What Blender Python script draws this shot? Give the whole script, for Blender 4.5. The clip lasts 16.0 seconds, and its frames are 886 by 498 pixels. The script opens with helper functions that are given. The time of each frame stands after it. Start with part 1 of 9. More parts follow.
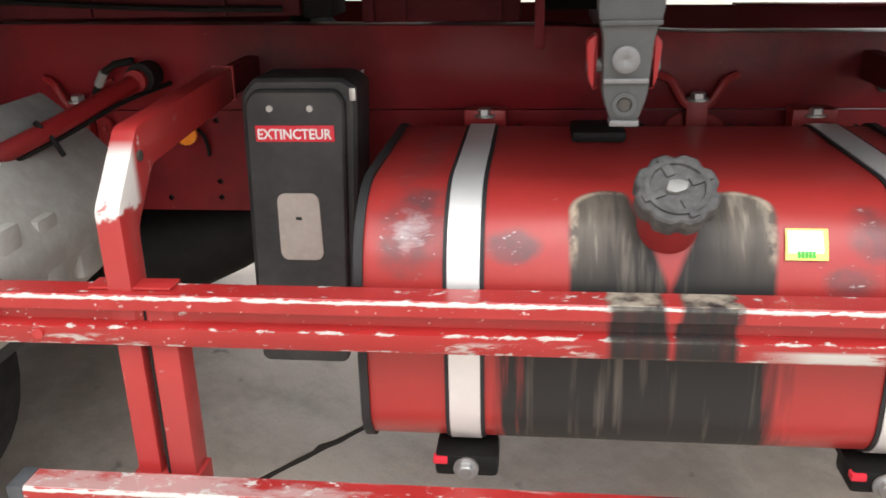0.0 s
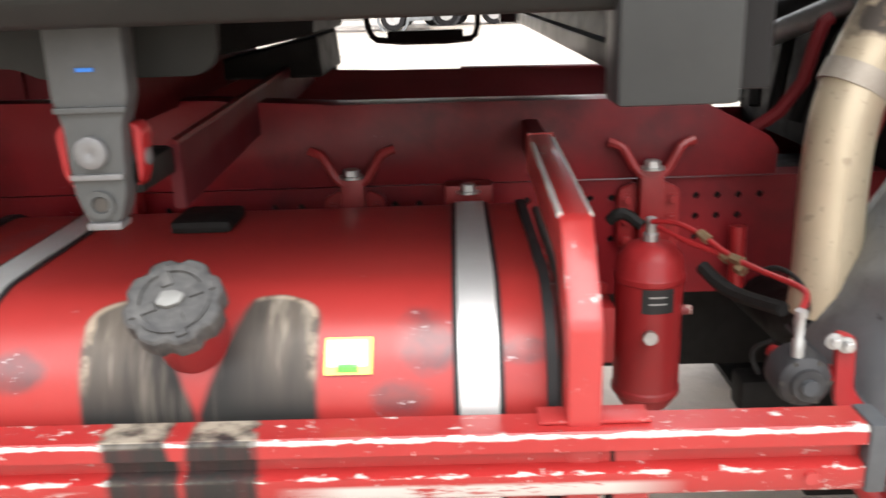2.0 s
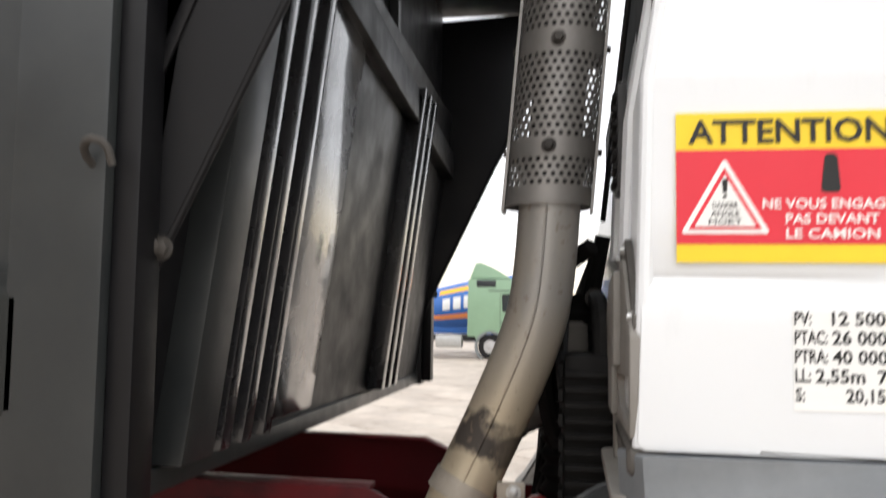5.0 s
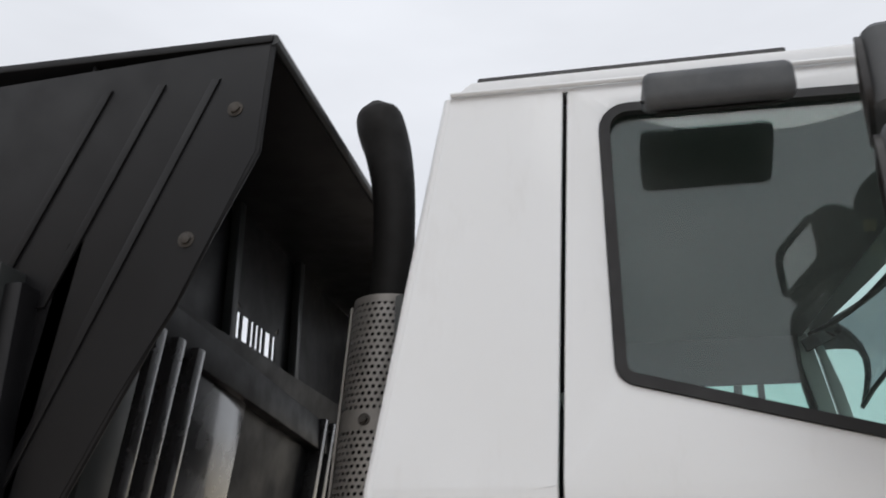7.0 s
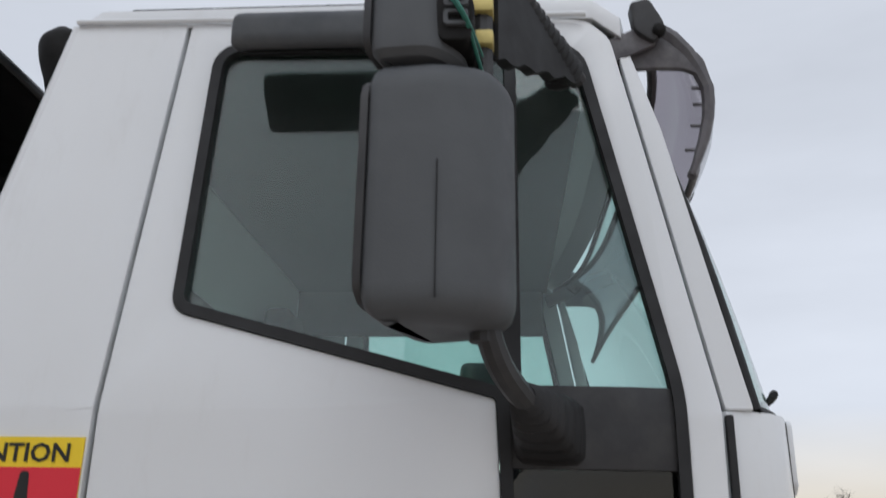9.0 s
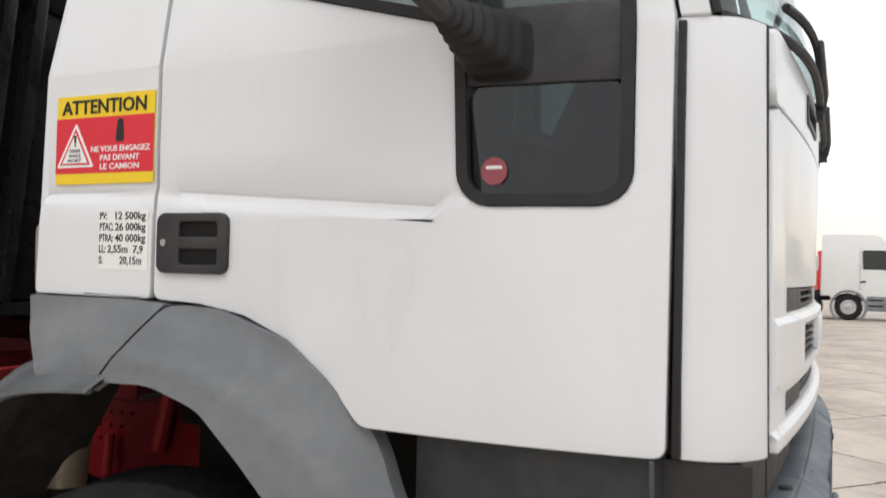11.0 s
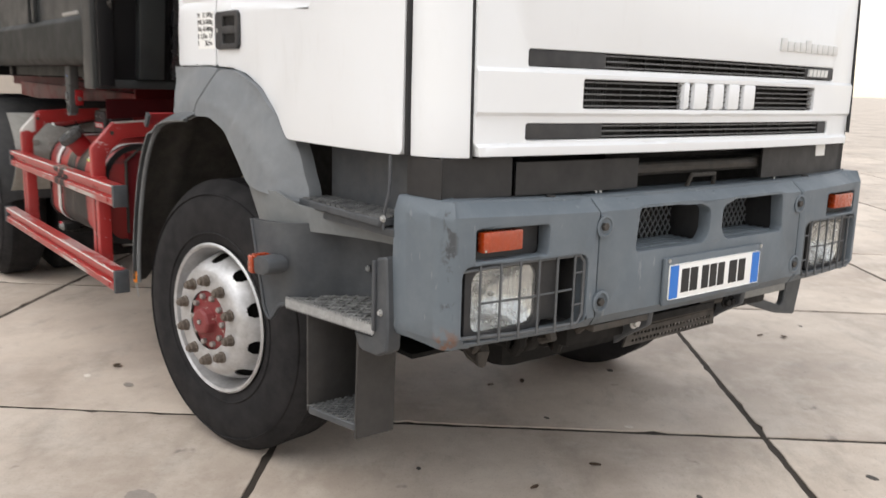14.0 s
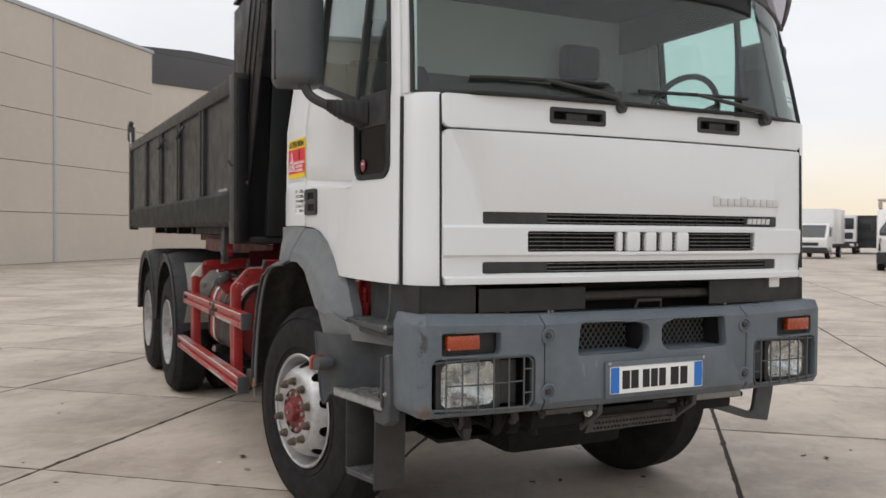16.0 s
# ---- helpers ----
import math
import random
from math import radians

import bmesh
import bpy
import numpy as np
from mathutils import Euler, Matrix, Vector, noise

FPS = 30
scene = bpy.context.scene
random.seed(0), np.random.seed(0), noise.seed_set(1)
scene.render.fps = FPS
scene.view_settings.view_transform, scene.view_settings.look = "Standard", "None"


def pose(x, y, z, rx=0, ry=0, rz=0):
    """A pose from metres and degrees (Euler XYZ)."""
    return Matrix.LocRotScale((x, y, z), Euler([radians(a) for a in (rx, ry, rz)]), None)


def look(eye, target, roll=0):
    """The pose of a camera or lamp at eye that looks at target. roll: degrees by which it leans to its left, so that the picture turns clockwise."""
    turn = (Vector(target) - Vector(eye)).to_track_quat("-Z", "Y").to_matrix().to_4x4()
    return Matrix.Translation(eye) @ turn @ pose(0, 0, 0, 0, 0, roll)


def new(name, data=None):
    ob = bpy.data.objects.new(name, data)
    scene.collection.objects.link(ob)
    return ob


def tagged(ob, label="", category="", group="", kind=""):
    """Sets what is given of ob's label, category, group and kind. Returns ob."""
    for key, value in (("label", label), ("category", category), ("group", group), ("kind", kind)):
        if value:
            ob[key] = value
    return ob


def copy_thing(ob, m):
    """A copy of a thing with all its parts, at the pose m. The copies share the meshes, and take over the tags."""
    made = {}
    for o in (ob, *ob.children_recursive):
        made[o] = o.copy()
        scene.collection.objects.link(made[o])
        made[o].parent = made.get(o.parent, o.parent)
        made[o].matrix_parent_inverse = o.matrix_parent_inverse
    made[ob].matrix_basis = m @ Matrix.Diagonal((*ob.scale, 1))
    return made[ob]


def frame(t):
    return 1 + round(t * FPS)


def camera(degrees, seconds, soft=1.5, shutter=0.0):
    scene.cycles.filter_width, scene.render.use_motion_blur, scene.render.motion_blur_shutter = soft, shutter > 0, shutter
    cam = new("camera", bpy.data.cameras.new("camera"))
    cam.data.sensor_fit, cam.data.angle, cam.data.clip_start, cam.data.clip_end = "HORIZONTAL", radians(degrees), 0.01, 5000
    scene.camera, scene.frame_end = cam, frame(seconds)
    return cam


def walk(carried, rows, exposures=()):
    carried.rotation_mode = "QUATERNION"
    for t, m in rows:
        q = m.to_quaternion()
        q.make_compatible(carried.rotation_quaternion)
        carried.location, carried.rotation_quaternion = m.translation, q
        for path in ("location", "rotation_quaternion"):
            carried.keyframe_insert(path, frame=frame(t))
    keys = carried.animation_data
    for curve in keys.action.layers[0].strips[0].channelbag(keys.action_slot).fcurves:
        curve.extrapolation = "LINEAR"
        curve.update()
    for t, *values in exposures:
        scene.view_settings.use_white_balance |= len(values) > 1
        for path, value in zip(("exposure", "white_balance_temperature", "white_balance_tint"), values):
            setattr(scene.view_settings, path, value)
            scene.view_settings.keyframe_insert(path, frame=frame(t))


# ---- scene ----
cam = camera(55.1, 16.0, 1.5, 0.4)
PATH = [
    (0, (-1.98, -1.397, 1.557), (-2.192, 0.465, 0.858), -1.4),
    (0.5, (-1.813, -1.41, 1.568), (-2.095, 0.462, 0.922), -2.4),
    (1, (-1.697, -1.338, 1.56), (-1.957, 0.55, 0.954), -2.0),
    (1.5, (-1.547, -1.23, 1.566), (-1.73, 0.678, 0.995), -1.1),
    (2, (-1.369, -1.136, 1.557), (-1.407, 0.775, 0.969), -2.0),
    (2.5, (-1.148, -1.156, 1.558), (-1.115, 0.742, 0.929), -1.0),
    (3, (-0.982, -1.152, 1.562), (-0.93, 0.753, 0.956), -0.9),
    (3.5, (-0.854, -1.081, 1.574), (-0.832, 0.865, 1.112), -1.0),
    (4, (-0.728, -1.031, 1.614), (-0.748, 0.947, 1.321), -0.8),
    (4.5, (-0.554, -1.1, 1.647), (-0.723, 0.89, 1.548), 0.0),
    (5, (-0.399, -1.215, 1.708), (-0.702, 0.756, 1.865), 0.8),
    (5.2, (-0.36, -1.279, 1.727), (-0.68, 0.677, 1.994), 0.9),
    (7.3, (0.231, -1.574, 1.901), (-0.097, 0.245, 2.664), -0.5),
    (7.5, (0.291, -1.584, 1.896), (0.016, 0.236, 2.678), -0.5),
    (8, (0.442, -1.615, 1.878), (0.312, 0.219, 2.664), 0.8),
    (8.5, (0.595, -1.606, 1.883), (0.555, 0.264, 2.592), 0.5),
    (9, (0.794, -1.51, 1.847), (0.659, 0.384, 2.476), 0.9),
    (9.5, (0.913, -1.49, 1.817), (0.682, 0.445, 2.267), 0.9),
    (9.7, (0.969, -1.51, 1.794), (0.65, 0.429, 2.168), 1.1),
    (11.8, (1.826, -1.429, 1.521), (0.791, 0.276, 1.369), 1.7),
    (12, (1.927, -1.444, 1.511), (0.863, 0.235, 1.292), 1.9),
    (12.5, (2.17, -1.421, 1.486), (0.996, 0.157, 1.124), 2.9),
    (13, (2.466, -1.305, 1.444), (1.126, 0.109, 0.992), 3.4),
    (13.5, (2.769, -1.296, 1.45), (1.335, 0.015, 0.977), 2.4),
    (14, (3.108, -1.311, 1.479), (1.563, -0.099, 1.1), 1.6),
    (14.5, (3.445, -1.189, 1.48), (1.794, -0.093, 1.212), 1.5),
    (15, (3.771, -1.207, 1.5), (2.072, -0.166, 1.325), 0.4),
    (15.5, (4.073, -1.277, 1.509), (2.33, -0.302, 1.411), 0.2),
    (16, (4.375, -1.315, 1.503), (2.58, -0.435, 1.462), 0.4),
]
walk(cam, [(t, look(eye, target, roll)) for t, eye, target, roll in PATH], [(0, 1.46, 6500, 10), (1, 1.72, 6500, 10), (2.5, 1.98, 6500, 10), (3.5, 2.26, 6500, 10), (4.0, 1.72, 6500, 10), (4.5, 1.06, 6500, 10), (5, 0.88, 6500, 10), (7.3, -0.04, 6250, 10), (8.2, -0.20, 5980, 10), (9.5, -0.20, 6100, 10), (11.8, 0.75, 6600, 10), (12.6, 0.9, 6580, 10), (13.4, 1.08, 6600, 10), (14.5, 0.5, 6470, 10), (15.1, 0.45, 6480, 10), (16, 0.15, 6500, 10)])

# ---- light ----
world = bpy.data.worlds.new("overcast")
scene.world = world
world.use_nodes = True
wn = world.node_tree
for n in list(wn.nodes):
    wn.nodes.remove(n)
w_out = wn.nodes.new("ShaderNodeOutputWorld")
w_bg = wn.nodes.new("ShaderNodeBackground")
w_sky = wn.nodes.new("ShaderNodeTexSky")
w_sky.sky_type, w_sky.sun_disc = "NISHITA", False
w_sky.sun_elevation, w_sky.sun_rotation = radians(38), radians(215)
w_tc = wn.nodes.new("ShaderNodeTexCoord")
w_map = wn.nodes.new("ShaderNodeMapping")
w_map.inputs["Scale"].default_value = (1.0, 1.0, 3.5)
w_cloud = wn.nodes.new("ShaderNodeTexNoise")
w_cloud.inputs["Scale"].default_value, w_cloud.inputs["Detail"].default_value = 1.6, 5.0
w_ramp = wn.nodes.new("ShaderNodeMapRange")
w_ramp.inputs[1].default_value, w_ramp.inputs[2].default_value, w_ramp.inputs[3].default_value, w_ramp.inputs[4].default_value = 0.3, 0.7, 0.86, 1.06
w_mul = wn.nodes.new("ShaderNodeMix")
w_mul.data_type, w_mul.blend_type = "RGBA", "MULTIPLY"
w_mul.inputs["Factor"].default_value = 1.0
wn.links.new(w_tc.outputs["Generated"], w_map.inputs[0])
wn.links.new(w_map.outputs[0], w_cloud.inputs["Vector"])
wn.links.new(w_cloud.outputs[0], w_ramp.inputs[0])
wn.links.new(w_ramp.outputs[0], w_mul.inputs[7])
w_sky.dust_density, w_sky.air_density = 3.0, 1.0
w_hsv = wn.nodes.new("ShaderNodeHueSaturation")
w_hsv.inputs["Saturation"].default_value = 0.25
w_mix = wn.nodes.new("ShaderNodeMix")
w_mix.data_type = "RGBA"
w_mix.inputs["Factor"].default_value = 0.8
w_sep = wn.nodes.new("ShaderNodeSeparateXYZ")
wn.links.new(w_tc.outputs["Generated"], w_sep.inputs[0])
w_low = wn.nodes.new("ShaderNodeMapRange")
w_low.inputs[1].default_value, w_low.inputs[2].default_value = 0.13, 0.01
wn.links.new(w_sep.outputs[2], w_low.inputs[0])
w_hor = wn.nodes.new("ShaderNodeMix")
w_hor.data_type = "RGBA"
w_hor.inputs[6].default_value, w_hor.inputs[7].default_value = (7.6, 7.7, 8.0, 1), (9.6, 8.3, 6.3, 1)
wn.links.new(w_low.outputs[0], w_hor.inputs[0])
wn.links.new(w_hor.outputs[2], w_mix.inputs[7])
wn.links.new(w_sky.outputs[0], w_hsv.inputs["Color"])
wn.links.new(w_hsv.outputs[0], w_mix.inputs[6])
wn.links.new(w_mix.outputs[2], w_mul.inputs[6])
wn.links.new(w_mul.outputs[2], w_bg.inputs[0])
wn.links.new(w_bg.outputs[0], w_out.inputs[0])
w_bg.inputs[1].default_value = 0.12

sun = new("sun", bpy.data.lights.new("sun", "SUN"))
sun.data.energy, sun.data.angle, sun.data.color = 0.7, radians(40), (1.0, 0.97, 0.93)
sun.matrix_world = look((2.0, -4.0, 9.0), (0, 1.2, 0))


# ---- node helpers ----
class Sock:
    """A node socket that takes part in arithmetic."""

    def __init__(self, nt, s):
        self.nt, self.s = nt, s

    def op(self, kind, *others, clamp=False):
        n = self.nt.nodes.new("ShaderNodeMath")
        n.operation, n.use_clamp = kind, clamp
        for i, v in enumerate((self, *others)):
            if isinstance(v, Sock):
                self.nt.links.new(v.s, n.inputs[i])
            else:
                n.inputs[i].default_value = v
        return Sock(self.nt, n.outputs[0])

    def __add__(self, o):
        return self.op("ADD", o)

    def __sub__(self, o):
        return self.op("SUBTRACT", o)

    def __mul__(self, o):
        return self.op("MULTIPLY", o)

    def max(self, o):
        return self.op("MAXIMUM", o)

    def min(self, o):
        return self.op("MINIMUM", o)

    def abs(self):
        return self.op("ABSOLUTE")

    def ramp(self, a, b):
        """0 at a, 1 at b."""
        n = self.nt.nodes.new("ShaderNodeMapRange")
        n.inputs[1].default_value, n.inputs[2].default_value = a, b
        self.nt.links.new(self.s, n.inputs[0])
        return Sock(self.nt, n.outputs[0])

    def inside(self, a, b, soft):
        """1 between a and b, with soft ends."""
        return self.ramp(a - soft, a + soft) * self.ramp(b + soft, b - soft)


class Surface:
    """A Principled material under construction."""

    def __init__(self, name, colour, rough, metal=0.0):
        self.m = bpy.data.materials.new(name)
        self.m.use_nodes = True
        self.nt = self.m.node_tree
        self.b = self.nt.nodes["Principled BSDF"]
        self.b.inputs["Roughness"].default_value = rough
        self.b.inputs["Metallic"].default_value = metal
        self.b.inputs["Base Color"].default_value = (*colour, 1)
        self.col = None
        self.base = colour
        self.rough = None
        self.rough0 = rough
        tc = self.nt.nodes.new("ShaderNodeTexCoord")
        self.co = tc.outputs["Object"]
        self.m.diffuse_color = (*colour, 1)
        self.bumps = []

    def xyz(self):
        n = self.nt.nodes.new("ShaderNodeSeparateXYZ")
        self.nt.links.new(self.co, n.inputs[0])
        return [Sock(self.nt, o) for o in n.outputs]

    def noise(self, scale, detail=4.0, stretch=(1, 1, 1), rough=0.55):
        mp = self.nt.nodes.new("ShaderNodeMapping")
        mp.inputs["Scale"].default_value = stretch
        self.nt.links.new(self.co, mp.inputs[0])
        n = self.nt.nodes.new("ShaderNodeTexNoise")
        n.inputs["Scale"].default_value, n.inputs["Detail"].default_value = scale, detail
        n.inputs["Roughness"].default_value = rough
        self.nt.links.new(mp.outputs[0], n.inputs["Vector"])
        return Sock(self.nt, n.outputs[0])

    def random(self):
        n = self.nt.nodes.new("ShaderNodeObjectInfo")
        return Sock(self.nt, n.outputs["Random"])

    def blend(self, fac, colour):
        n = self.nt.nodes.new("ShaderNodeMix")
        n.data_type = "RGBA"
        self.nt.links.new(fac.s, n.inputs[0])
        if self.col is None:
            n.inputs[6].default_value = (*self.base, 1)
        else:
            self.nt.links.new(self.col, n.inputs[6])
        n.inputs[7].default_value = (*colour, 1)
        self.col = n.outputs[2]
        return self

    def roughen(self, fac, to):
        n = self.nt.nodes.new("ShaderNodeMix")
        n.data_type = "FLOAT"
        self.nt.links.new(fac.s, n.inputs[0])
        if self.rough is None:
            n.inputs[2].default_value = self.rough0
        else:
            self.nt.links.new(self.rough, n.inputs[2])
        n.inputs[3].default_value = to
        self.rough = n.outputs[0]
        return self

    def bump(self, height, strength, distance=0.002):
        self.bumps.append((height, strength, distance))
        return self

    def done(self):
        if self.col is not None:
            self.nt.links.new(self.col, self.b.inputs["Base Color"])
        if self.rough is not None:
            self.nt.links.new(self.rough, self.b.inputs["Roughness"])
        last = None
        for h, s, d in self.bumps:
            n = self.nt.nodes.new("ShaderNodeBump")
            n.inputs["Strength"].default_value, n.inputs["Distance"].default_value = s, d
            self.nt.links.new(h.s, n.inputs["Height"])
            if last is not None:
                self.nt.links.new(last, n.inputs["Normal"])
            last = n.outputs[0]
        if last is not None:
            self.nt.links.new(last, self.b.inputs["Normal"])
        return self.m


def shade(c, k):
    return tuple(min(1.0, v * k) for v in c)


def plain(name, colour, rough=0.5, metal=0.0, var=0.25, s1=4.0, s2=90.0, bump=0.12, coat=0.0, dust=None, spec=0.5):
    """Paint, plastic or metal with broad and fine variation, and dust where asked (colour, share)."""
    s = Surface(name, colour, rough, metal)
    s.blend(s.noise(s1, 5).ramp(0.42, 0.72) * var, shade(colour, 0.55))
    s.blend(s.noise(s1 * 5.3, 6).ramp(0.5, 0.75) * (var * 0.8), shade(colour, 1.45))
    if dust:
        s.blend(s.noise(s1 * 1.7, 8, rough=0.7).ramp(0.38, 0.68) * dust[1], dust[0])
    s.roughen(s.noise(s1 * 3, 5).ramp(0.35, 0.7), min(1.0, rough + 0.18))
    if bump:
        s.bump(s.noise(s2, 3), bump, 0.001)
    s.b.inputs["Specular IOR Level"].default_value = spec
    if coat:
        s.b.inputs["Coat Weight"].default_value = coat
        s.b.inputs["Coat Roughness"].default_value = 0.08
    return s.done()


def chipped(name, colour, rough=0.4, chip=(0.62, 0.6, 0.57), amount=0.64, grime=(0.09, 0.05, 0.045), dark=0.3, stretch=(1, 3, 3), coat=0.2, spec=0.5):
    """Worn paint with pale chips and scratches, and grime."""
    s = Surface(name, colour, rough)
    s.blend(s.noise(2.3, 6).ramp(0.45, 0.7) * dark, grime)
    s.blend(s.noise(9, 7, rough=0.7).ramp(0.5, 0.8) * 0.3, shade(colour, 1.35))
    chips = s.noise(26, 7, stretch, 0.68).ramp(amount, amount + 0.02) * s.noise(3.1, 3).ramp(0.4, 0.56)
    s.blend(chips, chip)
    s.roughen(chips.max(s.noise(5, 5).ramp(0.45, 0.75)), 0.65)
    s.bump(chips, -0.25, 0.001)
    s.bump(s.noise(120, 2), 0.08, 0.001)
    s.b.inputs["Coat Weight"].default_value = coat
    s.b.inputs["Coat Roughness"].default_value = 0.15
    s.b.inputs["Specular IOR Level"].default_value = spec
    return s.done()


def glass_mat(name, tint, gloss=1.0, rough=0.0, haze=0.0):
    m = bpy.data.materials.new(name)
    m.use_nodes = True
    nt = m.node_tree
    nt.nodes.remove(nt.nodes["Principled BSDF"])
    tr = nt.nodes.new("ShaderNodeBsdfTransparent")
    tr.inputs[0].default_value = (*tint, 1)
    gl = nt.nodes.new("ShaderNodeBsdfGlossy")
    gl.inputs["Roughness"].default_value = rough
    fr = nt.nodes.new("ShaderNodeLayerWeight")
    fr.inputs[0].default_value = 0.5
    k = (Sock(nt, fr.outputs["Facing"]).op("POWER", 5.0) * 0.94 + 0.06) * gloss
    mx = nt.nodes.new("ShaderNodeMixShader")
    nt.links.new(k.s, mx.inputs[0])
    # Pale diffuse share that lifts the glass as reflected sky would.
    if haze:
        df = nt.nodes.new("ShaderNodeBsdfDiffuse")
        df.inputs[0].default_value = (0.55, 0.56, 0.55, 1)
        hz = nt.nodes.new("ShaderNodeMixShader")
        tcn = nt.nodes.new("ShaderNodeTexCoord")
        ns = nt.nodes.new("ShaderNodeTexNoise")
        ns.inputs["Scale"].default_value = 5.0
        nt.links.new(tcn.outputs["Object"], ns.inputs["Vector"])
        nt.links.new((Sock(nt, ns.outputs[0]).ramp(0.3, 0.8) * haze + haze * 0.5).s, hz.inputs[0])
        nt.links.new(tr.outputs[0], hz.inputs[1])
        nt.links.new(df.outputs[0], hz.inputs[2])
        nt.links.new(hz.outputs[0], mx.inputs[1])
    else:
        nt.links.new(tr.outputs[0], mx.inputs[1])
    nt.links.new(gl.outputs[0], mx.inputs[2])
    nt.links.new(mx.outputs[0], nt.nodes["Material Output"].inputs[0])
    m.diffuse_color = (*tint, 0.4)
    return m


# ---- mesh helpers ----
def part(name, bm, material, parent=None, label="", at=None, smooth=35):
    """Links a bmesh as one mesh object, under a thing or a part where one is given."""
    me = bpy.data.meshes.new(name)
    bmesh.ops.recalc_face_normals(bm, faces=bm.faces)
    bm.to_mesh(me)
    bm.free()
    me.materials.append(material)
    if smooth:
        me.shade_smooth()
        me.set_sharp_from_angle(angle=radians(smooth))
    ob = new(name, me)
    if at is not None:
        ob.matrix_basis = at
    if parent is not None:
        ob.parent = parent
    if label:
        ob["label"] = label
    return ob


def thing(name, label, category, at=None, group=""):
    e = new(name)
    e.empty_display_size = 0.2
    if at is not None:
        e.matrix_basis = at
    return tagged(e, label, category, group)


def merge(*bms):
    """One bmesh out of several."""
    out = bmesh.new()
    for b in bms:
        me = bpy.data.meshes.new("tmp")
        b.to_mesh(me)
        b.free()
        out.from_mesh(me)
        bpy.data.meshes.remove(me)
    return out


def rbox(x0, x1, y0, y1, z0, z1, r=0.006, seg=2):
    bm = bmesh.new()
    bmesh.ops.create_cube(bm, size=1.0)
    for v in bm.verts:
        v.co = Vector(((x0, x1)[v.co.x > 0], (y0, y1)[v.co.y > 0], (z0, z1)[v.co.z > 0]))
    r = min(r, 0.45 * min(abs(x1 - x0), abs(y1 - y0), abs(z1 - z0)))
    if r > 0:
        bmesh.ops.bevel(bm, geom=list(bm.edges), offset=r, segments=seg, profile=0.6, affect="EDGES")
    return bm


def bevel(bm, r, seg=2, angle=30):
    es = [e for e in bm.edges if len(e.link_faces) == 2 and e.calc_face_angle(0) > radians(angle)]
    bmesh.ops.bevel(bm, geom=es, offset=r, segments=seg, profile=0.6, affect="EDGES")
    return bm


def rounded(pts, r, n=4):
    """A closed polygon with each corner rounded; r a radius or one for each corner."""
    out, k = [], len(pts)
    for i, p in enumerate(pts):
        a, b, c = Vector(pts[i - 1]), Vector(p), Vector(pts[(i + 1) % k])
        ri = r[i] if isinstance(r, (list, tuple)) else r
        d1, d2 = (a - b), (c - b)
        l = min(ri, d1.length * 0.48, d2.length * 0.48)
        if l < 1e-5:
            out.append(tuple(b))
            continue
        p1, p2 = b + d1.normalized() * l, b + d2.normalized() * l
        w = math.sin(d1.angle(d2) / 2)
        for j in range(n + 1):
            t = j / n
            q = p1 * (1 - t) ** 2 + b * (2 * w * t * (1 - t)) + p2 * t * t
            out.append(tuple(q / ((1 - t) ** 2 + 2 * w * t * (1 - t) + t * t)))
    return out


def place3(axis, u, v, w):
    """A 3D point from in-plane u, v and the height w along axis: x: (y, z); y: (x, z); z: (x, y)."""
    return {"x": (w, u, v), "y": (u, w, v), "z": (u, v, w)}[axis]


def plate(axis, outline, holes, w0, w1, cuts=(), warp=None):
    """A sheet from w0 to w1 along axis with the outline and holes given in its plane; cuts: (0 or 1, value) lines along which it may bend;
    warp moves each point."""
    bm = bmesh.new()
    for loop in (outline, *holes):
        vs = [bm.verts.new(place3(axis, u, v, w0)) for u, v in loop]
        for i in range(len(vs)):
            bm.edges.new((vs[i - 1], vs[i]))
    bmesh.ops.triangle_fill(bm, use_beauty=True, edges=list(bm.edges))
    for which, val in cuts:
        n, c = place3(axis, *((1, 0) if which == 0 else (0, 1)), 0), place3(axis, *((val, 0) if which == 0 else (0, val)), 0)
        bmesh.ops.bisect_plane(bm, geom=list(bm.verts) + list(bm.edges) + list(bm.faces), plane_co=c, plane_no=n)
    ext = bmesh.ops.extrude_face_region(bm, geom=list(bm.faces))
    d = Vector(place3(axis, 0, 0, w1 - w0))
    bmesh.ops.translate(bm, vec=d, verts=[g for g in ext["geom"] if isinstance(g, bmesh.types.BMVert)])
    if warp:
        for v in bm.verts:
            v.co = warp(v.co)
    return bm


def prism(axis, outline, w0, w1, r=0.0, seg=1):
    """A solid of the outline from w0 to w1 along axis."""
    bm = bmesh.new()
    vs = [bm.verts.new(place3(axis, u, v, w0)) for u, v in outline]
    f = bm.faces.new(vs)
    ext = bmesh.ops.extrude_face_region(bm, geom=[f])
    bmesh.ops.translate(bm, vec=Vector(place3(axis, 0, 0, w1 - w0)), verts=[g for g in ext["geom"] if isinstance(g, bmesh.types.BMVert)])
    bmesh.ops.recalc_face_normals(bm, faces=bm.faces)
    if r:
        bevel(bm, r, seg)
    return bm


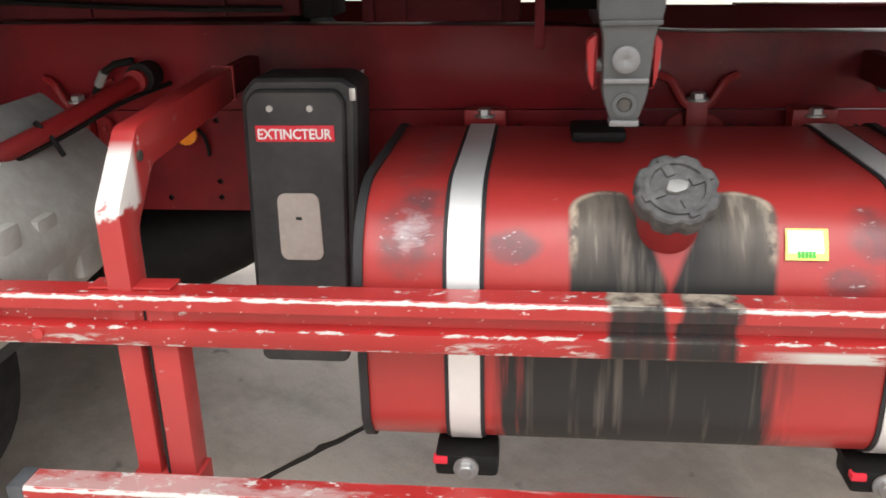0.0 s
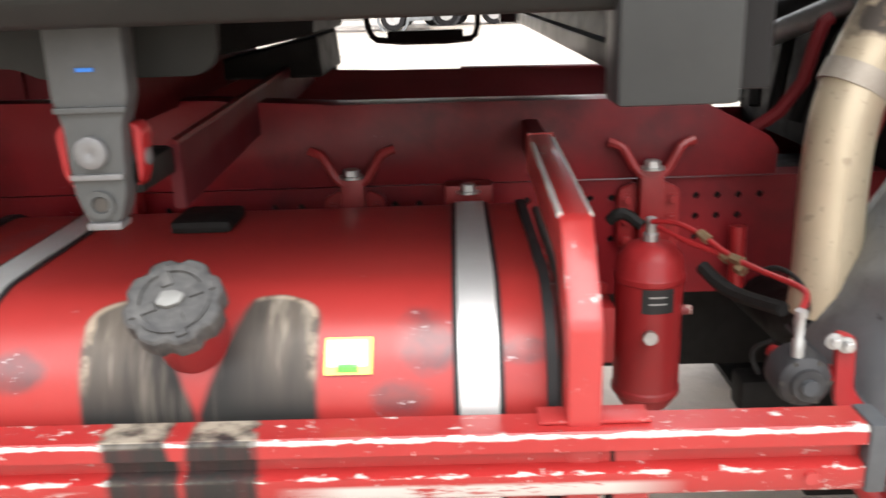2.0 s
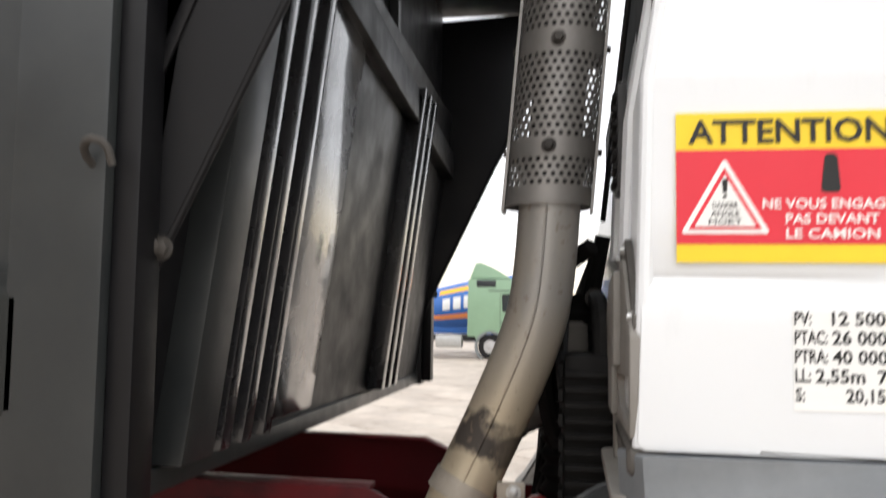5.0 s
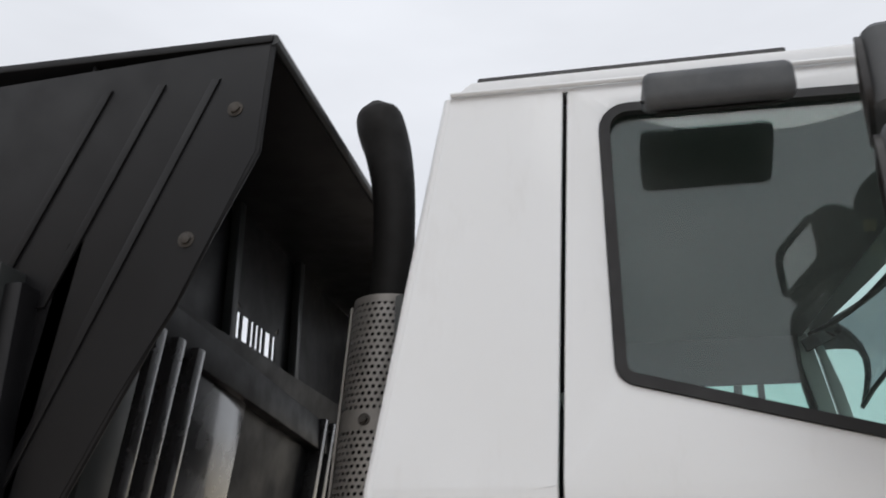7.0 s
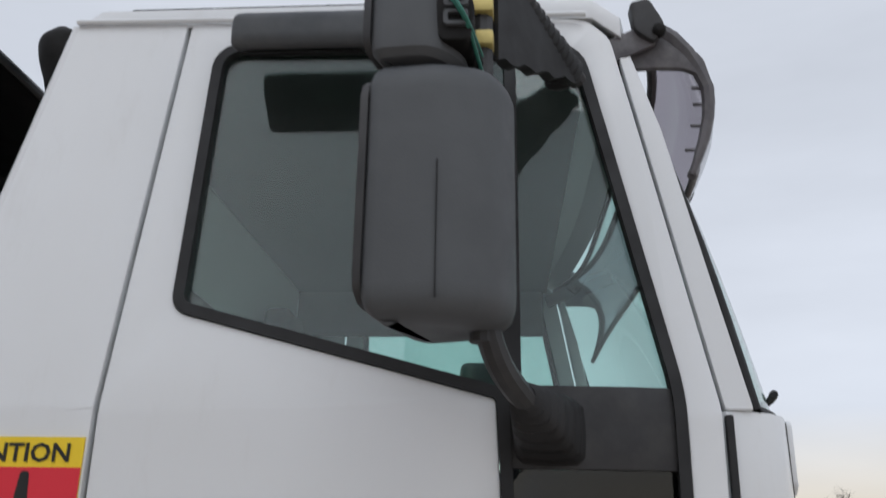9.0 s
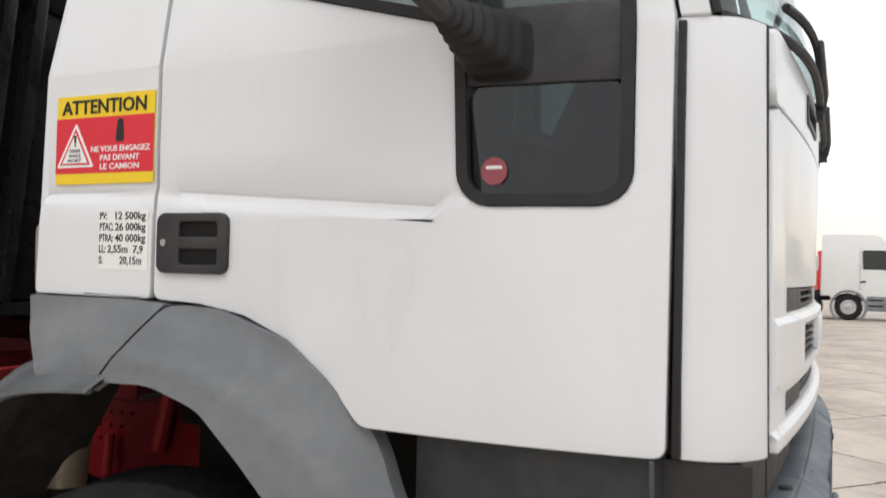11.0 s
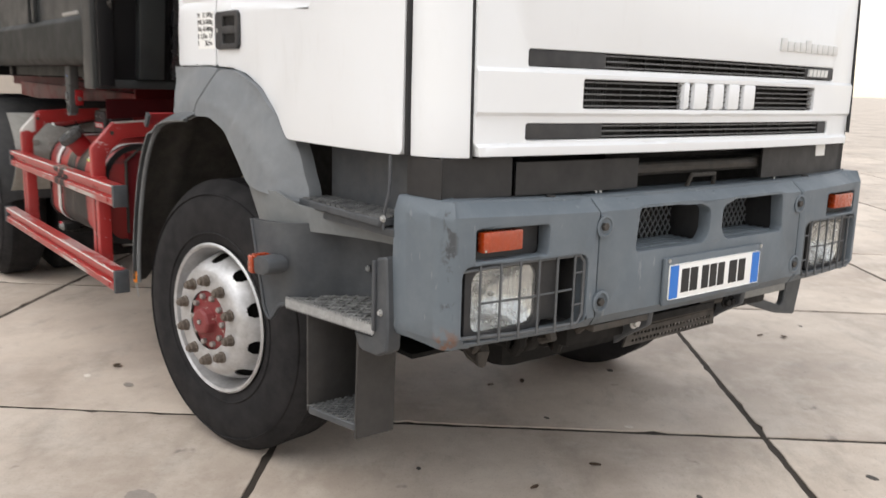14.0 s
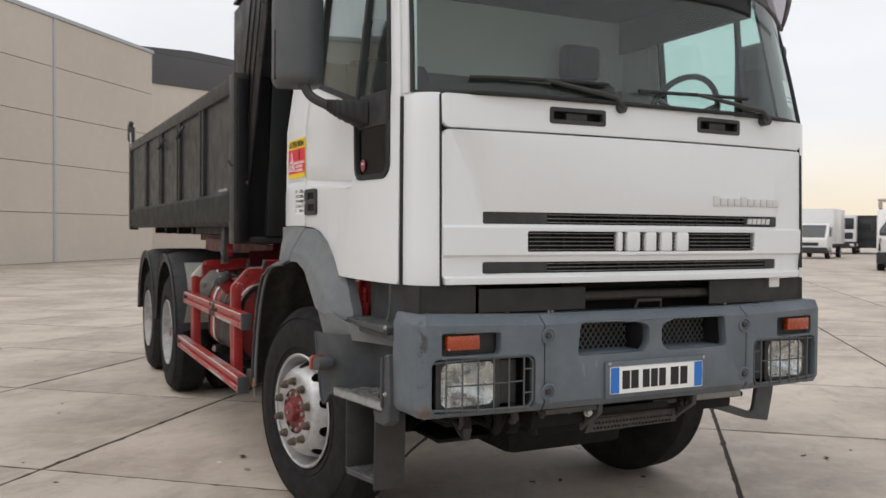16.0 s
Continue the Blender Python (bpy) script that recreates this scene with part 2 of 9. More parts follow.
def tube(pts, r, n=12, caps=True, radii=None, smooth=0):
    """A round tube along the points; smooth: rounds of corner cutting."""
    pts = [Vector(p) for p in pts]
    rr = list(radii) if radii else [r] * len(pts)
    for _ in range(smooth):
        q, qr = [pts[0]], [rr[0]]
        for i in range(len(pts) - 1):
            q += [pts[i] * 0.75 + pts[i + 1] * 0.25, pts[i] * 0.25 + pts[i + 1] * 0.75]
            qr += [rr[i] * 0.75 + rr[i + 1] * 0.25, rr[i] * 0.25 + rr[i + 1] * 0.75]
        pts, rr = q + [pts[-1]], qr + [rr[-1]]
    bm = bmesh.new()
    rings, up = [], None
    for i, p in enumerate(pts):
        d = (pts[min(i + 1, len(pts) - 1)] - pts[max(i - 1, 0)]).normalized()
        if up is None:
            up = d.orthogonal().normalized()
        up = (up - d * up.dot(d)).normalized()
        side = d.cross(up)
        rings.append([bm.verts.new(p + (up * math.cos(2 * math.pi * k / n) + side * math.sin(2 * math.pi * k / n)) * rr[i]) for k in range(n)])
    for a, b in zip(rings, rings[1:]):
        for k in range(n):
            bm.faces.new((a[k], a[(k + 1) % n], b[(k + 1) % n], b[k]))
    if caps:
        bm.faces.new(rings[0][::-1])
        bm.faces.new(rings[-1])
    return bm


def lathe(axis, centre, profile, n=32, closed=False, caps=True):
    """Turns (radius, along) pairs round the axis through centre."""
    bm = bmesh.new()
    rings = []
    for r, a in profile:
        ring = []
        for k in range(n):
            t = 2 * math.pi * k / n
            u, v = r * math.cos(t), r * math.sin(t)
            ring.append(bm.verts.new(Vector(centre) + Vector(place3(axis, u, v, a))))
        rings.append(ring)
    pairs = list(zip(rings, rings[1:])) + ([(rings[-1], rings[0])] if closed else [])
    for a, b in pairs:
        for k in range(n):
            bm.faces.new((a[k], a[(k + 1) % n], b[(k + 1) % n], b[k]))
    if caps and not closed:
        for ring in (rings[0], rings[-1]):
            if (ring[0].co - ring[n // 2].co).length > 1e-4:
                bm.faces.new(ring)
    bmesh.ops.remove_doubles(bm, verts=bm.verts, dist=1e-6)
    return bm


def disc(axis, centre, r, w0, w1, n=20):
    return lathe(axis, centre, [(r, w0), (r, w1)], n)


def bolt(axis, centre, r, h, sign=-1):
    """A hexagon head on a washer, standing out along sign."""
    return merge(lathe(axis, centre, [(r * 1.5, 0), (r * 1.5, sign * h * 0.25)], 14), lathe(axis, centre, [(r, 0), (r, sign * h * 0.9), (r * 0.8, sign * h)], 6))


def sheet(nu, nv, f, thick=None):
    """A grid surface f(u, v) for u, v from 0 to 1; thick: an offset vector for a back skin."""
    bm = bmesh.new()
    g = [[bm.verts.new(f(i / nu, j / nv)) for j in range(nv + 1)] for i in range(nu + 1)]
    for i in range(nu):
        for j in range(nv):
            bm.faces.new((g[i][j], g[i + 1][j], g[i + 1][j + 1], g[i][j + 1]))
    if thick is not None:
        bmesh.ops.recalc_face_normals(bm, faces=bm.faces)
        ext = bmesh.ops.extrude_face_region(bm, geom=list(bm.faces))
        bmesh.ops.translate(bm, vec=Vector(thick), verts=[q for q in ext["geom"] if isinstance(q, bmesh.types.BMVert)])
    return bm


def lettering(name, text, size, material, parent, at, label="", width=None, depth=0.0006, bold=0.0):
    """Words in the built-in font as a thin mesh, standing in the x-y plane of the pose; width: stretched to it."""
    cu = bpy.data.curves.new(name, "FONT")
    cu.body, cu.size, cu.extrude, cu.offset = text, size, depth, bold
    cu.align_x, cu.align_y = "LEFT", "BOTTOM_BASELINE"
    cu.resolution_u = 2
    tmp = new("tmp", cu)
    bpy.context.view_layer.update()
    me = bpy.data.meshes.new_from_object(tmp.evaluated_get(bpy.context.evaluated_depsgraph_get()))
    bpy.data.objects.remove(tmp)
    bpy.data.curves.remove(cu)
    if width:
        xs = [v.co.x for v in me.vertices]
        k = width / (max(xs) - min(xs))
        for v in me.vertices:
            v.co.x = (v.co.x - min(xs)) * k
    me.name = name
    me.materials.clear()
    me.materials.append(material)
    ob = new(name, me)
    ob.matrix_basis = at
    ob.parent = parent
    if label:
        ob["label"] = label
    return ob


def mirrored(ob, about, name=None):
    """A copy of a part, mirrored in the plane y = about."""
    me = ob.data.copy()
    for v in me.vertices:
        v.co.y = 2 * about - v.co.y
    me.flip_normals()
    c = new(name or ob.name.split(".")[0], me)
    c.parent = ob.parent
    if "label" in ob:
        c["label"] = ob["label"]
    return c


# ---- materials ----
def white_paint():
    s = Surface("white_cab_paint", (0.735, 0.752, 0.768), 0.32)
    x, y, z = s.xyz()
    s.blend(s.noise(1.6, 6).ramp(0.45, 0.75) * 0.10, (0.52, 0.5, 0.46))
    s.blend(s.noise(14, 7, (1, 1, 0.25), 0.7).ramp(0.56, 0.8) * 0.14, (0.42, 0.39, 0.34))
    s.roughen(s.noise(6, 6).ramp(0.4, 0.7), 0.45)
    s.bump(s.noise(1.4, 2), 0.10, 0.01)
    s.b.inputs["Coat Weight"].default_value = 0.35
    s.b.inputs["Coat Roughness"].default_value = 0.1
    return s.done()


WHITE = white_paint()


def fender_plastic():
    """Sun-bleached grey plastic with dark runs, scratches and pale dust."""
    s = Surface("grey_fender_plastic", (0.20, 0.215, 0.222), 0.45)
    s.blend(s.noise(2.6, 6).ramp(0.40, 0.62) * 0.55, (0.105, 0.118, 0.127))
    s.blend(s.noise(5, 8, (1, 1.6, 0.8), 0.7).ramp(0.45, 0.75) * 0.4, (0.29, 0.302, 0.305))
    s.blend(s.noise(24, 5, (1, 0.4, 0.7), 0.65).ramp(0.665, 0.69) * 0.8, (0.03, 0.032, 0.034))
    s.blend(s.noise(6, 7, (1.2, 0.35, 0.6), 0.72).ramp(0.53, 0.66) * 0.5, (0.06, 0.066, 0.072))
    s.blend(s.noise(10, 6, (1, 0.35, 1), 0.7).ramp(0.62, 0.68) * 0.65, (0.04, 0.043, 0.046))
    x, y, z = s.xyz()
    s.blend(s.noise(9, 6, (1.3, 0.8, 0.45), 0.7).ramp(0.42, 0.60) * y.ramp(0.10, 0.36) * 0.6, (0.062, 0.067, 0.07))
    s.blend(s.noise(30, 6, (0.5, 1.5, 1.2), 0.7).ramp(0.70, 0.73) * 0.7, (0.62, 0.62, 0.6))
    s.roughen(s.noise(6, 6).ramp(0.4, 0.65), 0.38)
    s.bump(s.noise(6, 3, (1, 0.4, 1)), 0.25, 0.012)
    s.bump(s.noise(90, 3), 0.15, 0.001)
    return s.done()


GREY_PLASTIC = fender_plastic()
def guard_plastic():
    """Dark weathered plastic with pale scuffs and muddy runs."""
    s = Surface("dark_mudguard_plastic", (0.128, 0.136, 0.142), 0.42)
    x, y, z = s.xyz()
    s.blend(s.noise(2.6, 6).ramp(0.40, 0.62) * 0.5, (0.075, 0.082, 0.087))
    s.blend(s.noise(5, 8, (1, 1.6, 0.8), 0.7).ramp(0.45, 0.75) * 0.45, (0.215, 0.224, 0.226))
    s.blend(s.noise(9, 6, (1.3, 0.8, 0.45), 0.7).ramp(0.44, 0.60) * y.ramp(0.16, 0.38) * 0.75, (0.040, 0.042, 0.043))
    s.blend(s.noise(7, 5).ramp(0.45, 0.65) * y.ramp(0.30, 0.44) * 0.4, (0.20, 0.17, 0.11))
    s.blend(s.noise(24, 5, (1, 0.4, 0.7), 0.65).ramp(0.655, 0.68) * 0.8, (0.025, 0.026, 0.027))
    s.blend(s.noise(6, 7, (1.2, 0.35, 0.6), 0.72).ramp(0.53, 0.66) * 0.4, (0.05, 0.054, 0.058))
    s.blend(s.noise(30, 6, (0.5, 1.5, 1.2), 0.7).ramp(0.69, 0.72) * 0.7, (0.55, 0.55, 0.54))
    s.roughen(s.noise(6, 6).ramp(0.4, 0.65), 0.35)
    s.bump(s.noise(6, 3, (1, 0.4, 1)), 0.25, 0.012)
    s.bump(s.noise(90, 3), 0.15, 0.001)
    return s.done()


MUD_GREY = guard_plastic()
FENDER_GREY = plain("smooth_fender_plastic", (0.15, 0.163, 0.175), 0.5, var=0.3, s1=3, bump=0.15, dust=((0.27, 0.275, 0.275), 0.35))


def bumper_plastic():
    """Blue-grey plastic, rubbed dark and rusty on the corner's edge."""
    s = Surface("blue_grey_bumper_plastic", (0.108, 0.130, 0.150), 0.5)
    x, y, z = s.xyz()
    s.blend(s.noise(3, 5).ramp(0.42, 0.72) * 0.2, (0.08, 0.095, 0.11))
    s.blend(s.noise(7, 8, rough=0.7).ramp(0.45, 0.75) * 0.3, (0.20, 0.222, 0.235))
    s.blend(s.noise(40, 5, (1, 1, 0.3)).ramp(0.65, 0.70) * 0.2, (0.36, 0.37, 0.37))
    rub = y.inside(0.055, 0.082, 0.006) * x.ramp(1.34, 1.36) * s.noise(12, 6, (1, 1, 0.75), 0.7).ramp(0.53, 0.59)
    s.blend(rub * 0.8, (0.035, 0.035, 0.037))
    low = y.inside(0.045, 0.09, 0.01) * x.ramp(1.33, 1.36) * z.ramp(0.84, 0.79) * s.noise(24, 6).ramp(0.46, 0.55)
    s.blend(low * 0.85, (0.19, 0.075, 0.03))
    grime = z.ramp(0.86, 0.78) * s.noise(6, 6).ramp(0.4, 0.65)
    s.blend(grime * 0.5, (0.06, 0.06, 0.06))
    s.roughen(s.noise(9, 5).ramp(0.35, 0.7), 0.68)
    s.bump(s.noise(90, 3), 0.15, 0.001)
    s.bump(s.noise(5, 3), 0.1, 0.004)
    return s.done()


BUMPER_GREY = bumper_plastic()
STEP_GREY = plain("dark_step_plastic", (0.046, 0.051, 0.058), 0.5, var=0.4, s1=5, bump=0.15, dust=((0.15, 0.15, 0.145), 0.25))
BLACK_TRIM = plain("black_trim_plastic", (0.022, 0.022, 0.024), 0.5, var=0.2, s1=5, bump=0.1, dust=((0.12, 0.115, 0.105), 0.22))
MIRROR_GREY = plain("mirror_housing_plastic", (0.076, 0.081, 0.087), 0.55, var=0.15, s1=4, s2=300, bump=0.3)
RUBBER = plain("tyre_rubber", (0.013, 0.0125, 0.0135), 0.75, var=0.3, s1=5, bump=0.2, dust=((0.046, 0.043, 0.043), 0.35), spec=0.2)
SEAL = plain("rubber_seal", (0.012, 0.012, 0.013), 0.6, var=0.1)
RED = chipped("red_chassis_paint", (0.285, 0.016, 0.018), 0.36, amount=0.72, dark=0.5, grime=(0.09, 0.03, 0.028), coat=0.08, spec=0.3)
RED_WORN = chipped("worn_red_guard_paint", (0.37, 0.026, 0.025), 0.38, amount=0.645, dark=0.25, stretch=(1.2, 2, 2))
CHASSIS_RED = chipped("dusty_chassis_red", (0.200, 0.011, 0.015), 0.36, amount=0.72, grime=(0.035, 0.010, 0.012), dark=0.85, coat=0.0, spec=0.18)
# Darker copy of the red, shade put in, for inner and far parts.
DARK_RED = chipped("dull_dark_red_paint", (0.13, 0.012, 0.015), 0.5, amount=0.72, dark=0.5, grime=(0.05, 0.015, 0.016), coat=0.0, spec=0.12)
BODY = plain("dark_grey_body_paint", (0.0172, 0.0202, 0.0215), 0.33, var=0.3, s1=2.4, bump=0.1, dust=((0.10, 0.10, 0.09), 0.12), spec=0.5)
SILL_PAINT = plain("dull_grey_sill_paint", (0.0160, 0.0175, 0.0165), 0.5, var=0.3, s1=2.4, bump=0.1, dust=((0.05, 0.05, 0.045), 0.15), spec=0.22)
BLACK_GLOSS = plain("black_body_paint", (0.006, 0.006, 0.007), 0.36, var=0.3, s1=3, bump=0.06, spec=0.27)
STEEL = plain("zinc_steel", (0.5, 0.5, 0.49), 0.42, 0.9, var=0.3, s1=12, bump=0.1)
STAINLESS = plain("stainless_strap", (0.74, 0.74, 0.73), 0.42, 0.6, var=0.12, s1=6, bump=0.05)
DARK_STEEL = plain("dirty_dark_steel", (0.06, 0.056, 0.052), 0.6, 0.5, var=0.4, s1=9, dust=((0.13, 0.11, 0.09), 0.4))
# Oily parts, and the near-black that stands in for shade in recesses.
GUNK_SHADE = plain("oily_dark_parts", (0.0092, 0.0086, 0.0082), 0.6, 0.0, var=0.4, s1=8, bump=0.3, spec=0.22)
AMBER = plain("amber_lens", (0.34, 0.042, 0.006), 0.2, var=0.5, s1=26, s2=120, bump=0.4, coat=0.6)
ORANGE = plain("orange_reflector", (0.9, 0.26, 0.015), 0.25, var=0.1, s1=20)
BLACK_INK = plain("black_ink", (0.012, 0.012, 0.012), 0.5, var=0.0, bump=0)
WHITE_INK = plain("white_film", (0.82, 0.82, 0.8), 0.45, var=0.08, bump=0)
YELLOW_FILM = plain("yellow_film", (0.85, 0.6, 0.02), 0.4, var=0.08, bump=0)
RED_FILM = plain("red_film", (0.68, 0.025, 0.045), 0.4, var=0.08, bump=0)
LIME_FILM = plain("lime_sticker", (0.74, 0.82, 0.18), 0.5, var=0.1, bump=0)
GREEN_INK = plain("green_ink", (0.06, 0.42, 0.05), 0.5, var=0.0, bump=0)
BLUE_FILM = plain("plate_blue", (0.02, 0.16, 0.55), 0.4, var=0.05, bump=0)
GLASS = glass_mat("tinted_cab_glass", (0.78, 0.90, 0.87), 1.0, 0.0, 0.03)
# Tint darkened in place of the dark footwell behind the lower window.
LOW_GLASS = glass_mat("dark_lower_glass", (0.16, 0.20, 0.195), 0.9)
LENS = glass_mat("clear_lens", (0.93, 0.94, 0.94), 1.2, 0.03, 0.05)
CHROME = plain("lamp_reflector", (0.90, 0.90, 0.89), 0.16, 1.0, var=0.15, s1=9, s2=34, bump=0.9)
RIM = plain("silver_rim_paint", (0.52, 0.52, 0.525), 0.30, 0.45, var=0.35, s1=9, bump=0.1, dust=((0.17, 0.15, 0.13), 0.42))
# Duller rim silver, darkened for the shade of the rear mudguards.
RIM_SHADED = plain("dull_rear_rim_paint", (0.46, 0.455, 0.45), 0.55, 0.1, var=0.4, s1=8, bump=0.15, dust=((0.12, 0.105, 0.09), 0.5))
HUB_RED = chipped("red_hub_paint", (0.19, 0.020, 0.022), 0.6, chip=(0.40, 0.31, 0.27), amount=0.61, stretch=(1, 1, 1))
RUST_NUT = plain("rusty_nut", (0.14, 0.115, 0.095), 0.7, 0.4, var=0.5, s1=30, bump=0.4)
HUB_BOLT = plain("grey_hub_bolt", (0.30, 0.27, 0.25), 0.55, 0.4, var=0.5, s1=30, bump=0.3)
CABIN = plain("grey_cabin_trim", (0.05, 0.053, 0.056), 0.8, var=0.2, s1=5, bump=0.1)
CABIN_LIGHT = plain("light_headliner", (0.055, 0.058, 0.058), 0.85, var=0.15, s1=5, bump=0.1)

# ---- the dump truck: cab ----
YC = 1.16
truck = thing("dump_truck", "white dump truck with red chassis and dark grey tipper body", "truck")


def offset(poly, d):
    """The polygon moved outwards by d (inwards where negative)."""
    area = sum(poly[i - 1][0] * poly[i][1] - poly[i][0] * poly[i - 1][1] for i in range(len(poly)))
    s = 1 if area > 0 else -1
    out = []
    for i in range(len(poly)):
        a, b, c = (Vector(poly[j % len(poly)]) for j in (i - 1, i, i + 1))
        n1 = Vector(((b - a).y, -(b - a).x))
        n2 = Vector(((c - b).y, -(c - b).x))
        n1.normalize(), n2.normalize()
        n = n1 + n2
        k = 2 * d * s / max(0.35, n.dot(n))
        out.append(tuple(b + n * k))
    return out


def lean(p):
    """The cab's side: upright below the belt, leaning in above it, with a step at the crease."""
    y = p.y + max(0.0, p.z - 2.05) * 0.105 + 0.050 * max(0.0, min(1.0, (p.x - 0.78) / 0.42)) ** 2
    f = max(0.0, min(1.0, (0.80 - p.x) / 0.05))
    if p.z < 1.7351:
        y -= 0.006 * min(1.0, max(0.0, (0.95 - p.x) / 0.2))
    elif p.z < 1.7661:
        y += (0.006 if p.z > 1.76 else 0.003) * f
    near = min(1.0, max(0.0, (1.86 - p.z) / 0.085)) if p.z > 1.75 else min(1.0, max(0.0, (p.z - 1.70) / 0.035))
    return Vector((p.x, y, p.z - 0.06 * max(0.0, p.x - 0.069) * f * near))


def front_x(y):
    return 1.392 - 0.048 * ((y - YC) / 0.98) ** 2


SIDE_CUTS = [(0, 0.86), (0, 1.02), (0, 1.10), (1, 2.05), (1, 1.766), (1, 1.752), (1, 1.735), (1, 1.775), (1, 1.70), (1, 1.86), (0, -0.15), (0, 0.0), (0, 0.2), (0, 0.45), (0, 0.75), (0, 0.95)]
quarter = [(-0.312, 1.527), (0.053, 1.524), (0.053, 2.05), (0.102, 2.915), (-0.150, 2.925), (-0.295, 2.05)]
door_line = [(0.063, 1.524), (0.19, 1.519), (0.31, 1.50), (0.43, 1.452), (0.53, 1.375), (0.60, 1.292), (1.182, 1.285), (1.187, 2.06), (1.075, 2.64), (1.032, 2.86), (0.985, 2.905), (0.112, 2.915), (0.063, 2.05)]
glass_line = rounded([(0.172, 2.238), (0.178, 2.852), (0.965, 2.838), (1.118, 2.09), (1.118, 1.728), (0.803, 1.728), (0.788, 2.072)], [0.03, 0.06, 0.06, 0.05, 0.06, 0.06, 0.01], 5)
pillar = [(1.195, 2.058), (1.083, 2.64), (1.040, 2.865), (1.056, 2.885), (1.127, 2.64), (1.246, 2.058)]


def cab_side():
    made = []
    q = part("rear_quarter_panel", bevel(plate("y", rounded(quarter, 0.012, 2), [], 0.0, 0.03, SIDE_CUTS[3:12], lean), 0.004, 2, 60), WHITE, truck)
    d = part("door", bevel(plate("y", rounded(door_line, 0.02, 3), [offset(glass_line, 0.004)], 0.0, 0.035, SIDE_CUTS, lean), 0.004, 2, 60), WHITE, truck, "white cab door with black window surround")
    p = part("windscreen_pillar", bevel(plate("y", rounded(pillar, 0.006, 2), [], 0.004, 0.05, (), lean), 0.005, 2, 60), WHITE, truck)
    made += [q, d, p]
    ring = part("window_seal", plate("y", offset(glass_line, 0.003), [offset(glass_line, -0.019)], -0.006, 0.03, [(1, 2.05), (0, 0.86), (0, 1.02)], lean), SEAL, d)
    bar = part("window_divider", plate("y", [(0.792, 2.05), (0.806, 2.84), (0.828, 2.84), (0.830, 2.05)], [], -0.004, 0.02, (), lean), SEAL, d)
    upper = part("side_window", plate("y", offset(rounded([(0.183, 2.243), (0.188, 2.842), (0.80, 2.838), (0.80, 2.080)], 0.03), 0.002), [], 0.012, 0.017, (), lean), GLASS, d, "tinted side window")
    fore = part("quarter_window", plate("y", rounded([(0.825, 2.09), (0.825, 2.835), (0.96, 2.83), (1.113, 2.09)], 0.02), [], 0.012, 0.017, (), lean), GLASS, d)
    low = part("lower_window", plate("y", rounded([(0.81, 1.735), (0.81, 1.955), (1.11, 1.955), (1.11, 1.735)], 0.045), [], 0.012, 0.017, [(0, 0.86), (0, 1.02)], lean), LOW_GLASS, d, "small lower door window")
    filler = part("mirror_base_panel", bevel(plate("y", [(0.80, 1.95), (0.80, 2.095), (1.116, 2.095), (1.116, 1.95)], [], 0.002, 0.02, [(1, 2.05), (0, 0.86), (0, 1.02)], lean), 0.002), BLACK_TRIM, d)
    for g in (upper, fore, low):
        g.visible_shadow = False
    handle = part("door_handle", bevel(plate("y", rounded([(0.078, 1.583), (0.078, 1.716), (0.272, 1.716), (0.272, 1.583)], 0.022), [rounded([(0.142, 1.603), (0.142, 1.697), (0.247, 1.697), (0.247, 1.603)], 0.01)], -0.018, 0.004), 0.003), BLACK_TRIM, d, "black recessed door handle")
    # Near-black sheet as the shade inside the handle.
    pocket = part("handle_pocket", rbox(0.14, 0.25, -0.0095, -0.0085, 1.60, 1.70, 0), GUNK_SHADE, d)
    grip = part("handle_grip", rbox(0.135, 0.254, -0.017, -0.008, 1.637, 1.664, 0.004), BLACK_TRIM, d)
    lock = part("door_lock", disc("y", (0.10, 0, 1.650), 0.008, -0.021, -0.016, 16), STEEL, d)
    made += [ring, bar, upper, fore, low, filler, handle, pocket, grip, lock]
    return made


near_side = cab_side()
d_near = near_side[1]
d_far = None
for o in near_side:
    c = mirrored(o, YC)
    if o is d_near:
        d_far = c
    elif o.parent is d_near:
        c.parent = d_far
        if "window" in o.name and o.name.split(".")[0] in ("side_window", "quarter_window", "lower_window"):
            c.visible_shadow = False


def corner_plan(t):
    """Plan of the front corner panel from the door to the hood."""
    a, b, c, d = Vector((1.208, 0.057)), Vector((1.285, 0.062)), Vector((1.322, 0.100)), Vector((front_x(0.158) - 0.001, 0.158))
    return a * (1 - t) ** 3 + b * 3 * t * (1 - t) ** 2 + c * 3 * t * t * (1 - t) + d * t ** 3


def corner_f(u, v):
    q = corner_plan(u)
    z = 1.286 + v * (2.058 - 1.286)
    return Vector((q.x - 0.012 * v, q.y, z))


corner = part("front_corner_panel", bevel(sheet(14, 6, corner_f, (-0.014, 0.014, 0)), 0.004, 2, 60), WHITE, truck)
mirrored(corner, YC)


def nose(p):
    """Bends a flat front sheet to the cab's front, with the proud middle band and the lower lip."""
    x = front_x(p.y) + p.x
    if 1.405 < p.z < 1.5249:
        x += 0.014
    if p.z < 1.3201:
        x += 0.012
    if p.z > 1.9:
        x += 0.006
    x -= max(0.0, p.z - 1.6) * 0.01
    return Vector((x, p.y, p.z))


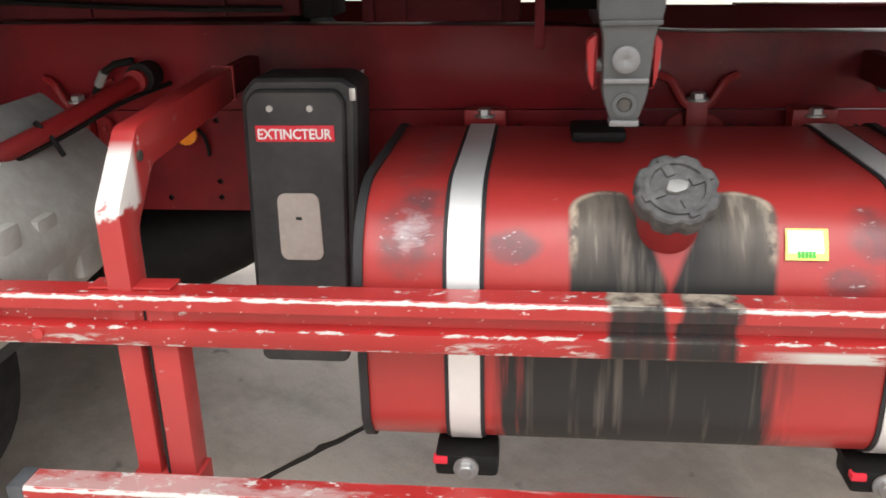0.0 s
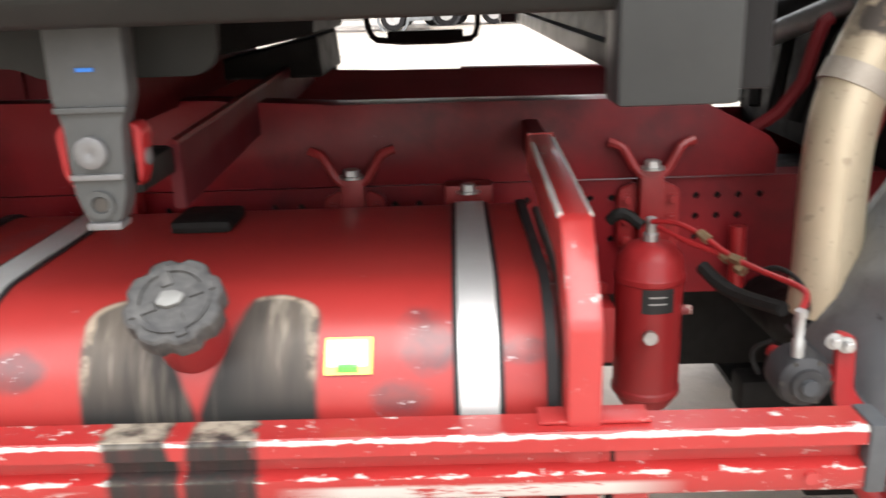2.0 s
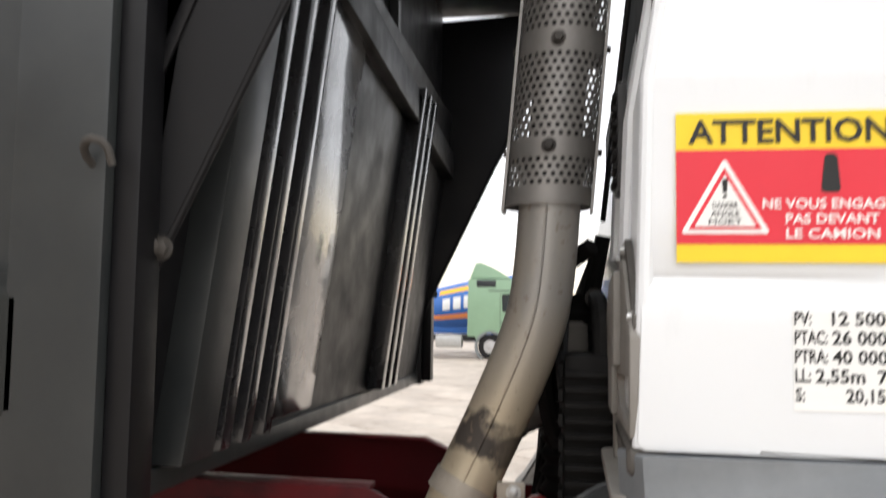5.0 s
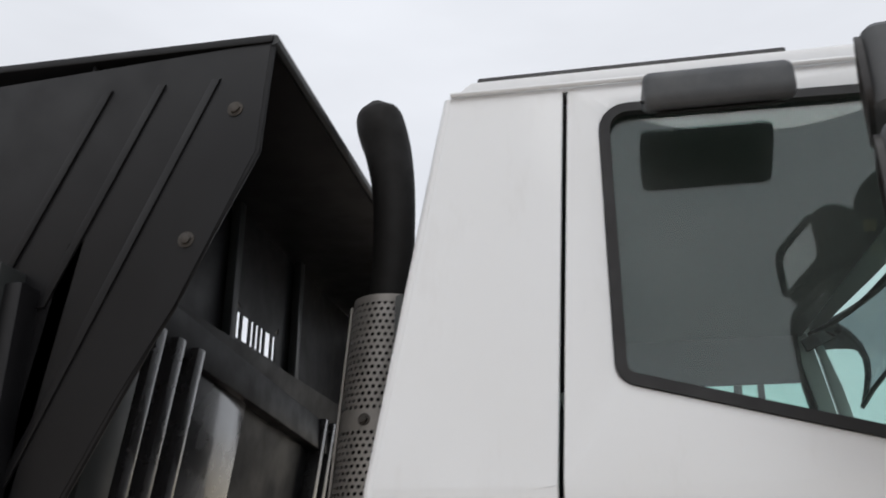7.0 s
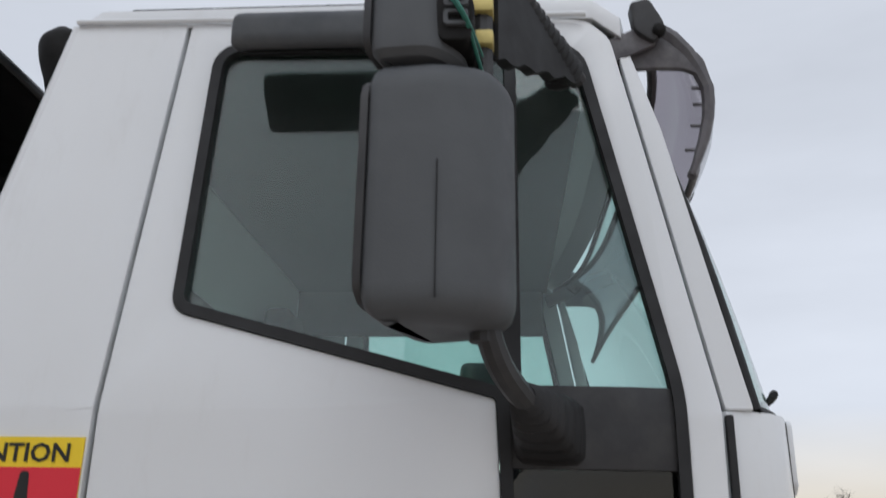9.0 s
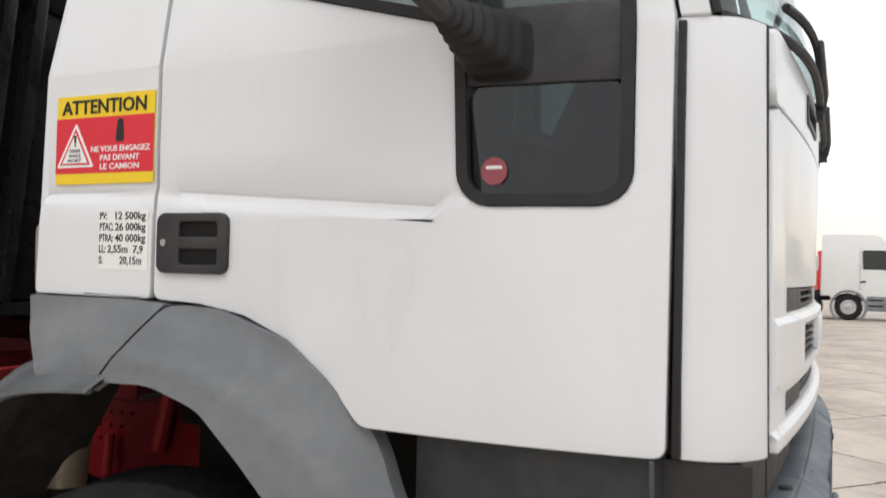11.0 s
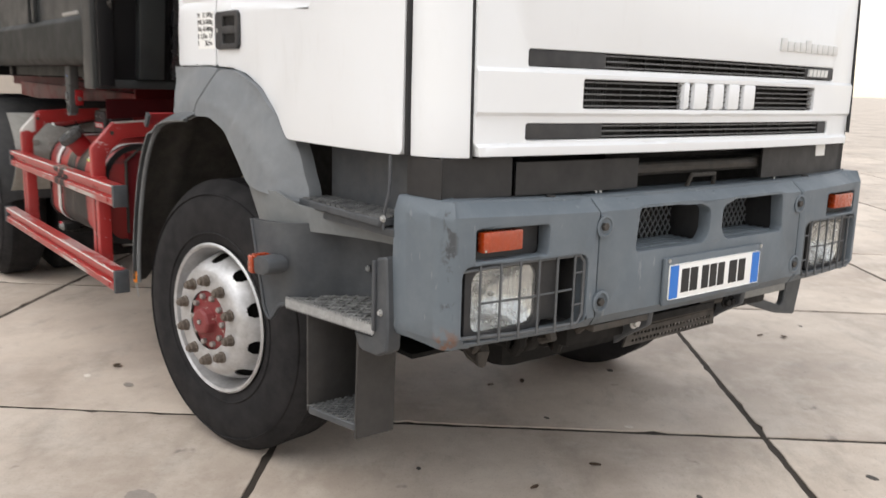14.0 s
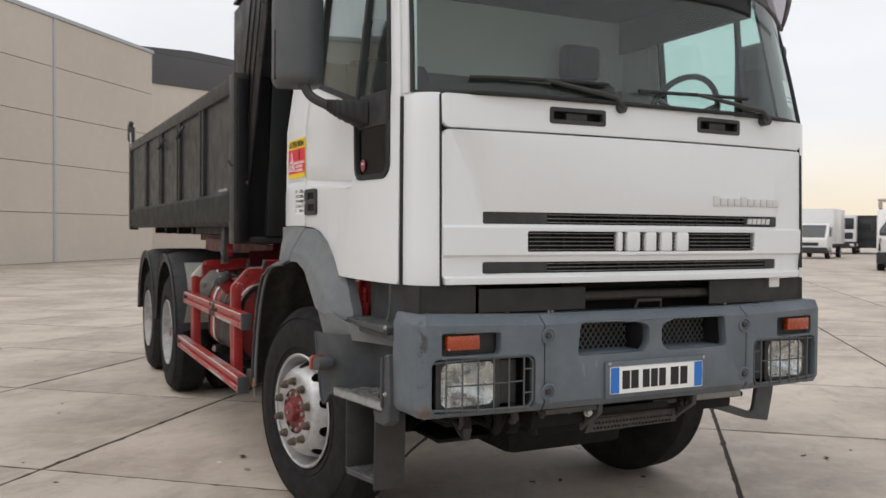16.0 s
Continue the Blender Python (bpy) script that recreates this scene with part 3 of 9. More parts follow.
# Black strips added to put the shade into the door and hood gaps.
for y in (0.163, 2 * YC - 0.163):
    part("hood_gap_seal", tube([(front_x(0.163) - 0.006, y, 1.285), (front_x(0.163) - 0.012, y, 1.70), (front_x(0.163) - 0.016, y, 2.05)], 0.0062, 6), SEAL, truck)
    f0, f1 = (0.046, 0.062) if y < YC else (2 * YC - 0.062, 2 * YC - 0.046)
    part("door_gap_strip", rbox(1.192, 1.206, f0, f1, 1.288, 2.05, 0.003), SEAL, truck)
    part("door_gap_seal", rbox(1.170, 1.206, min(y, 0.105) if y < YC else 2 * YC - 0.117, (min(y, 0.105) if y < YC else 2 * YC - 0.117) + 0.012, 1.285, 2.055, 0.002), SEAL, truck)
    part("hood_seal", rbox(front_x(0.165) - 0.05, front_x(0.165) - 0.034, y - 0.03, y + 0.03, 1.285, 2.05, 0.002), SEAL, truck)
YCUTS = [(0, YC + 0.08 * k - 1.04) for k in range(27)]
hood_line = rounded([(0.178, 1.290), (0.176, 1.312), (0.168, 1.325), (0.168, 1.895), (0.185, 1.912), (2 * YC - 0.185, 1.912), (2 * YC - 0.168, 1.895), (2 * YC - 0.168, 1.325), (2 * YC - 0.176, 1.312), (2 * YC - 0.178, 1.290)], [0.004, 0.004, 0.006, 0.012, 0.012, 0.012, 0.012, 0.006, 0.004, 0.004], 3)


def slot(y0, y1, z0, z1, r=0.008):
    return rounded([(y0, z0), (y0, z1), (y1, z1), (y1, z0)], r, 3)


SLOTS = [(0.343, 1.977, 1.536, 1.585), (0.540, 1.812, 1.422, 1.507), (0.343, 1.977, 1.333, 1.380)]
hood = part("front_hood", bevel(plate("x", hood_line, [slot(*s) for s in SLOTS], -0.03, 0.0, YCUTS + [(1, 1.4), (1, 1.41), (1, 1.52), (1, 1.53), (1, 1.315), (1, 1.325)], nose), 0.003, 2, 55), WHITE, truck, "white front hood panel with three grille slots")
header_line = rounded([(0.188, 1.919), (0.168, 1.936), (0.165, 2.055), (2 * YC - 0.165, 2.055), (2 * YC - 0.168, 1.936), (2 * YC - 0.188, 1.919)], 0.012, 3)
VENTS = [(0.650, 0.917, 1.964, 2.022), (1.444, 1.702, 1.970, 2.030)]
header = part("windscreen_panel", bevel(plate("x", header_line, [slot(*v, 0.012) for v in VENTS], -0.03, 0.0, YCUTS + [(1, 1.935)], nose), 0.004, 2, 55), WHITE, truck, "white panel below the windscreen")
for y0, y1, z0, z1 in VENTS:
    v = part("hood_handle", bevel(plate("x", slot(y0 - 0.006, y1 + 0.006, z0 - 0.006, z1 + 0.006, 0.012), [slot(y0 + 0.012, y1 - 0.012, z0 + 0.012, z1 - 0.012, 0.006)], -0.02, 0.004, YCUTS, nose), 0.003), BLACK_TRIM, header, "black recessed grip")
    # Near-black box as the shade behind the grip.
    part("recess", rbox(front_x((y0 + y1) / 2) - 0.09, front_x((y0 + y1) / 2) - 0.04, y0 - 0.01, y1 + 0.01, z0 - 0.01, z1 + 0.01, 0.004), GUNK_SHADE, header)
    part("grip_bar", rbox(front_x((y0 + y1) / 2) - 0.03, front_x((y0 + y1) / 2) - 0.008, y0 + 0.08, y1 - 0.08, z0 + 0.012, z1 - 0.014, 0.004), BLACK_TRIM, header)


SLAT_GREY = plain("thin_grey_slat", (0.16, 0.16, 0.16), 0.45, var=0.3, s1=10)


def grille(k, y0, y1, z0, z1, blank, rows):
    # Near-black back and shelves carry the grille's inner shade in their colour.
    back = part("grille", plate("x", slot(y0 - 0.01, y1 + 0.01, z0 - 0.008, z1 + 0.008, 0.004), [], -0.055, -0.045, YCUTS, nose), GUNK_SHADE, hood, "black slatted grille")
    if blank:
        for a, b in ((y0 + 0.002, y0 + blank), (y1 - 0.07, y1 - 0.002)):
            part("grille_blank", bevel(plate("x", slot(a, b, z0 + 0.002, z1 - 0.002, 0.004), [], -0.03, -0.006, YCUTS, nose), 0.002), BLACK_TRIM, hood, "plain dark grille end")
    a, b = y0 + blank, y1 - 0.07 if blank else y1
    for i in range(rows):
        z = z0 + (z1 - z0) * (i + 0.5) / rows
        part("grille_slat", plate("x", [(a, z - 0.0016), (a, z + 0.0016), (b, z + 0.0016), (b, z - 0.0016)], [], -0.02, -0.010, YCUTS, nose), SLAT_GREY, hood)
        part("grille_shelf", plate("x", [(a, z - 0.004), (a, z + 0.003), (b, z + 0.003), (b, z - 0.004)], [], -0.042, -0.022, YCUTS, nose), GUNK_SHADE, hood)
    bms = []
    for i in range(11):
        y = a + 0.008 + 0.011 * i
        bms.append(rbox(front_x(y) - 0.034, front_x(y) - 0.026 + (0.012 if k == 1 else 0.0), y - 0.002, y + 0.002, z0, z1, 0))
    for i in range(int((b - a - 0.2) / 0.09)):
        y = a + 0.20 + 0.09 * i
        bms.append(rbox(front_x(y) - 0.040, front_x(y) - 0.030, y - 0.002, y + 0.002, z0, z1, 0))
    tagged(part("grille_mesh", merge(*bms), BLACK_TRIM, hood), kind="stuff")


grille(0, *SLOTS[0], 0.30, 3)
grille(1, *SLOTS[1], 0.0, 5)
grille(2, *SLOTS[2], 0.30, 3)
BADGE_GREY = plain("pale_badge_grey", (0.62, 0.62, 0.61), 0.35, 0.2, var=0.15, s1=20)
BRAND = [(0.0, 0.075), (0.13, 0.31), (0.385, 0.535), (0.60, 0.76), (0.825, 1.0)]
for a, b in BRAND:
    y0, y1 = 0.982 + 0.402 * a, 0.982 + 0.402 * b
    xf = front_x((y0 + y1) / 2) + 0.014
    part("maker_badge", rbox(xf - 0.03, xf + 0.004, y0, y1, 1.422, 1.509, 0.012), WHITE, hood, "plain white raised badge block")
for k in range(10):
    a = 1.546 + 0.0447 * k
    xf = front_x(a + 0.02)
    part("model_badge", rbox(xf - 0.006, xf + 0.008, a, a + 0.036, 1.632, 1.678 if k in (0, 4) else 1.668, 0.004), BADGE_GREY, hood, "plain white raised badge bar")
part("engine_badge", rbox(front_x(1.85) - 0.03, front_x(1.85) - 0.004, 1.765, 1.970, 1.540, 1.582, 0.003), BLACK_TRIM, hood)
for k in range(6):
    a = 1.775 + 0.0315 * k
    part("engine_badge_bar", prism("x", [(a, 1.548), (a + 0.005, 1.574), (a + 0.027, 1.574), (a + 0.022, 1.548)], front_x(a) - 0.006, front_x(a) + 0.002), BADGE_GREY, hood)
part("hood_seal", tube([(1.352, 2 * YC - 0.162, 1.335), (1.350, 2 * YC - 0.162, 1.45), (1.337, 2 * YC - 0.162, 1.895)], 0.0075, 6), SEAL, hood, "black rubber seal")

# glazing, roof and back
SCREEN = lambda u, v: screen_at(u, v, 0.0)


def screen_at(u, v, push):
    s = 2 * u - 1
    ya, yb = 0.055 + 0.02, 0.135
    half = (YC - ya) * (1 - v) + (YC - yb) * v
    y = YC + s * half
    xb = 1.400 - 0.150 * abs(s) ** 5
    xt = 1.140 - 0.110 * abs(s) ** 5
    return Vector((xb * (1 - v) + xt * v + 0.02 * math.sin(math.pi * v) + push, y, 2.062 + v * (2.875 - 2.062)))


screen = part("windscreen", sheet(48, 8, SCREEN), GLASS, truck, "large curved tinted windscreen")
screen.visible_shadow = False
edge = [screen_at(k / 48, 0, 0.003) for k in range(49)] + [screen_at(1, k / 10, 0.003) for k in range(1, 11)] + [screen_at(1 - k / 48, 1, 0.003) for k in range(1, 49)] + [screen_at(0, 1 - k / 10, 0.003) for k in range(1, 11)]
part("windscreen_seal", tube(edge, 0.010, 8, False), SEAL, truck)


def roof_f(u, v):
    y = 0.095 + v * (2 * YC - 0.19)
    s = abs(2 * v - 1)
    x0, x1 = -0.165, 1.055 + 0.10 * (1 - s ** 2.6)
    e = max(0.0, (abs(2 * u - 1) - 0.9) / 0.1)
    return Vector((x0 + u * (x1 - x0), y, 3.02 - 0.066 * s ** 5 - 0.05 * e ** 2))


part("roof", bevel(sheet(20, 24, roof_f, (0, 0, -0.05)), 0.006, 2, 60), WHITE, truck, "white cab roof")
part("roof_hatch_rail", rbox(-0.11, 0.62, 0.24, 2.08, 3.02, 3.058, 0.006), BLACK_TRIM, truck)
for ya in (0.083, 2 * YC - 0.083):
    part("roof_gutter", tube([(-0.15, ya, 2.918), (0.98, ya, 2.908)], 0.006, 8), WHITE, truck)
back_line = [(0.012, 1.50), (0.012, 2.05), (0.10, 2.92), (0.3, 2.985), (2 * YC - 0.3, 2.985), (2 * YC - 0.10, 2.92), (2 * YC - 0.012, 2.05), (2 * YC - 0.012, 1.50)]


def back_lean(p):
    return Vector((p.x + max(0.0, p.z - 2.05) * 0.165 + max(0.0, p.z - 1.5) * 0.02, p.y, p.z))


part("cab_back_wall", plate("x", back_line, [], -0.312, -0.29, [(1, 2.05)], back_lean), WHITE, truck)
part("back_wall_corner", tube([(-0.306, 0.008, 1.53), (-0.292, 0.01, 2.05), (-0.155, 0.10, 2.91)], 0.012, 10), WHITE, truck)
part("cab_floor", rbox(-0.28, 1.17, 0.06, 2 * YC - 0.06, 1.50, 1.56, 0.01), CABIN, truck)
part("headliner", rbox(-0.12, 1.0, 0.14, 2 * YC - 0.14, 2.86, 2.90, 0.01), CABIN_LIGHT, truck)
part("headliner_side", rbox(-0.12, 0.98, 2 * YC - 0.17, 2 * YC - 0.13, 2.66, 2.87, 0.015), CABIN_LIGHT, truck)
part("rear_trim", rbox(-0.27, -0.20, 0.06, 2 * YC - 0.06, 1.55, 2.45, 0.02), CABIN_LIGHT, truck)


def door_trim(y0, y1):
    return part("door_trim", bevel(plate("y", [(0.07, 1.53), (0.60, 1.36), (1.17, 1.36), (1.17, 1.70), (0.80, 1.70), (0.77, 2.03), (0.16, 2.2), (0.07, 2.2)], [], y0, y1, [(0, 0.86), (0, 1.02)], (lambda p: Vector((p.x, p.y + (lean(p).y - p.y) * (1 if p.y < YC else -1), p.z)))), 0.006), CABIN, truck)


door_trim(0.045, 0.075)
door_trim(2 * YC - 0.075, 2 * YC - 0.045)
part("dashboard", prism("y", rounded([(0.98, 1.56), (0.94, 1.86), (1.02, 2.02), (1.14, 2.045), (1.25, 2.03), (1.26, 1.95), (1.22, 1.56)], 0.04), 0.10, 2 * YC - 0.10, 0.01), CABIN, truck, "dark grey dashboard")
part("firewall", rbox(1.16, 1.20, 0.14, 2 * YC - 0.10, 1.32, 2.0, 0.01), GUNK_SHADE, truck)


def seat(yc):
    base = part("seat", rbox(0.05, 0.60, yc - 0.25, yc + 0.25, 1.72, 1.86, 0.05, 3), CABIN, truck, "dark grey driver seat")
    part("seat_back", prism("y", rounded([(0.02, 1.82), (-0.12, 2.42), (0.0, 2.45), (0.16, 1.86)], 0.05), yc - 0.24, yc + 0.24, 0.03), GUNK_SHADE, base)
    part("headrest", rbox(-0.14, -0.03, yc - 0.13, yc + 0.13, 2.46, 2.68, 0.04, 3), GUNK_SHADE, base)
    part("seat_base", rbox(0.10, 0.55, yc - 0.2, yc + 0.2, 1.55, 1.74, 0.03), GUNK_SHADE, base)


part("engine_tunnel", rbox(0.0, 1.16, 0.78, 1.52, 1.54, 1.93, 0.05, 3), GUNK_SHADE, truck)
seat(0.50)
seat(1.82)
wheel_ring = [(0.86 + 0.10 * math.sin(a), 1.82 + 0.23 * math.cos(a), 2.11 + 0.21 * math.sin(a)) for a in [2 * math.pi * k / 28 for k in range(29)]]
steer = part("steering_wheel", tube(wheel_ring, 0.016, 8, False), BLACK_TRIM, truck, "black steering wheel")
part("steering_column", tube([(0.87, 1.82, 2.11), (1.10, 1.82, 1.93)], 0.04, 12), BLACK_TRIM, steer)
for a in (0.4, 2.7, 4.7):
    part("spoke", tube([(0.87, 1.82, 2.11), (0.86 + 0.10 * math.sin(a), 1.82 + 0.23 * math.cos(a), 2.11 + 0.21 * math.sin(a))], 0.014, 8), BLACK_TRIM, steer)
part("windscreen_label", sheet(4, 4, lambda u, v: screen_at(0.945 + 0.045 * u, 0.10 + 0.17 * v, -0.006)), WHITE_INK, truck, "white paper label behind the windscreen")
for k in range(2):
    part("label_line", sheet(2, 1, lambda u, v, k=k: screen_at(0.95 + 0.034 * u, 0.13 + 0.026 * k + 0.008 * v, -0.0045)), BLUE_FILM if k % 2 else BLACK_INK, truck)


def wiper(y0, y1):
    """An arm from its pivot at y0 to the blade's middle, with the blade lying along the screen's foot."""
    piv = Vector((1.40, y0, 2.05))
    ua = (y1 - 0.08) / (2.22)
    mid = screen_at(ua, 0.085, 0.03)
    arm = part("wiper_arm", tube([piv, piv + Vector((0.01, -0.04, 0.035)), mid], 0.011, 8, radii=[0.016, 0.013, 0.008]), BLACK_TRIM, truck, "black windscreen wiper")
    pts = [screen_at(ua + 0.15 * (k / 8 - 0.5) * 2, 0.075 + 0.02 * (k / 8), 0.02) for k in range(9)]
    part("wiper_blade", tube(pts, 0.009, 6), SEAL, arm)
    part("wiper_pivot", disc("x", (1.365, y0, 2.045), 0.025, 0.0, 0.045), BLACK_TRIM, arm)


wiper(1.00, 0.62)
wiper(1.86, 1.45)


# sun visor in front of the windscreen's top
VISOR = [Vector(p) for p in ((1.105, 2.915), (1.162, 2.886), (1.212, 2.826), (1.238, 2.755), (1.238, 2.70), (1.218, 2.62), (1.190, 2.552))]


def visor_f(u, v):
    s = 2 * u - 1
    t = v * (len(VISOR) - 1)
    i = min(int(t), len(VISOR) - 2)
    q = VISOR[i].lerp(VISOR[i + 1], t - i)
    z = q.y + max(0.0, 2.80 - q.y) * 0.55 * (1 - abs(s) ** 6)
    return Vector((q.x + 0.10 * (1 - abs(s) ** 4), YC + s * 1.02, z))


SMOKE = glass_mat("smoked_visor", (0.42, 0.39, 0.42), 1.0, 0.1, 0.05)
VISOR_GREY = plain("weathered_visor_plastic", (0.075, 0.07, 0.078), 0.5, var=0.4, s1=9, bump=0.3, dust=((0.3, 0.29, 0.29), 0.35))
visor = part("sun_visor", sheet(24, 10, visor_f), SMOKE, truck, "smoked plastic sun visor over the windscreen")
part("visor_rim", tube([visor_f(k / 24, 1) for k in range(25)], 0.010, 8), VISOR_GREY, visor)
part("visor_rim", tube([visor_f(k / 24, 0) for k in range(25)], 0.012, 8), VISOR_GREY, visor)
for y in (0.14, 2 * YC - 0.14):
    part("visor_end", tube([visor_f(0 if y < 1 else 1, k / 10) for k in range(11)], 0.013, 8, radii=[0.02, 0.02, 0.02, 0.018, 0.016, 0.015, 0.014, 0.013, 0.012, 0.010, 0.006]), VISOR_GREY, visor)
    cheek = [(1.055, 2.795), (1.085, 2.835), (1.105, 2.87), (1.115, 2.915), (1.177, 2.885), (1.233, 2.82), (1.248, 2.755), (1.222, 2.78), (1.19, 2.797), (1.12, 2.80)]
    part("visor_cheek", bevel(prism("y", rounded(cheek, 0.012, 2), y - 0.012, y + 0.004), 0.003), VISOR_GREY, visor)
    part("visor_bracket", bevel(prism("y", [(1.005, 2.785), (0.985, 2.835), (1.105, 2.892), (1.13, 2.845)], y - 0.035, y - 0.02), 0.003), VISOR_GREY, visor)
    part("visor_clip", bevel(prism("y", rounded([(1.075, 2.94), (1.118, 2.95), (1.15, 2.885), (1.125, 2.84), (1.085, 2.87)], 0.012), y - 0.05, y - 0.012), 0.006), BLACK_TRIM, visor)
    part("visor_knob", lathe("y", (1.135, y - 0.05, 2.868), [(0.014, 0.01), (0.014, -0.006), (0.009, -0.012), (0.001, -0.013)], 14), GUNK_SHADE, visor)
for k in range(4):
    q = visor_f(0, 0.50 + 0.12 * k)
    part("visor_tooth", tube([q, q + Vector((-0.03, 0.012, 0.006))], 0.004, 5), VISOR_GREY, visor)
for k in range(5):
    part("visor_mark", sheet(4, 3, lambda u, v: visor_f(0.30 + 0.085 * k + 0.055 * u, 0.58 + 0.22 * v) + Vector((0.004, 0, 0))), VISOR_GREY, visor, "plain dark block on the visor")

# mirrors on the near side
main_mirror = part("main_mirror", bevel(prism("z", rounded([(0.578, -0.325), (0.640, -0.12), (0.70, -0.115), (0.79, -0.15), (0.825, -0.22), (0.79, -0.31), (0.70, -0.34)], 0.03, 3), 2.135, 2.562), 0.055, 5, 50), MIRROR_GREY, truck, "large dark grey door mirror housing")
part("housing_seam", rbox(0.699, 0.700, -0.3405, -0.12, 2.165, 2.38, 0), GUNK_SHADE, main_mirror)
MIRROR = plain("mirror_silver", (0.85, 0.86, 0.86), 0.03, 1.0, var=0.0, bump=0)
part("mirror_bezel", plate("x", slot(-0.318, -0.128, 2.160, 2.540, 0.04), [slot(-0.303, -0.143, 2.178, 2.522, 0.03)], 0.580, 0.592), BLACK_TRIM, main_mirror)
part("mirror_glass", plate("x", slot(-0.305, -0.141, 2.176, 2.524, 0.03), [], 0.5865, 0.589), MIRROR, main_mirror)
wide_mirror = part("wide_angle_mirror", bevel(prism("z", rounded([(0.578, -0.33), (0.640, -0.13), (0.69, -0.12), (0.745, -0.17), (0.74, -0.28), (0.69, -0.34)], 0.03, 3), 2.566, 2.725), 0.03, 3, 50), MIRROR_GREY, truck, "dark grey wide-angle mirror with its cover missing")
part("mirror_bezel", plate("x", slot(-0.322, -0.138, 2.580, 2.712, 0.03), [slot(-0.308, -0.152, 2.594, 2.698, 0.022)], 0.580, 0.592), BLACK_TRIM, wide_mirror)
part("mirror_glass", plate("x", slot(-0.310, -0.150, 2.592, 2.700, 0.022), [], 0.5865, 0.589), MIRROR, wide_mirror)
for o in (*main_mirror.children, *wide_mirror.children):
    if o.name.split(".")[0] in ("mirror_bezel", "mirror_glass"):
        for v in o.data.vertices:
            v.co.x += (v.co.y + 0.325) * 0.302 - 0.008
BRASS = plain("brass_clamp", (0.55, 0.45, 0.16), 0.45, 0.4, s1=20)
GREEN_WIRE = plain("green_wire", (0.03, 0.16, 0.12), 0.5)
for z in (2.64, 2.705):
    part("brass_clamp", rbox(0.735, 0.785, -0.262, -0.205, z - 0.014, z + 0.014, 0.006), BRASS, wide_mirror, "brass-coloured pipe clamp")
for k, (a, b) in enumerate(((0.0, 0.03), (0.015, -0.01), (-0.015, 0.02))):
    part("loose_wire", tube([(0.715, -0.335, 2.68 + a), (0.722, -0.352 + 0.3 * b, 2.655), (0.745, -0.345 + 0.3 * b, 2.615), (0.765, -0.255, 2.59 + a)], 0.0035, 6, smooth=2), GREEN_WIRE if k else GUNK_SHADE, wide_mirror)
for z in (2.63, 2.665, 2.70):
    part("open_socket", plate("y", slot(0.705, 0.745, z - 0.014, z + 0.014, 0.006), [slot(0.712, 0.738, z - 0.008, z + 0.008, 0.004)], -0.338, -0.326), MIRROR_GREY, wide_mirror)
part("open_back", bevel(prism("y", rounded([(0.698, 2.592), (0.690, 2.66), (0.698, 2.712), (0.742, 2.704), (0.756, 2.65), (0.748, 2.592)], 0.012), -0.330, -0.20), 0.003), GUNK_SHADE, wide_mirror, "open mirror back with dark sockets")
part("mirror_post", tube([(0.765, -0.232, 2.12), (0.765, -0.232, 2.45), (0.765, -0.232, 2.76)], 0.019, 10), BLACK_TRIM, truck)
low_arm = part("lower_mirror_arm", tube([(0.765, -0.232, 2.18), (0.785, -0.22, 2.095), (0.825, -0.15, 2.050), (0.86, -0.08, 2.030), (0.878, -0.03, 2.015)], 0.021, 10, smooth=2), BLACK_TRIM, truck, "black tubular mirror arm with rubber bellows")
up_arm = part("upper_mirror_arm", tube([(0.765, -0.232, 2.74), (0.775, -0.22, 2.80), (0.82, -0.15, 2.815), (0.90, -0.03, 2.77), (0.955, 0.06, 2.73)], 0.02, 10, smooth=2), BLACK_TRIM, truck, "black tubular upper mirror arm")
a, b = Vector((0.835, -0.12, 2.805)), Vector((0.93, 0.05, 2.735))
part("rubber_bellows", tube([a.lerp(b, k / 22) for k in range(23)], 0.03, 14, radii=[(0.026 + 0.019 * k / 22) * (1.0 if k % 2 else 0.86) for k in range(23)]), SEAL, up_arm)


def boot_f(u, v):
    """A pleated boot from the arm's round end to a square foot on the door."""
    a = 2 * math.pi * u
    c, d = math.cos(a), math.sin(a)
    m = max(abs(c), abs(d)) ** 0.8
    k = v ** 1.2
    pleat = 0.0035 * math.sin(v * 44) * (1 - v * 0.5)
    ring = Vector((0.828 + 0.020 * c, -0.150, 2.052 + 0.020 * d))
    foot = Vector((0.878 + 0.062 * c / m, 0.004, 2.012 + 0.058 * d / m))
    q = ring.lerp(foot, k)
    return Vector((q.x + c * pleat, q.y - 0.02 * math.sin(math.pi * k), q.z + d * pleat))


part("rubber_boot", sheet(28, 28, boot_f), SEAL, low_arm, "pleated black rubber boot")
part("rubber_gaiter", sheet(14, 3, lambda u, v: Vector((0.775 + 0.165 * u, -0.215 + 0.265 * u, (2.615 + 0.10 * u) * (1 - v) + (2.795 - 0.015 * u) * v + 0.006 * math.sin(26 * u))), (0.018, -0.012, 0)), SEAL, up_arm, "flat black rubber gaiter")
kerb = part("kerb_mirror", bevel(prism("x", rounded([(-0.085, 2.762), (-0.07, 2.742), (0.0, 2.775), (0.04, 2.80), (0.04, 2.836), (-0.06, 2.836), (-0.085, 2.815)], 0.012, 3), 0.262, 0.545), 0.02, 4, 50), STEP_GREY, truck, "dark kerb mirror box above the door window")
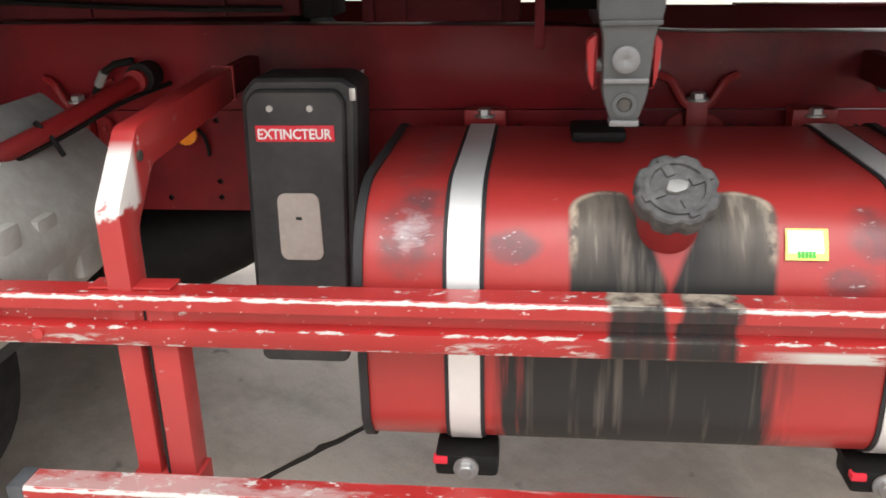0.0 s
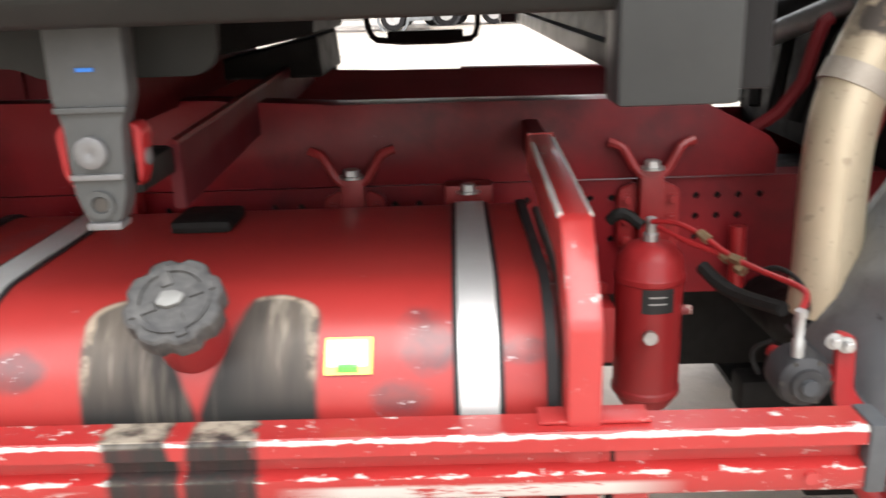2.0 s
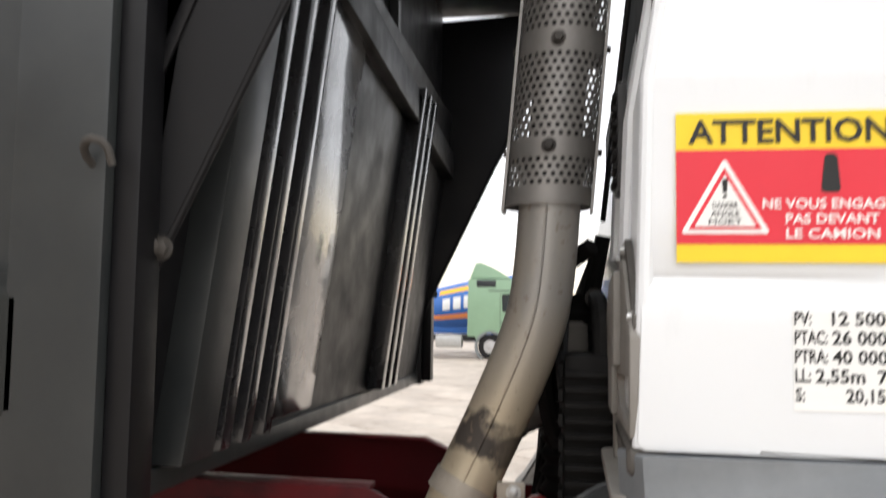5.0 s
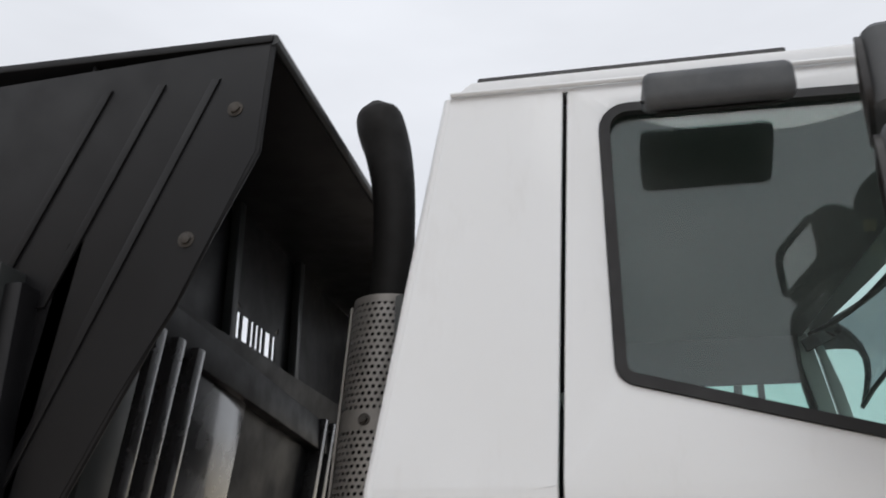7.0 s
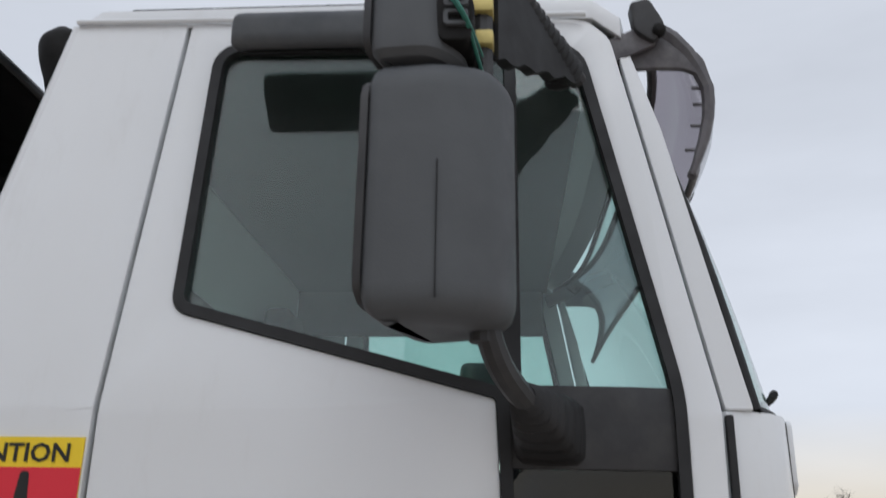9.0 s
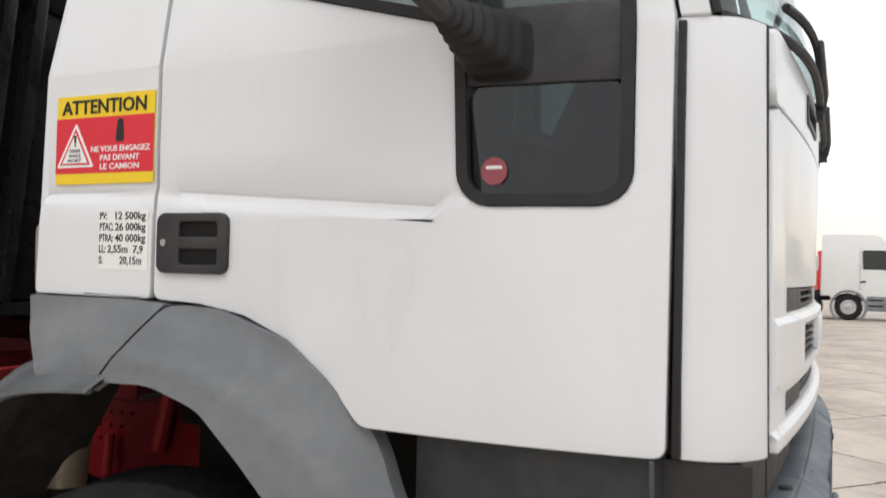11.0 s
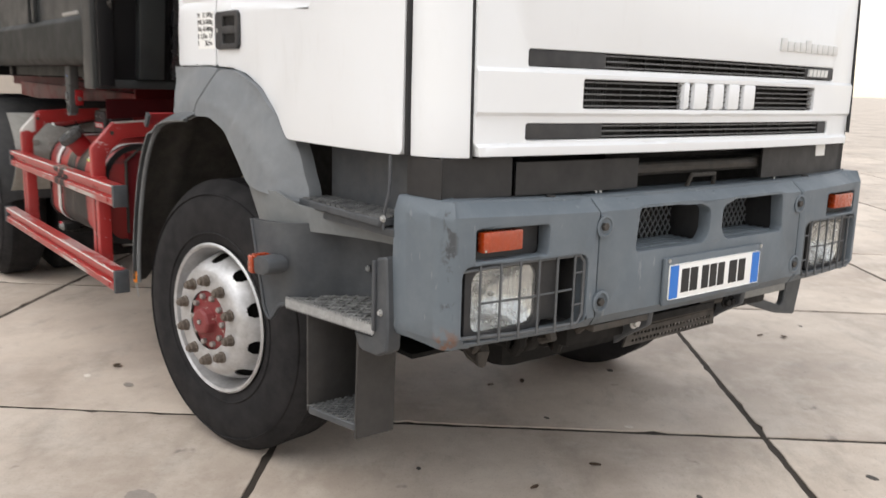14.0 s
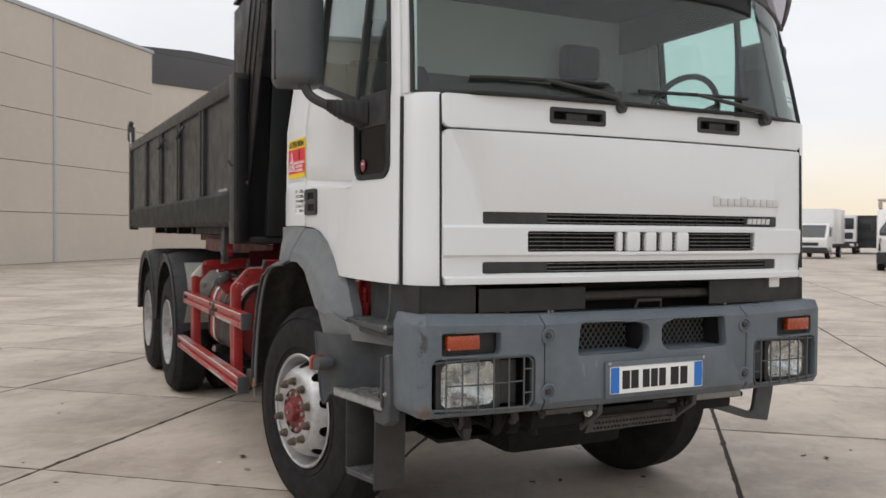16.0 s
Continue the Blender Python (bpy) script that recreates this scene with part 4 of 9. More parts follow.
part("kerb_mirror_glass", prism("x", [(-0.064, 2.7415), (0.0, 2.7715), (0.001, 2.769), (-0.062, 2.739)], 0.285, 0.522), GUNK_SHADE, kerb)
part("far_mirror", bevel(rbox(0.60, 0.82, 2.43, 2.65, 2.155, 2.60, 0), 0.045, 4), MIRROR_GREY, truck, "large dark grey door mirror housing")
part("far_mirror_arm", tube([(0.76, 2.55, 2.55), (0.77, 2.54, 2.80), (0.86, 2.42, 2.80), (0.95, 2.24, 2.74)], 0.02, 8, smooth=1), BLACK_TRIM, truck)

# warning sticker and weights
sticker = part("warning_sticker", rbox(-0.257, 0.049, -0.0022, 0.001, 1.7865, 1.996, 0), YELLOW_FILM, truck, "yellow and red warning sticker with pictograms")
sticker.matrix_basis = pose(0, -0.002, 0)
part("red_field", rbox(-0.257, 0.049, -0.0032, -0.0022, 1.812, 1.943, 0), RED_FILM, sticker)
FACE = lambda x, z, y=-0.0036: pose(x, y, z, 90, 0, 0)
lettering("warning_word", "ATTENTION", 0.046, BLACK_INK, sticker, FACE(-0.24, 1.953), "bold black word", 0.265, bold=0.0008)
part("white_triangle", prism("y", rounded([(-0.252, 1.826), (-0.132, 1.826), (-0.192, 1.932)], 0.006), -0.0042, -0.0032), WHITE_INK, sticker)
part("red_triangle", prism("y", [(-0.241, 1.832), (-0.143, 1.832), (-0.192, 1.918)], -0.0048, -0.0042), RED_FILM, sticker)
part("inner_triangle", prism("y", [(-0.233, 1.836), (-0.151, 1.836), (-0.192, 1.908)], -0.0054, -0.0048), WHITE_INK, sticker)
part("exclamation_mark", merge(prism("y", [(-0.1945, 1.883), (-0.1895, 1.883), (-0.188, 1.902), (-0.196, 1.902)], -0.006, -0.0054), disc("y", (-0.192, 0, 1.878), 0.0028, -0.006, -0.0054, 10)), BLACK_INK, sticker)
for k, (w, wd) in enumerate((("DANGER", 0.034), ("ANGLE", 0.038), ("MORT", 0.044))):
    lettering("danger_word", w, 0.0115, BLACK_INK, sticker, FACE(-0.192 - wd / 2, 1.8615 - 0.0115 * k, -0.006), "", wd, 0.0003)
for k, (w, x0, wd) in enumerate((("NE VOUS ENGAGEZ", -0.142, 0.182), ("PAS DEVANT", -0.112, 0.12), ("LE CAMION", -0.112, 0.12))):
    lettering("notice_line", w, 0.019, WHITE_INK, sticker, FACE(x0, 1.861 - 0.0205 * k, -0.0038), "bold white words", wd, bold=0.0003)
part("pictogram", prism("y", rounded([(-0.066, 1.883), (-0.04, 1.883), (-0.044, 1.936), (-0.060, 1.936)], 0.006), -0.0042, -0.0032), BLACK_INK, sticker, "black pictogram shape")
weights = part("weight_plate", rbox(-0.106, 0.043, -0.0072, -0.0055, 1.588, 1.722, 0), WHITE_INK, truck, "white weight lettering panel")
for k, (w, n, x0, wd) in enumerate((("PV:", "12 500kg", -0.052, 0.092), ("PTAC:", "26 000kg", -0.052, 0.092), ("PTRA:", "40 000kg", -0.052, 0.092), ("LL:", "2,55m  7,9", -0.074, 0.108), ("S:", "20,15m", -0.036, 0.066))):
    lettering("weight_mark", w, 0.0245, BLACK_INK, weights, FACE(-0.104, 1.703 - 0.0255 * k, -0.0076), "black stencilled mark", {"PV:": 0.022, "LL:": 0.02, "S:": 0.012}.get(w, 0.042), 0.0003, bold=0.0005)
    lettering("weight_figure", n, 0.0245, BLACK_INK, weights, FACE(x0 - 0.004, 1.703 - 0.0255 * k, -0.0076), "black stencilled figures", wd, 0.0003, bold=0.0005)
part("round_window_mark", rbox(0.852, 0.884, 0.0082, 0.0088, 1.794, 1.800, 0), WHITE_INK, truck)
part("round_window_sticker", disc("y", (0.868, 0, 1.79), 0.026, 0.009, 0.0115, 24), plain("faded_red_sticker", (0.30, 0.07, 0.085), 0.5, s1=30), truck, "round faded red sticker inside the lower window")

# ---- the dump truck: bumper, steps, fenders ----
def bump_plan(s):
    """Plan of the bumper's face by the running length s, which is y along the front."""
    flip = s > YC
    q = 2 * YC - s if flip else s
    if q >= 0.085:
        x, y, nx, ny = 1.441 - 0.03 * ((q - YC) / 1.13) ** 2 - 0.018 * max(0.0, (0.5 - q) / 0.4) ** 1.5, q, 1.0, -0.2 * max(0.0, min(1.0, (0.115 - q) / 0.03))
    else:
        e, c = 0.085 - q, 0.10
        th = radians(24 + 62 * min(e / c, 1.0))
        s0, c0 = math.sin(radians(24)), math.cos(radians(24))
        x, y = 1.3945 - 0.070 * (c0 - math.cos(th)) / c0, 0.085 - 0.042 * (math.sin(th) - s0) / (1 - s0)
        nx, ny = math.cos(th), -math.sin(th)
        x -= max(0.0, e - c)
        y -= 0.09 * max(0.0, e - c)
    if flip:
        y, ny = 2 * YC - y, -ny
    return x, y, nx, ny


def bump_warp(p):
    x, y, nx, ny = bump_plan(p.y)
    z = p.z
    q = min(p.y, 2 * YC - p.y)
    soft = max(0.0, min(1.0, (0.14 - q) / 0.055))
    d = p.x - max(0.0, (z - 1.135) / 0.04) * (0.055 - 0.033 * soft) - max(0.0, (0.80 - z) / 0.04) * (0.03 - 0.012 * soft)
    if z > 1.13:
        z += -0.012 * max(0.0, min(1.0, (q - 0.1) / 0.5))
    if z < 0.79:
        z += 0.006 * max(0.0, min(1.0, (0.02 - q) / 0.12))
    return Vector((x + nx * d, y + ny * d, z))


BCUT = [(1, 1.135), (1, 0.80)]
SIDEC = [(0, 0.115), (0, -0.06), (0, -0.11), (0, 0.14)] + [(0, 0.085 - 0.0125 * k) for k in range(0, 9)] + [(0, 0.11), (0, 0.16)] + [(0, 0.2 + 0.05 * k) for k in range(9)]


def both(f):
    """Mirrors the in-plane loops of the near bumper end to the far one."""
    return [[(2 * YC - u, v) for u, v in loop][::-1] for loop in f]


END_HOLES = [slot(0.102, 0.555, 0.785, 1.0, 0.03), slot(0.140, 0.395, 1.012, 1.100, 0.012)]
end_line = rounded([(-0.188, 0.765), (-0.176, 1.175), (0.597, 1.175), (0.597, 0.765)], 0.006, 2)
bumper = part("bumper_middle", bevel(plate("x", rounded([(0.603, 0.765), (0.603, 1.175), (2 * YC - 0.603, 1.175), (2 * YC - 0.603, 0.765)], 0.006, 2), [rounded([(0.76, 0.985), (0.775, 1.126), (1.05, 1.126), (1.135, 1.098), (1.135, 1.02), (1.105, 0.985)], 0.02), rounded([(1.205, 1.02), (1.205, 1.098), (1.29, 1.126), (1.575, 1.126), (1.59, 0.985), (1.235, 0.985)], 0.02)], -0.05, 0.0, BCUT + [(0, 0.7 + 0.1 * k) for k in range(10)], bump_warp), 0.006, 2, 50), BUMPER_GREY, truck, "blue-grey plastic bumper with two step recesses")
ends = [part("bumper_end", bevel(plate("x", end_line, END_HOLES, -0.05, 0.0, BCUT + SIDEC, bump_warp), 0.006, 2, 50), BUMPER_GREY, truck, "blue-grey scuffed bumper corner"),
        part("bumper_end", bevel(plate("x", both([end_line])[0], both(END_HOLES), -0.05, 0.0, BCUT + [(0, 2 * YC - c[1]) for c in SIDEC], bump_warp), 0.006, 2, 50), BUMPER_GREY, truck, "blue-grey bumper corner")]
part("bumper_top", merge(*[sheet(64, 2, lambda u, v, a=a, b=b: Vector((bump_plan(a + (b - a) * u)[0] - 0.05 - 0.16 * v, bump_plan(a + (b - a) * u)[1], 1.160 - 0.004 * v)), (0, 0, -0.01)) for a, b in ((0.085, YC), (YC, 2 * YC - 0.085))]), BUMPER_GREY, bumper)
for y0, y1 in ((0.75, 1.14), (1.20, 1.60)):
    part("step_recess", merge(rbox(1.27, 1.275, y0, y1, 0.97, 1.15, 0), rbox(1.27, 1.40, y0 - 0.006, y0, 0.97, 1.15, 0), rbox(1.27, 1.40, y1, y1 + 0.006, 0.97, 1.15, 0)), BLACK_TRIM, bumper, "dark step recess in the bumper")
    part("recess_floor", rbox(1.27, 1.425, y0, y1, 0.965, 0.983, 0.002), BUMPER_GREY, bumper)
    for k in range(4):
        part("tread_rib", rbox(1.295 + 0.03 * k, 1.308 + 0.03 * k, y0 + 0.02, y1 - 0.02, 0.983, 0.990, 0.002), BUMPER_GREY, bumper)
    strands = []
    for i in range(-6, 18):
        for sgn in (1, -1):
            pts = [(y0 + 0.028 * i + (sgn * t if sgn > 0 else 0.165 - t) * 0.75, 0.985 + t) for t in [0.165 * k / 12 for k in range(13)]]
            pts = [p for p in pts if y0 + 0.004 < p[0] < y1 - 0.004]
            if len(pts) > 1:
                strands.append(tube([(1.279, *pts[0]), (1.279, *pts[-1])], 0.0026, 4))
    tagged(part("mesh_back", merge(*strands), FENDER_GREY, bumper), kind="stuff")
    # Near-black sheet as the shade behind the mesh.
    part("recess_dark", rbox(1.2745, 1.2765, y0, y1, 0.983, 1.15, 0), GUNK_SHADE, bumper)
for y in (0.616, 2 * YC - 0.616):
    for z in (1.077, 0.845):
        bb = part("bumper_bolt", bolt("x", (bump_plan(y)[0] - 0.012, y, z), 0.013, 0.02, 1), DARK_STEEL, bumper)
        part("bolt_cup", lathe("x", (bump_plan(y)[0], y, z), [(0.034, -0.006), (0.036, 0.0025), (0.028, 0.004), (0.024, -0.004)], 20), BUMPER_GREY, bumper)
for y in (0.46, 2 * YC - 0.46):
    part("bumper_plug", disc("z", (1.355, y, 1.165), 0.014, 0.0, 0.007, 16), BLACK_TRIM, bumper)
for y in (0.68, 0.70, 1.68):
    part("bumper_stud", disc("z", (1.33, y, 1.163), 0.006, 0.0, 0.01, 10), STEEL, bumper)


ZINC_BAR = plain("grey_flat_bar", (0.22, 0.22, 0.21), 0.5, 0.4, var=0.4, s1=14)
WIRE_GREY = plain("grey_wire_paint", (0.10, 0.105, 0.11), 0.5, 0.3, var=0.4, s1=20)


def headlamp(side):
    """A headlamp unit with wire guard and indicator; side 0 near, 1 far."""
    m = lambda y: 2 * YC - y if side else y
    lo = lambda a, b: (min(m(a), m(b)), max(m(a), m(b)))
    y0, y1 = lo(0.098, 0.57)
    lamp = part("headlamp", rbox(1.275, 1.292, y0, y1, 0.77, 1.01, 0.004), GUNK_SHADE, truck, "rectangular headlamp behind a wire guard")
    for a, b, c, d in ((0.098, 0.102, 0.77, 1.01), (0.565, 0.57, 0.77, 1.01), (0.098, 0.57, 1.005, 1.012), (0.098, 0.57, 0.770, 0.778)):
        ya, yb = lo(a, b)
        part("lamp_well", rbox(1.29, 1.372, ya, yb, c, d, 0), BLACK_TRIM, lamp)
    ya, yb = lo(0.148, 0.402)
    part("reflector", sheet(16, 12, lambda u, v: Vector((1.362 - 0.066 * (1 - (2 * u - 1) ** 2) * (1 - (2 * v - 1) ** 2), ya + (yb - ya) * u, 0.797 + 0.185 * v)), (-0.004, 0, 0)), CHROME, lamp)
    part("lens", bevel(plate("x", rounded([(ya, 0.797), (ya, 0.982), (yb, 0.982), (yb, 0.797)], 0.035, 5), [], 1.367, 1.373), 0.002, 2), LENS, lamp, "ribbed clear lamp glass")
    for k in range(11):
        part("lens_rib", rbox(1.3735, 1.3750, ya + 0.02 * k + 0.018, ya + 0.02 * k + 0.021, 0.805, 0.974, 0), LENS, lamp)
    part("lens_rib", rbox(1.3735, 1.3755, ya + 0.004, yb - 0.004, 0.872, 0.875, 0), LENS, lamp)
    part("bulb", lathe("x", (1.305, (ya + yb) / 2, 0.89), [(0.007, 0), (0.009, 0.008), (0.007, 0.016), (0.001, 0.018)], 12), STEEL, lamp)
    part("lens_surround", bevel(plate("x", slot(ya - 0.02, yb + 0.02, 0.783, 0.996, 0.02), [slot(ya + 0.004, yb - 0.004, 0.801, 0.978, 0.034)], 1.350, 1.375), 0.003), BLACK_TRIM, lamp)
    yc0, yc1 = lo(0.425, 0.50)
    part("side_lamp_blank", rbox(1.345, 1.368, yc0, yc1, 0.80, 0.98, 0.006), BLACK_TRIM, lamp)
    gx = lambda y: bump_plan(y)[0] - 0.010
    ga, gb = 0.092, 0.545
    g0, g1 = m(ga), m(gb)
    loop = [(gx(g0), g0, 0.80), (gx(g0), g0, 0.985), (gx((g0 + g1) / 2), (g0 + g1) / 2, 0.998), (gx(g1) , m(0.525), 0.998), (gx(g1), g1, 0.975), (gx(g1), g1, 0.815), (gx(g1), m(0.525), 0.79), (gx((g0 + g1) / 2), (g0 + g1) / 2, 0.79)]
    part("guard_frame", tube(loop + [loop[0]], 0.006, 8), WIRE_GREY, lamp, "dark wire lamp guard")
    for k in range(6):
        y = m(0.162 + 0.068 * k)
        part("guard_wire", tube([(gx(y) + 0.006, y, 0.780), (gx(y) + 0.006, y, 1.004)], 0.0038, 6), WIRE_GREY, lamp)
    part("guard_wire", tube([(gx(m(0.17)), m(0.17), 0.892), (gx(m(0.34)), m(0.34), 0.892), (gx(m(0.50)), m(0.50), 0.897)], 0.0034, 6), WIRE_GREY, lamp)
    for z in (0.848, 0.945):
        part("guard_wire", tube([(gx(m(0.502)), m(0.502), z), (gx(m(0.545)), m(0.545), z)], 0.0034, 6), WIRE_GREY, lamp)
    for z in (0.815, 0.975):
        part("guard_lug", tube([(gx(g0), g0, z), (gx(g0) - 0.02, m(ga - 0.012), z)], 0.009, 8), DARK_STEEL, lamp)
    ia, ib = lo(0.162, 0.307)
    part("indicator", bevel(rbox(1.378, 1.408, ia, ib, 1.034, 1.092, 0), 0.006, 2), AMBER, lamp, "amber indicator lens")
    ja, jb = lo(0.14, 0.395)
    part("indicator_well", rbox(1.355, 1.372, ja, jb, 1.012, 1.10, 0), BLACK_TRIM, lamp)
    part("indicator_screw", disc("x", (1.407, m(0.17), 1.04), 0.004, 0, 0.002, 8), STEEL, lamp)


headlamp(0)
headlamp(1)
# registration plate with its characters as plain bars
part("plate_holder", bevel(rbox(1.44, 1.455, 0.893, 1.448, 0.795, 0.953, 0), 0.008, 2), BUMPER_GREY, bumper)
plate_o = part("registration_plate", bevel(rbox(1.455, 1.459, 0.912, 1.422, 0.815, 0.930, 0), 0.006, 2), WHITE_INK, bumper, "white registration plate with blue end bands and plain bars")
part("blue_band", rbox(1.459, 1.4602, 0.914, 0.958, 0.818, 0.927, 0), BLUE_FILM, plate_o)
part("blue_band", rbox(1.459, 1.4602, 1.376, 1.420, 0.818, 0.927, 0), BLUE_FILM, plate_o)
for k, (a, b) in enumerate(((0.975, 1.015), (1.022, 1.062), (1.085, 1.122), (1.13, 1.167), (1.175, 1.212), (1.24, 1.285), (1.295, 1.335))):
    part("character_bar", rbox(1.459, 1.4604, a, b, 0.833, 0.912, 0), BLACK_INK, plate_o)
for z in (0.945,):
    for y in (0.91, 1.43):
        part("plate_screw", disc("x", (1.455, y, z), 0.007, 0, 0.004, 10), STEEL, plate_o)

# dark panels and pipes between hood and bumper
VALANCE = plain("dull_black_panel", (0.017, 0.016, 0.016), 0.55, var=0.3, s1=4, bump=0.15, dust=((0.06, 0.055, 0.05), 0.25))


def valance(a, b, d=0.0, z0=1.172, z1=1.283):
    def f(u, v):
        x, y, nx, ny = bump_plan(a + (b - a) * u)
        return Vector((x - nx * (0.095 + d), y - ny * 0.035, z0 + (z1 - z0) * v))
    return part("valance_panel", sheet(24, 2, f, (-0.012, 0.004, 0)), VALANCE, truck, "dark plastic panel under the hood")


valance(-0.15, 0.33)
valance(0.345, 0.86, 0.0, 1.172, 1.268)
valance(1.57, 2.24)
part("cross_tube", tube([(1.30, 0.8, 1.225), (1.30, 1.62, 1.225)], 0.022, 10), DARK_STEEL, truck)
part("cross_tube", tube([(1.24, 0.8, 1.265), (1.24, 1.7, 1.265)], 0.016, 10), GUNK_SHADE, truck)
part("pull_handle", tube([(1.33, 1.14, 1.16), (1.34, 1.15, 1.20), (1.34, 1.28, 1.20), (1.33, 1.29, 1.16)], 0.008, 8), DARK_STEEL, truck)
part("radiator_front", rbox(1.12, 1.16, 0.35, 2.03, 0.75, 1.30, 0.01), GUNK_SHADE, truck)
part("washer_nozzle", rbox(1.30, 1.33, 1.97, 2.04, 1.24, 1.29, 0.006), WHITE_INK, truck)

# parts under the bumper
part("front_crossmember", rbox(1.16, 1.30, 0.62, 1.76, 0.66, 0.80, 0.02), GUNK_SHADE, truck)
perf = part("perforated_step", plate("x", [(0.895, 0.618), (0.925, 0.676), (1.405, 0.680), (1.412, 0.624)], [rounded([(u - 0.0065, v - 0.006), (u - 0.0065, v + 0.006), (u + 0.0065, v + 0.006), (u + 0.0065, v - 0.006)], 0.004, 1) for u, v in [(0.945 + 0.0195 * i + 0.008 * j, 0.634 + 0.0225 * j) for i in range(23) for j in range(2)]], 1.296, 1.303), DARK_STEEL, truck, "perforated steel step under the bumper")
part("step_lip", rbox(1.27, 1.303, 0.925, 1.405, 0.680, 0.686, 0.002), DARK_STEEL, perf)
for y in (0.905, 1.435):
    part("step_bracket", prism("y", [(1.26, 0.62), (1.31, 0.66), (1.40, 0.72), (1.41, 0.80), (1.26, 0.80)], y - 0.012, y + 0.012, 0.004), STEP_GREY, perf)
part("step_bar", rbox(1.33, 1.375, 0.93, 1.30, 0.715, 0.742, 0.006), GUNK_SHADE, perf)
part("step_pin", tube([(1.36, 1.22, 0.738), (1.36, 1.40, 0.738), (1.35, 1.43, 0.72)], 0.012, 8), DARK_STEEL, perf)
for y in (0.86, 1.37, 1.40):
    part("step_bolt", bolt("x", (1.37, y, 0.728), 0.014, 0.02, 1), STEEL if y < 1.3 else GUNK_SHADE, perf)
part("bumper_stay", rbox(1.30, 1.41, 0.62, 0.88, 0.742, 0.764, 0.004), DARK_STEEL, truck)
part("bumper_stay", rbox(1.26, 1.40, 1.44, 1.72, 0.735, 0.764, 0.004), ZINC_BAR, truck)
tow = part("tow_bracket", prism("x", rounded([(1.655, 0.70), (1.655, 0.662), (1.89, 0.588), (2.035, 0.563), (2.066, 0.70), (2.072, 0.77), (1.962, 0.77), (1.936, 0.628), (1.915, 0.618), (1.70, 0.690)], 0.008, 2), 1.248, 1.274, 0.004), STEP_GREY, truck, "dark bent flat steel hook under the bumper")
part("hook_edge", tube([(1.262, 1.66, 0.690), (1.262, 1.90, 0.614)], 0.007, 6), RUST_NUT, tow)
part("axle_beam", tube([(0, 0.32, 0.52), (0, 0.55, 0.43), (0, 1.83, 0.43), (0, 2.06, 0.52)], 0.06, 10), GUNK_SHADE, truck)
# Hidden oil pan, set low to keep light from the ground.
part("oil_pan", rbox(0.1, 0.80, 0.80, 1.50, 0.40, 0.60, 0.06), GUNK_SHADE, truck)
part("gearbox", rbox(-1.28, 0.1, 0.88, 1.46, 0.58, 1.05, 0.08), GUNK_SHADE, truck)
part("engine_block", rbox(0.25, 1.05, 0.78, 1.60, 0.55, 1.45, 0.05), GUNK_SHADE, truck)
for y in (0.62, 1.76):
    part("leaf_spring", rbox(-0.75, 0.75, y - 0.04, y + 0.04, 0.62, 0.70, 0.01), GUNK_SHADE, truck)
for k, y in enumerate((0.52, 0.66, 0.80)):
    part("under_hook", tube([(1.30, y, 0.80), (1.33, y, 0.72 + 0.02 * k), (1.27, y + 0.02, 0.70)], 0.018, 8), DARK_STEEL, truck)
# Invented side sheets that block light under the engine.
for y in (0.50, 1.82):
    part("engine_splash_guard", prism("y", [(-0.22, 0.44), (0.25, 0.44), (0.60, 0.60), (1.02, 0.74), (1.10, 1.22), (-0.22, 1.22)], y - 0.006, y + 0.006), GUNK_SHADE, truck)
part("underrun_beam", rbox(1.02, 1.14, 0.55, 1.77, 0.655, 0.72, 0.015), GUNK_SHADE, truck)
part("track_rod", tube([(-0.22, 0.36, 0.50), (-0.22, 1.96, 0.50)], 0.022, 10), GUNK_SHADE, truck)
part("anti_roll_bar", tube([(0.1, 0.62, 0.62), (0.62, 0.60, 0.60), (0.70, 0.70, 0.58), (0.70, 1.62, 0.58), (0.62, 1.72, 0.60), (0.1, 1.70, 0.62)], 0.028, 10, smooth=1), GUNK_SHADE, truck)
# Two invented flat sheets, added to darken the ground below.
part("under_shield", rbox(0.62, 1.12, 0.30, 2.02, 0.66, 0.685, 0.005), GUNK_SHADE, truck)
part("engine_shield", rbox(-0.62, 0.62, 0.506, 1.814, 0.455, 0.475, 0.005), GUNK_SHADE, truck)
rag = random.Random(8)
for k in range(9):
    y = 0.30 + 0.052 * k + rag.uniform(-0.015, 0.015)
    z = rag.uniform(0.60, 0.70)
    part("hose_bend", tube([(1.16 + rag.uniform(-0.05, 0.08), y, 0.76), (1.20, y + rag.uniform(-0.05, 0.05), z), (1.10, y + rag.uniform(-0.08, 0.08), z + 0.02), (1.0, y, 0.74)], rag.uniform(0.010, 0.022), 8, smooth=1), rag.choice((GUNK_SHADE, DARK_STEEL, GUNK_SHADE)), truck)
part("spring_hanger", prism("y", [(0.98, 0.80), (1.22, 0.80), (1.20, 0.70), (1.12, 0.60), (1.03, 0.62)], 0.60, 0.66, 0.006), GUNK_SHADE, truck)


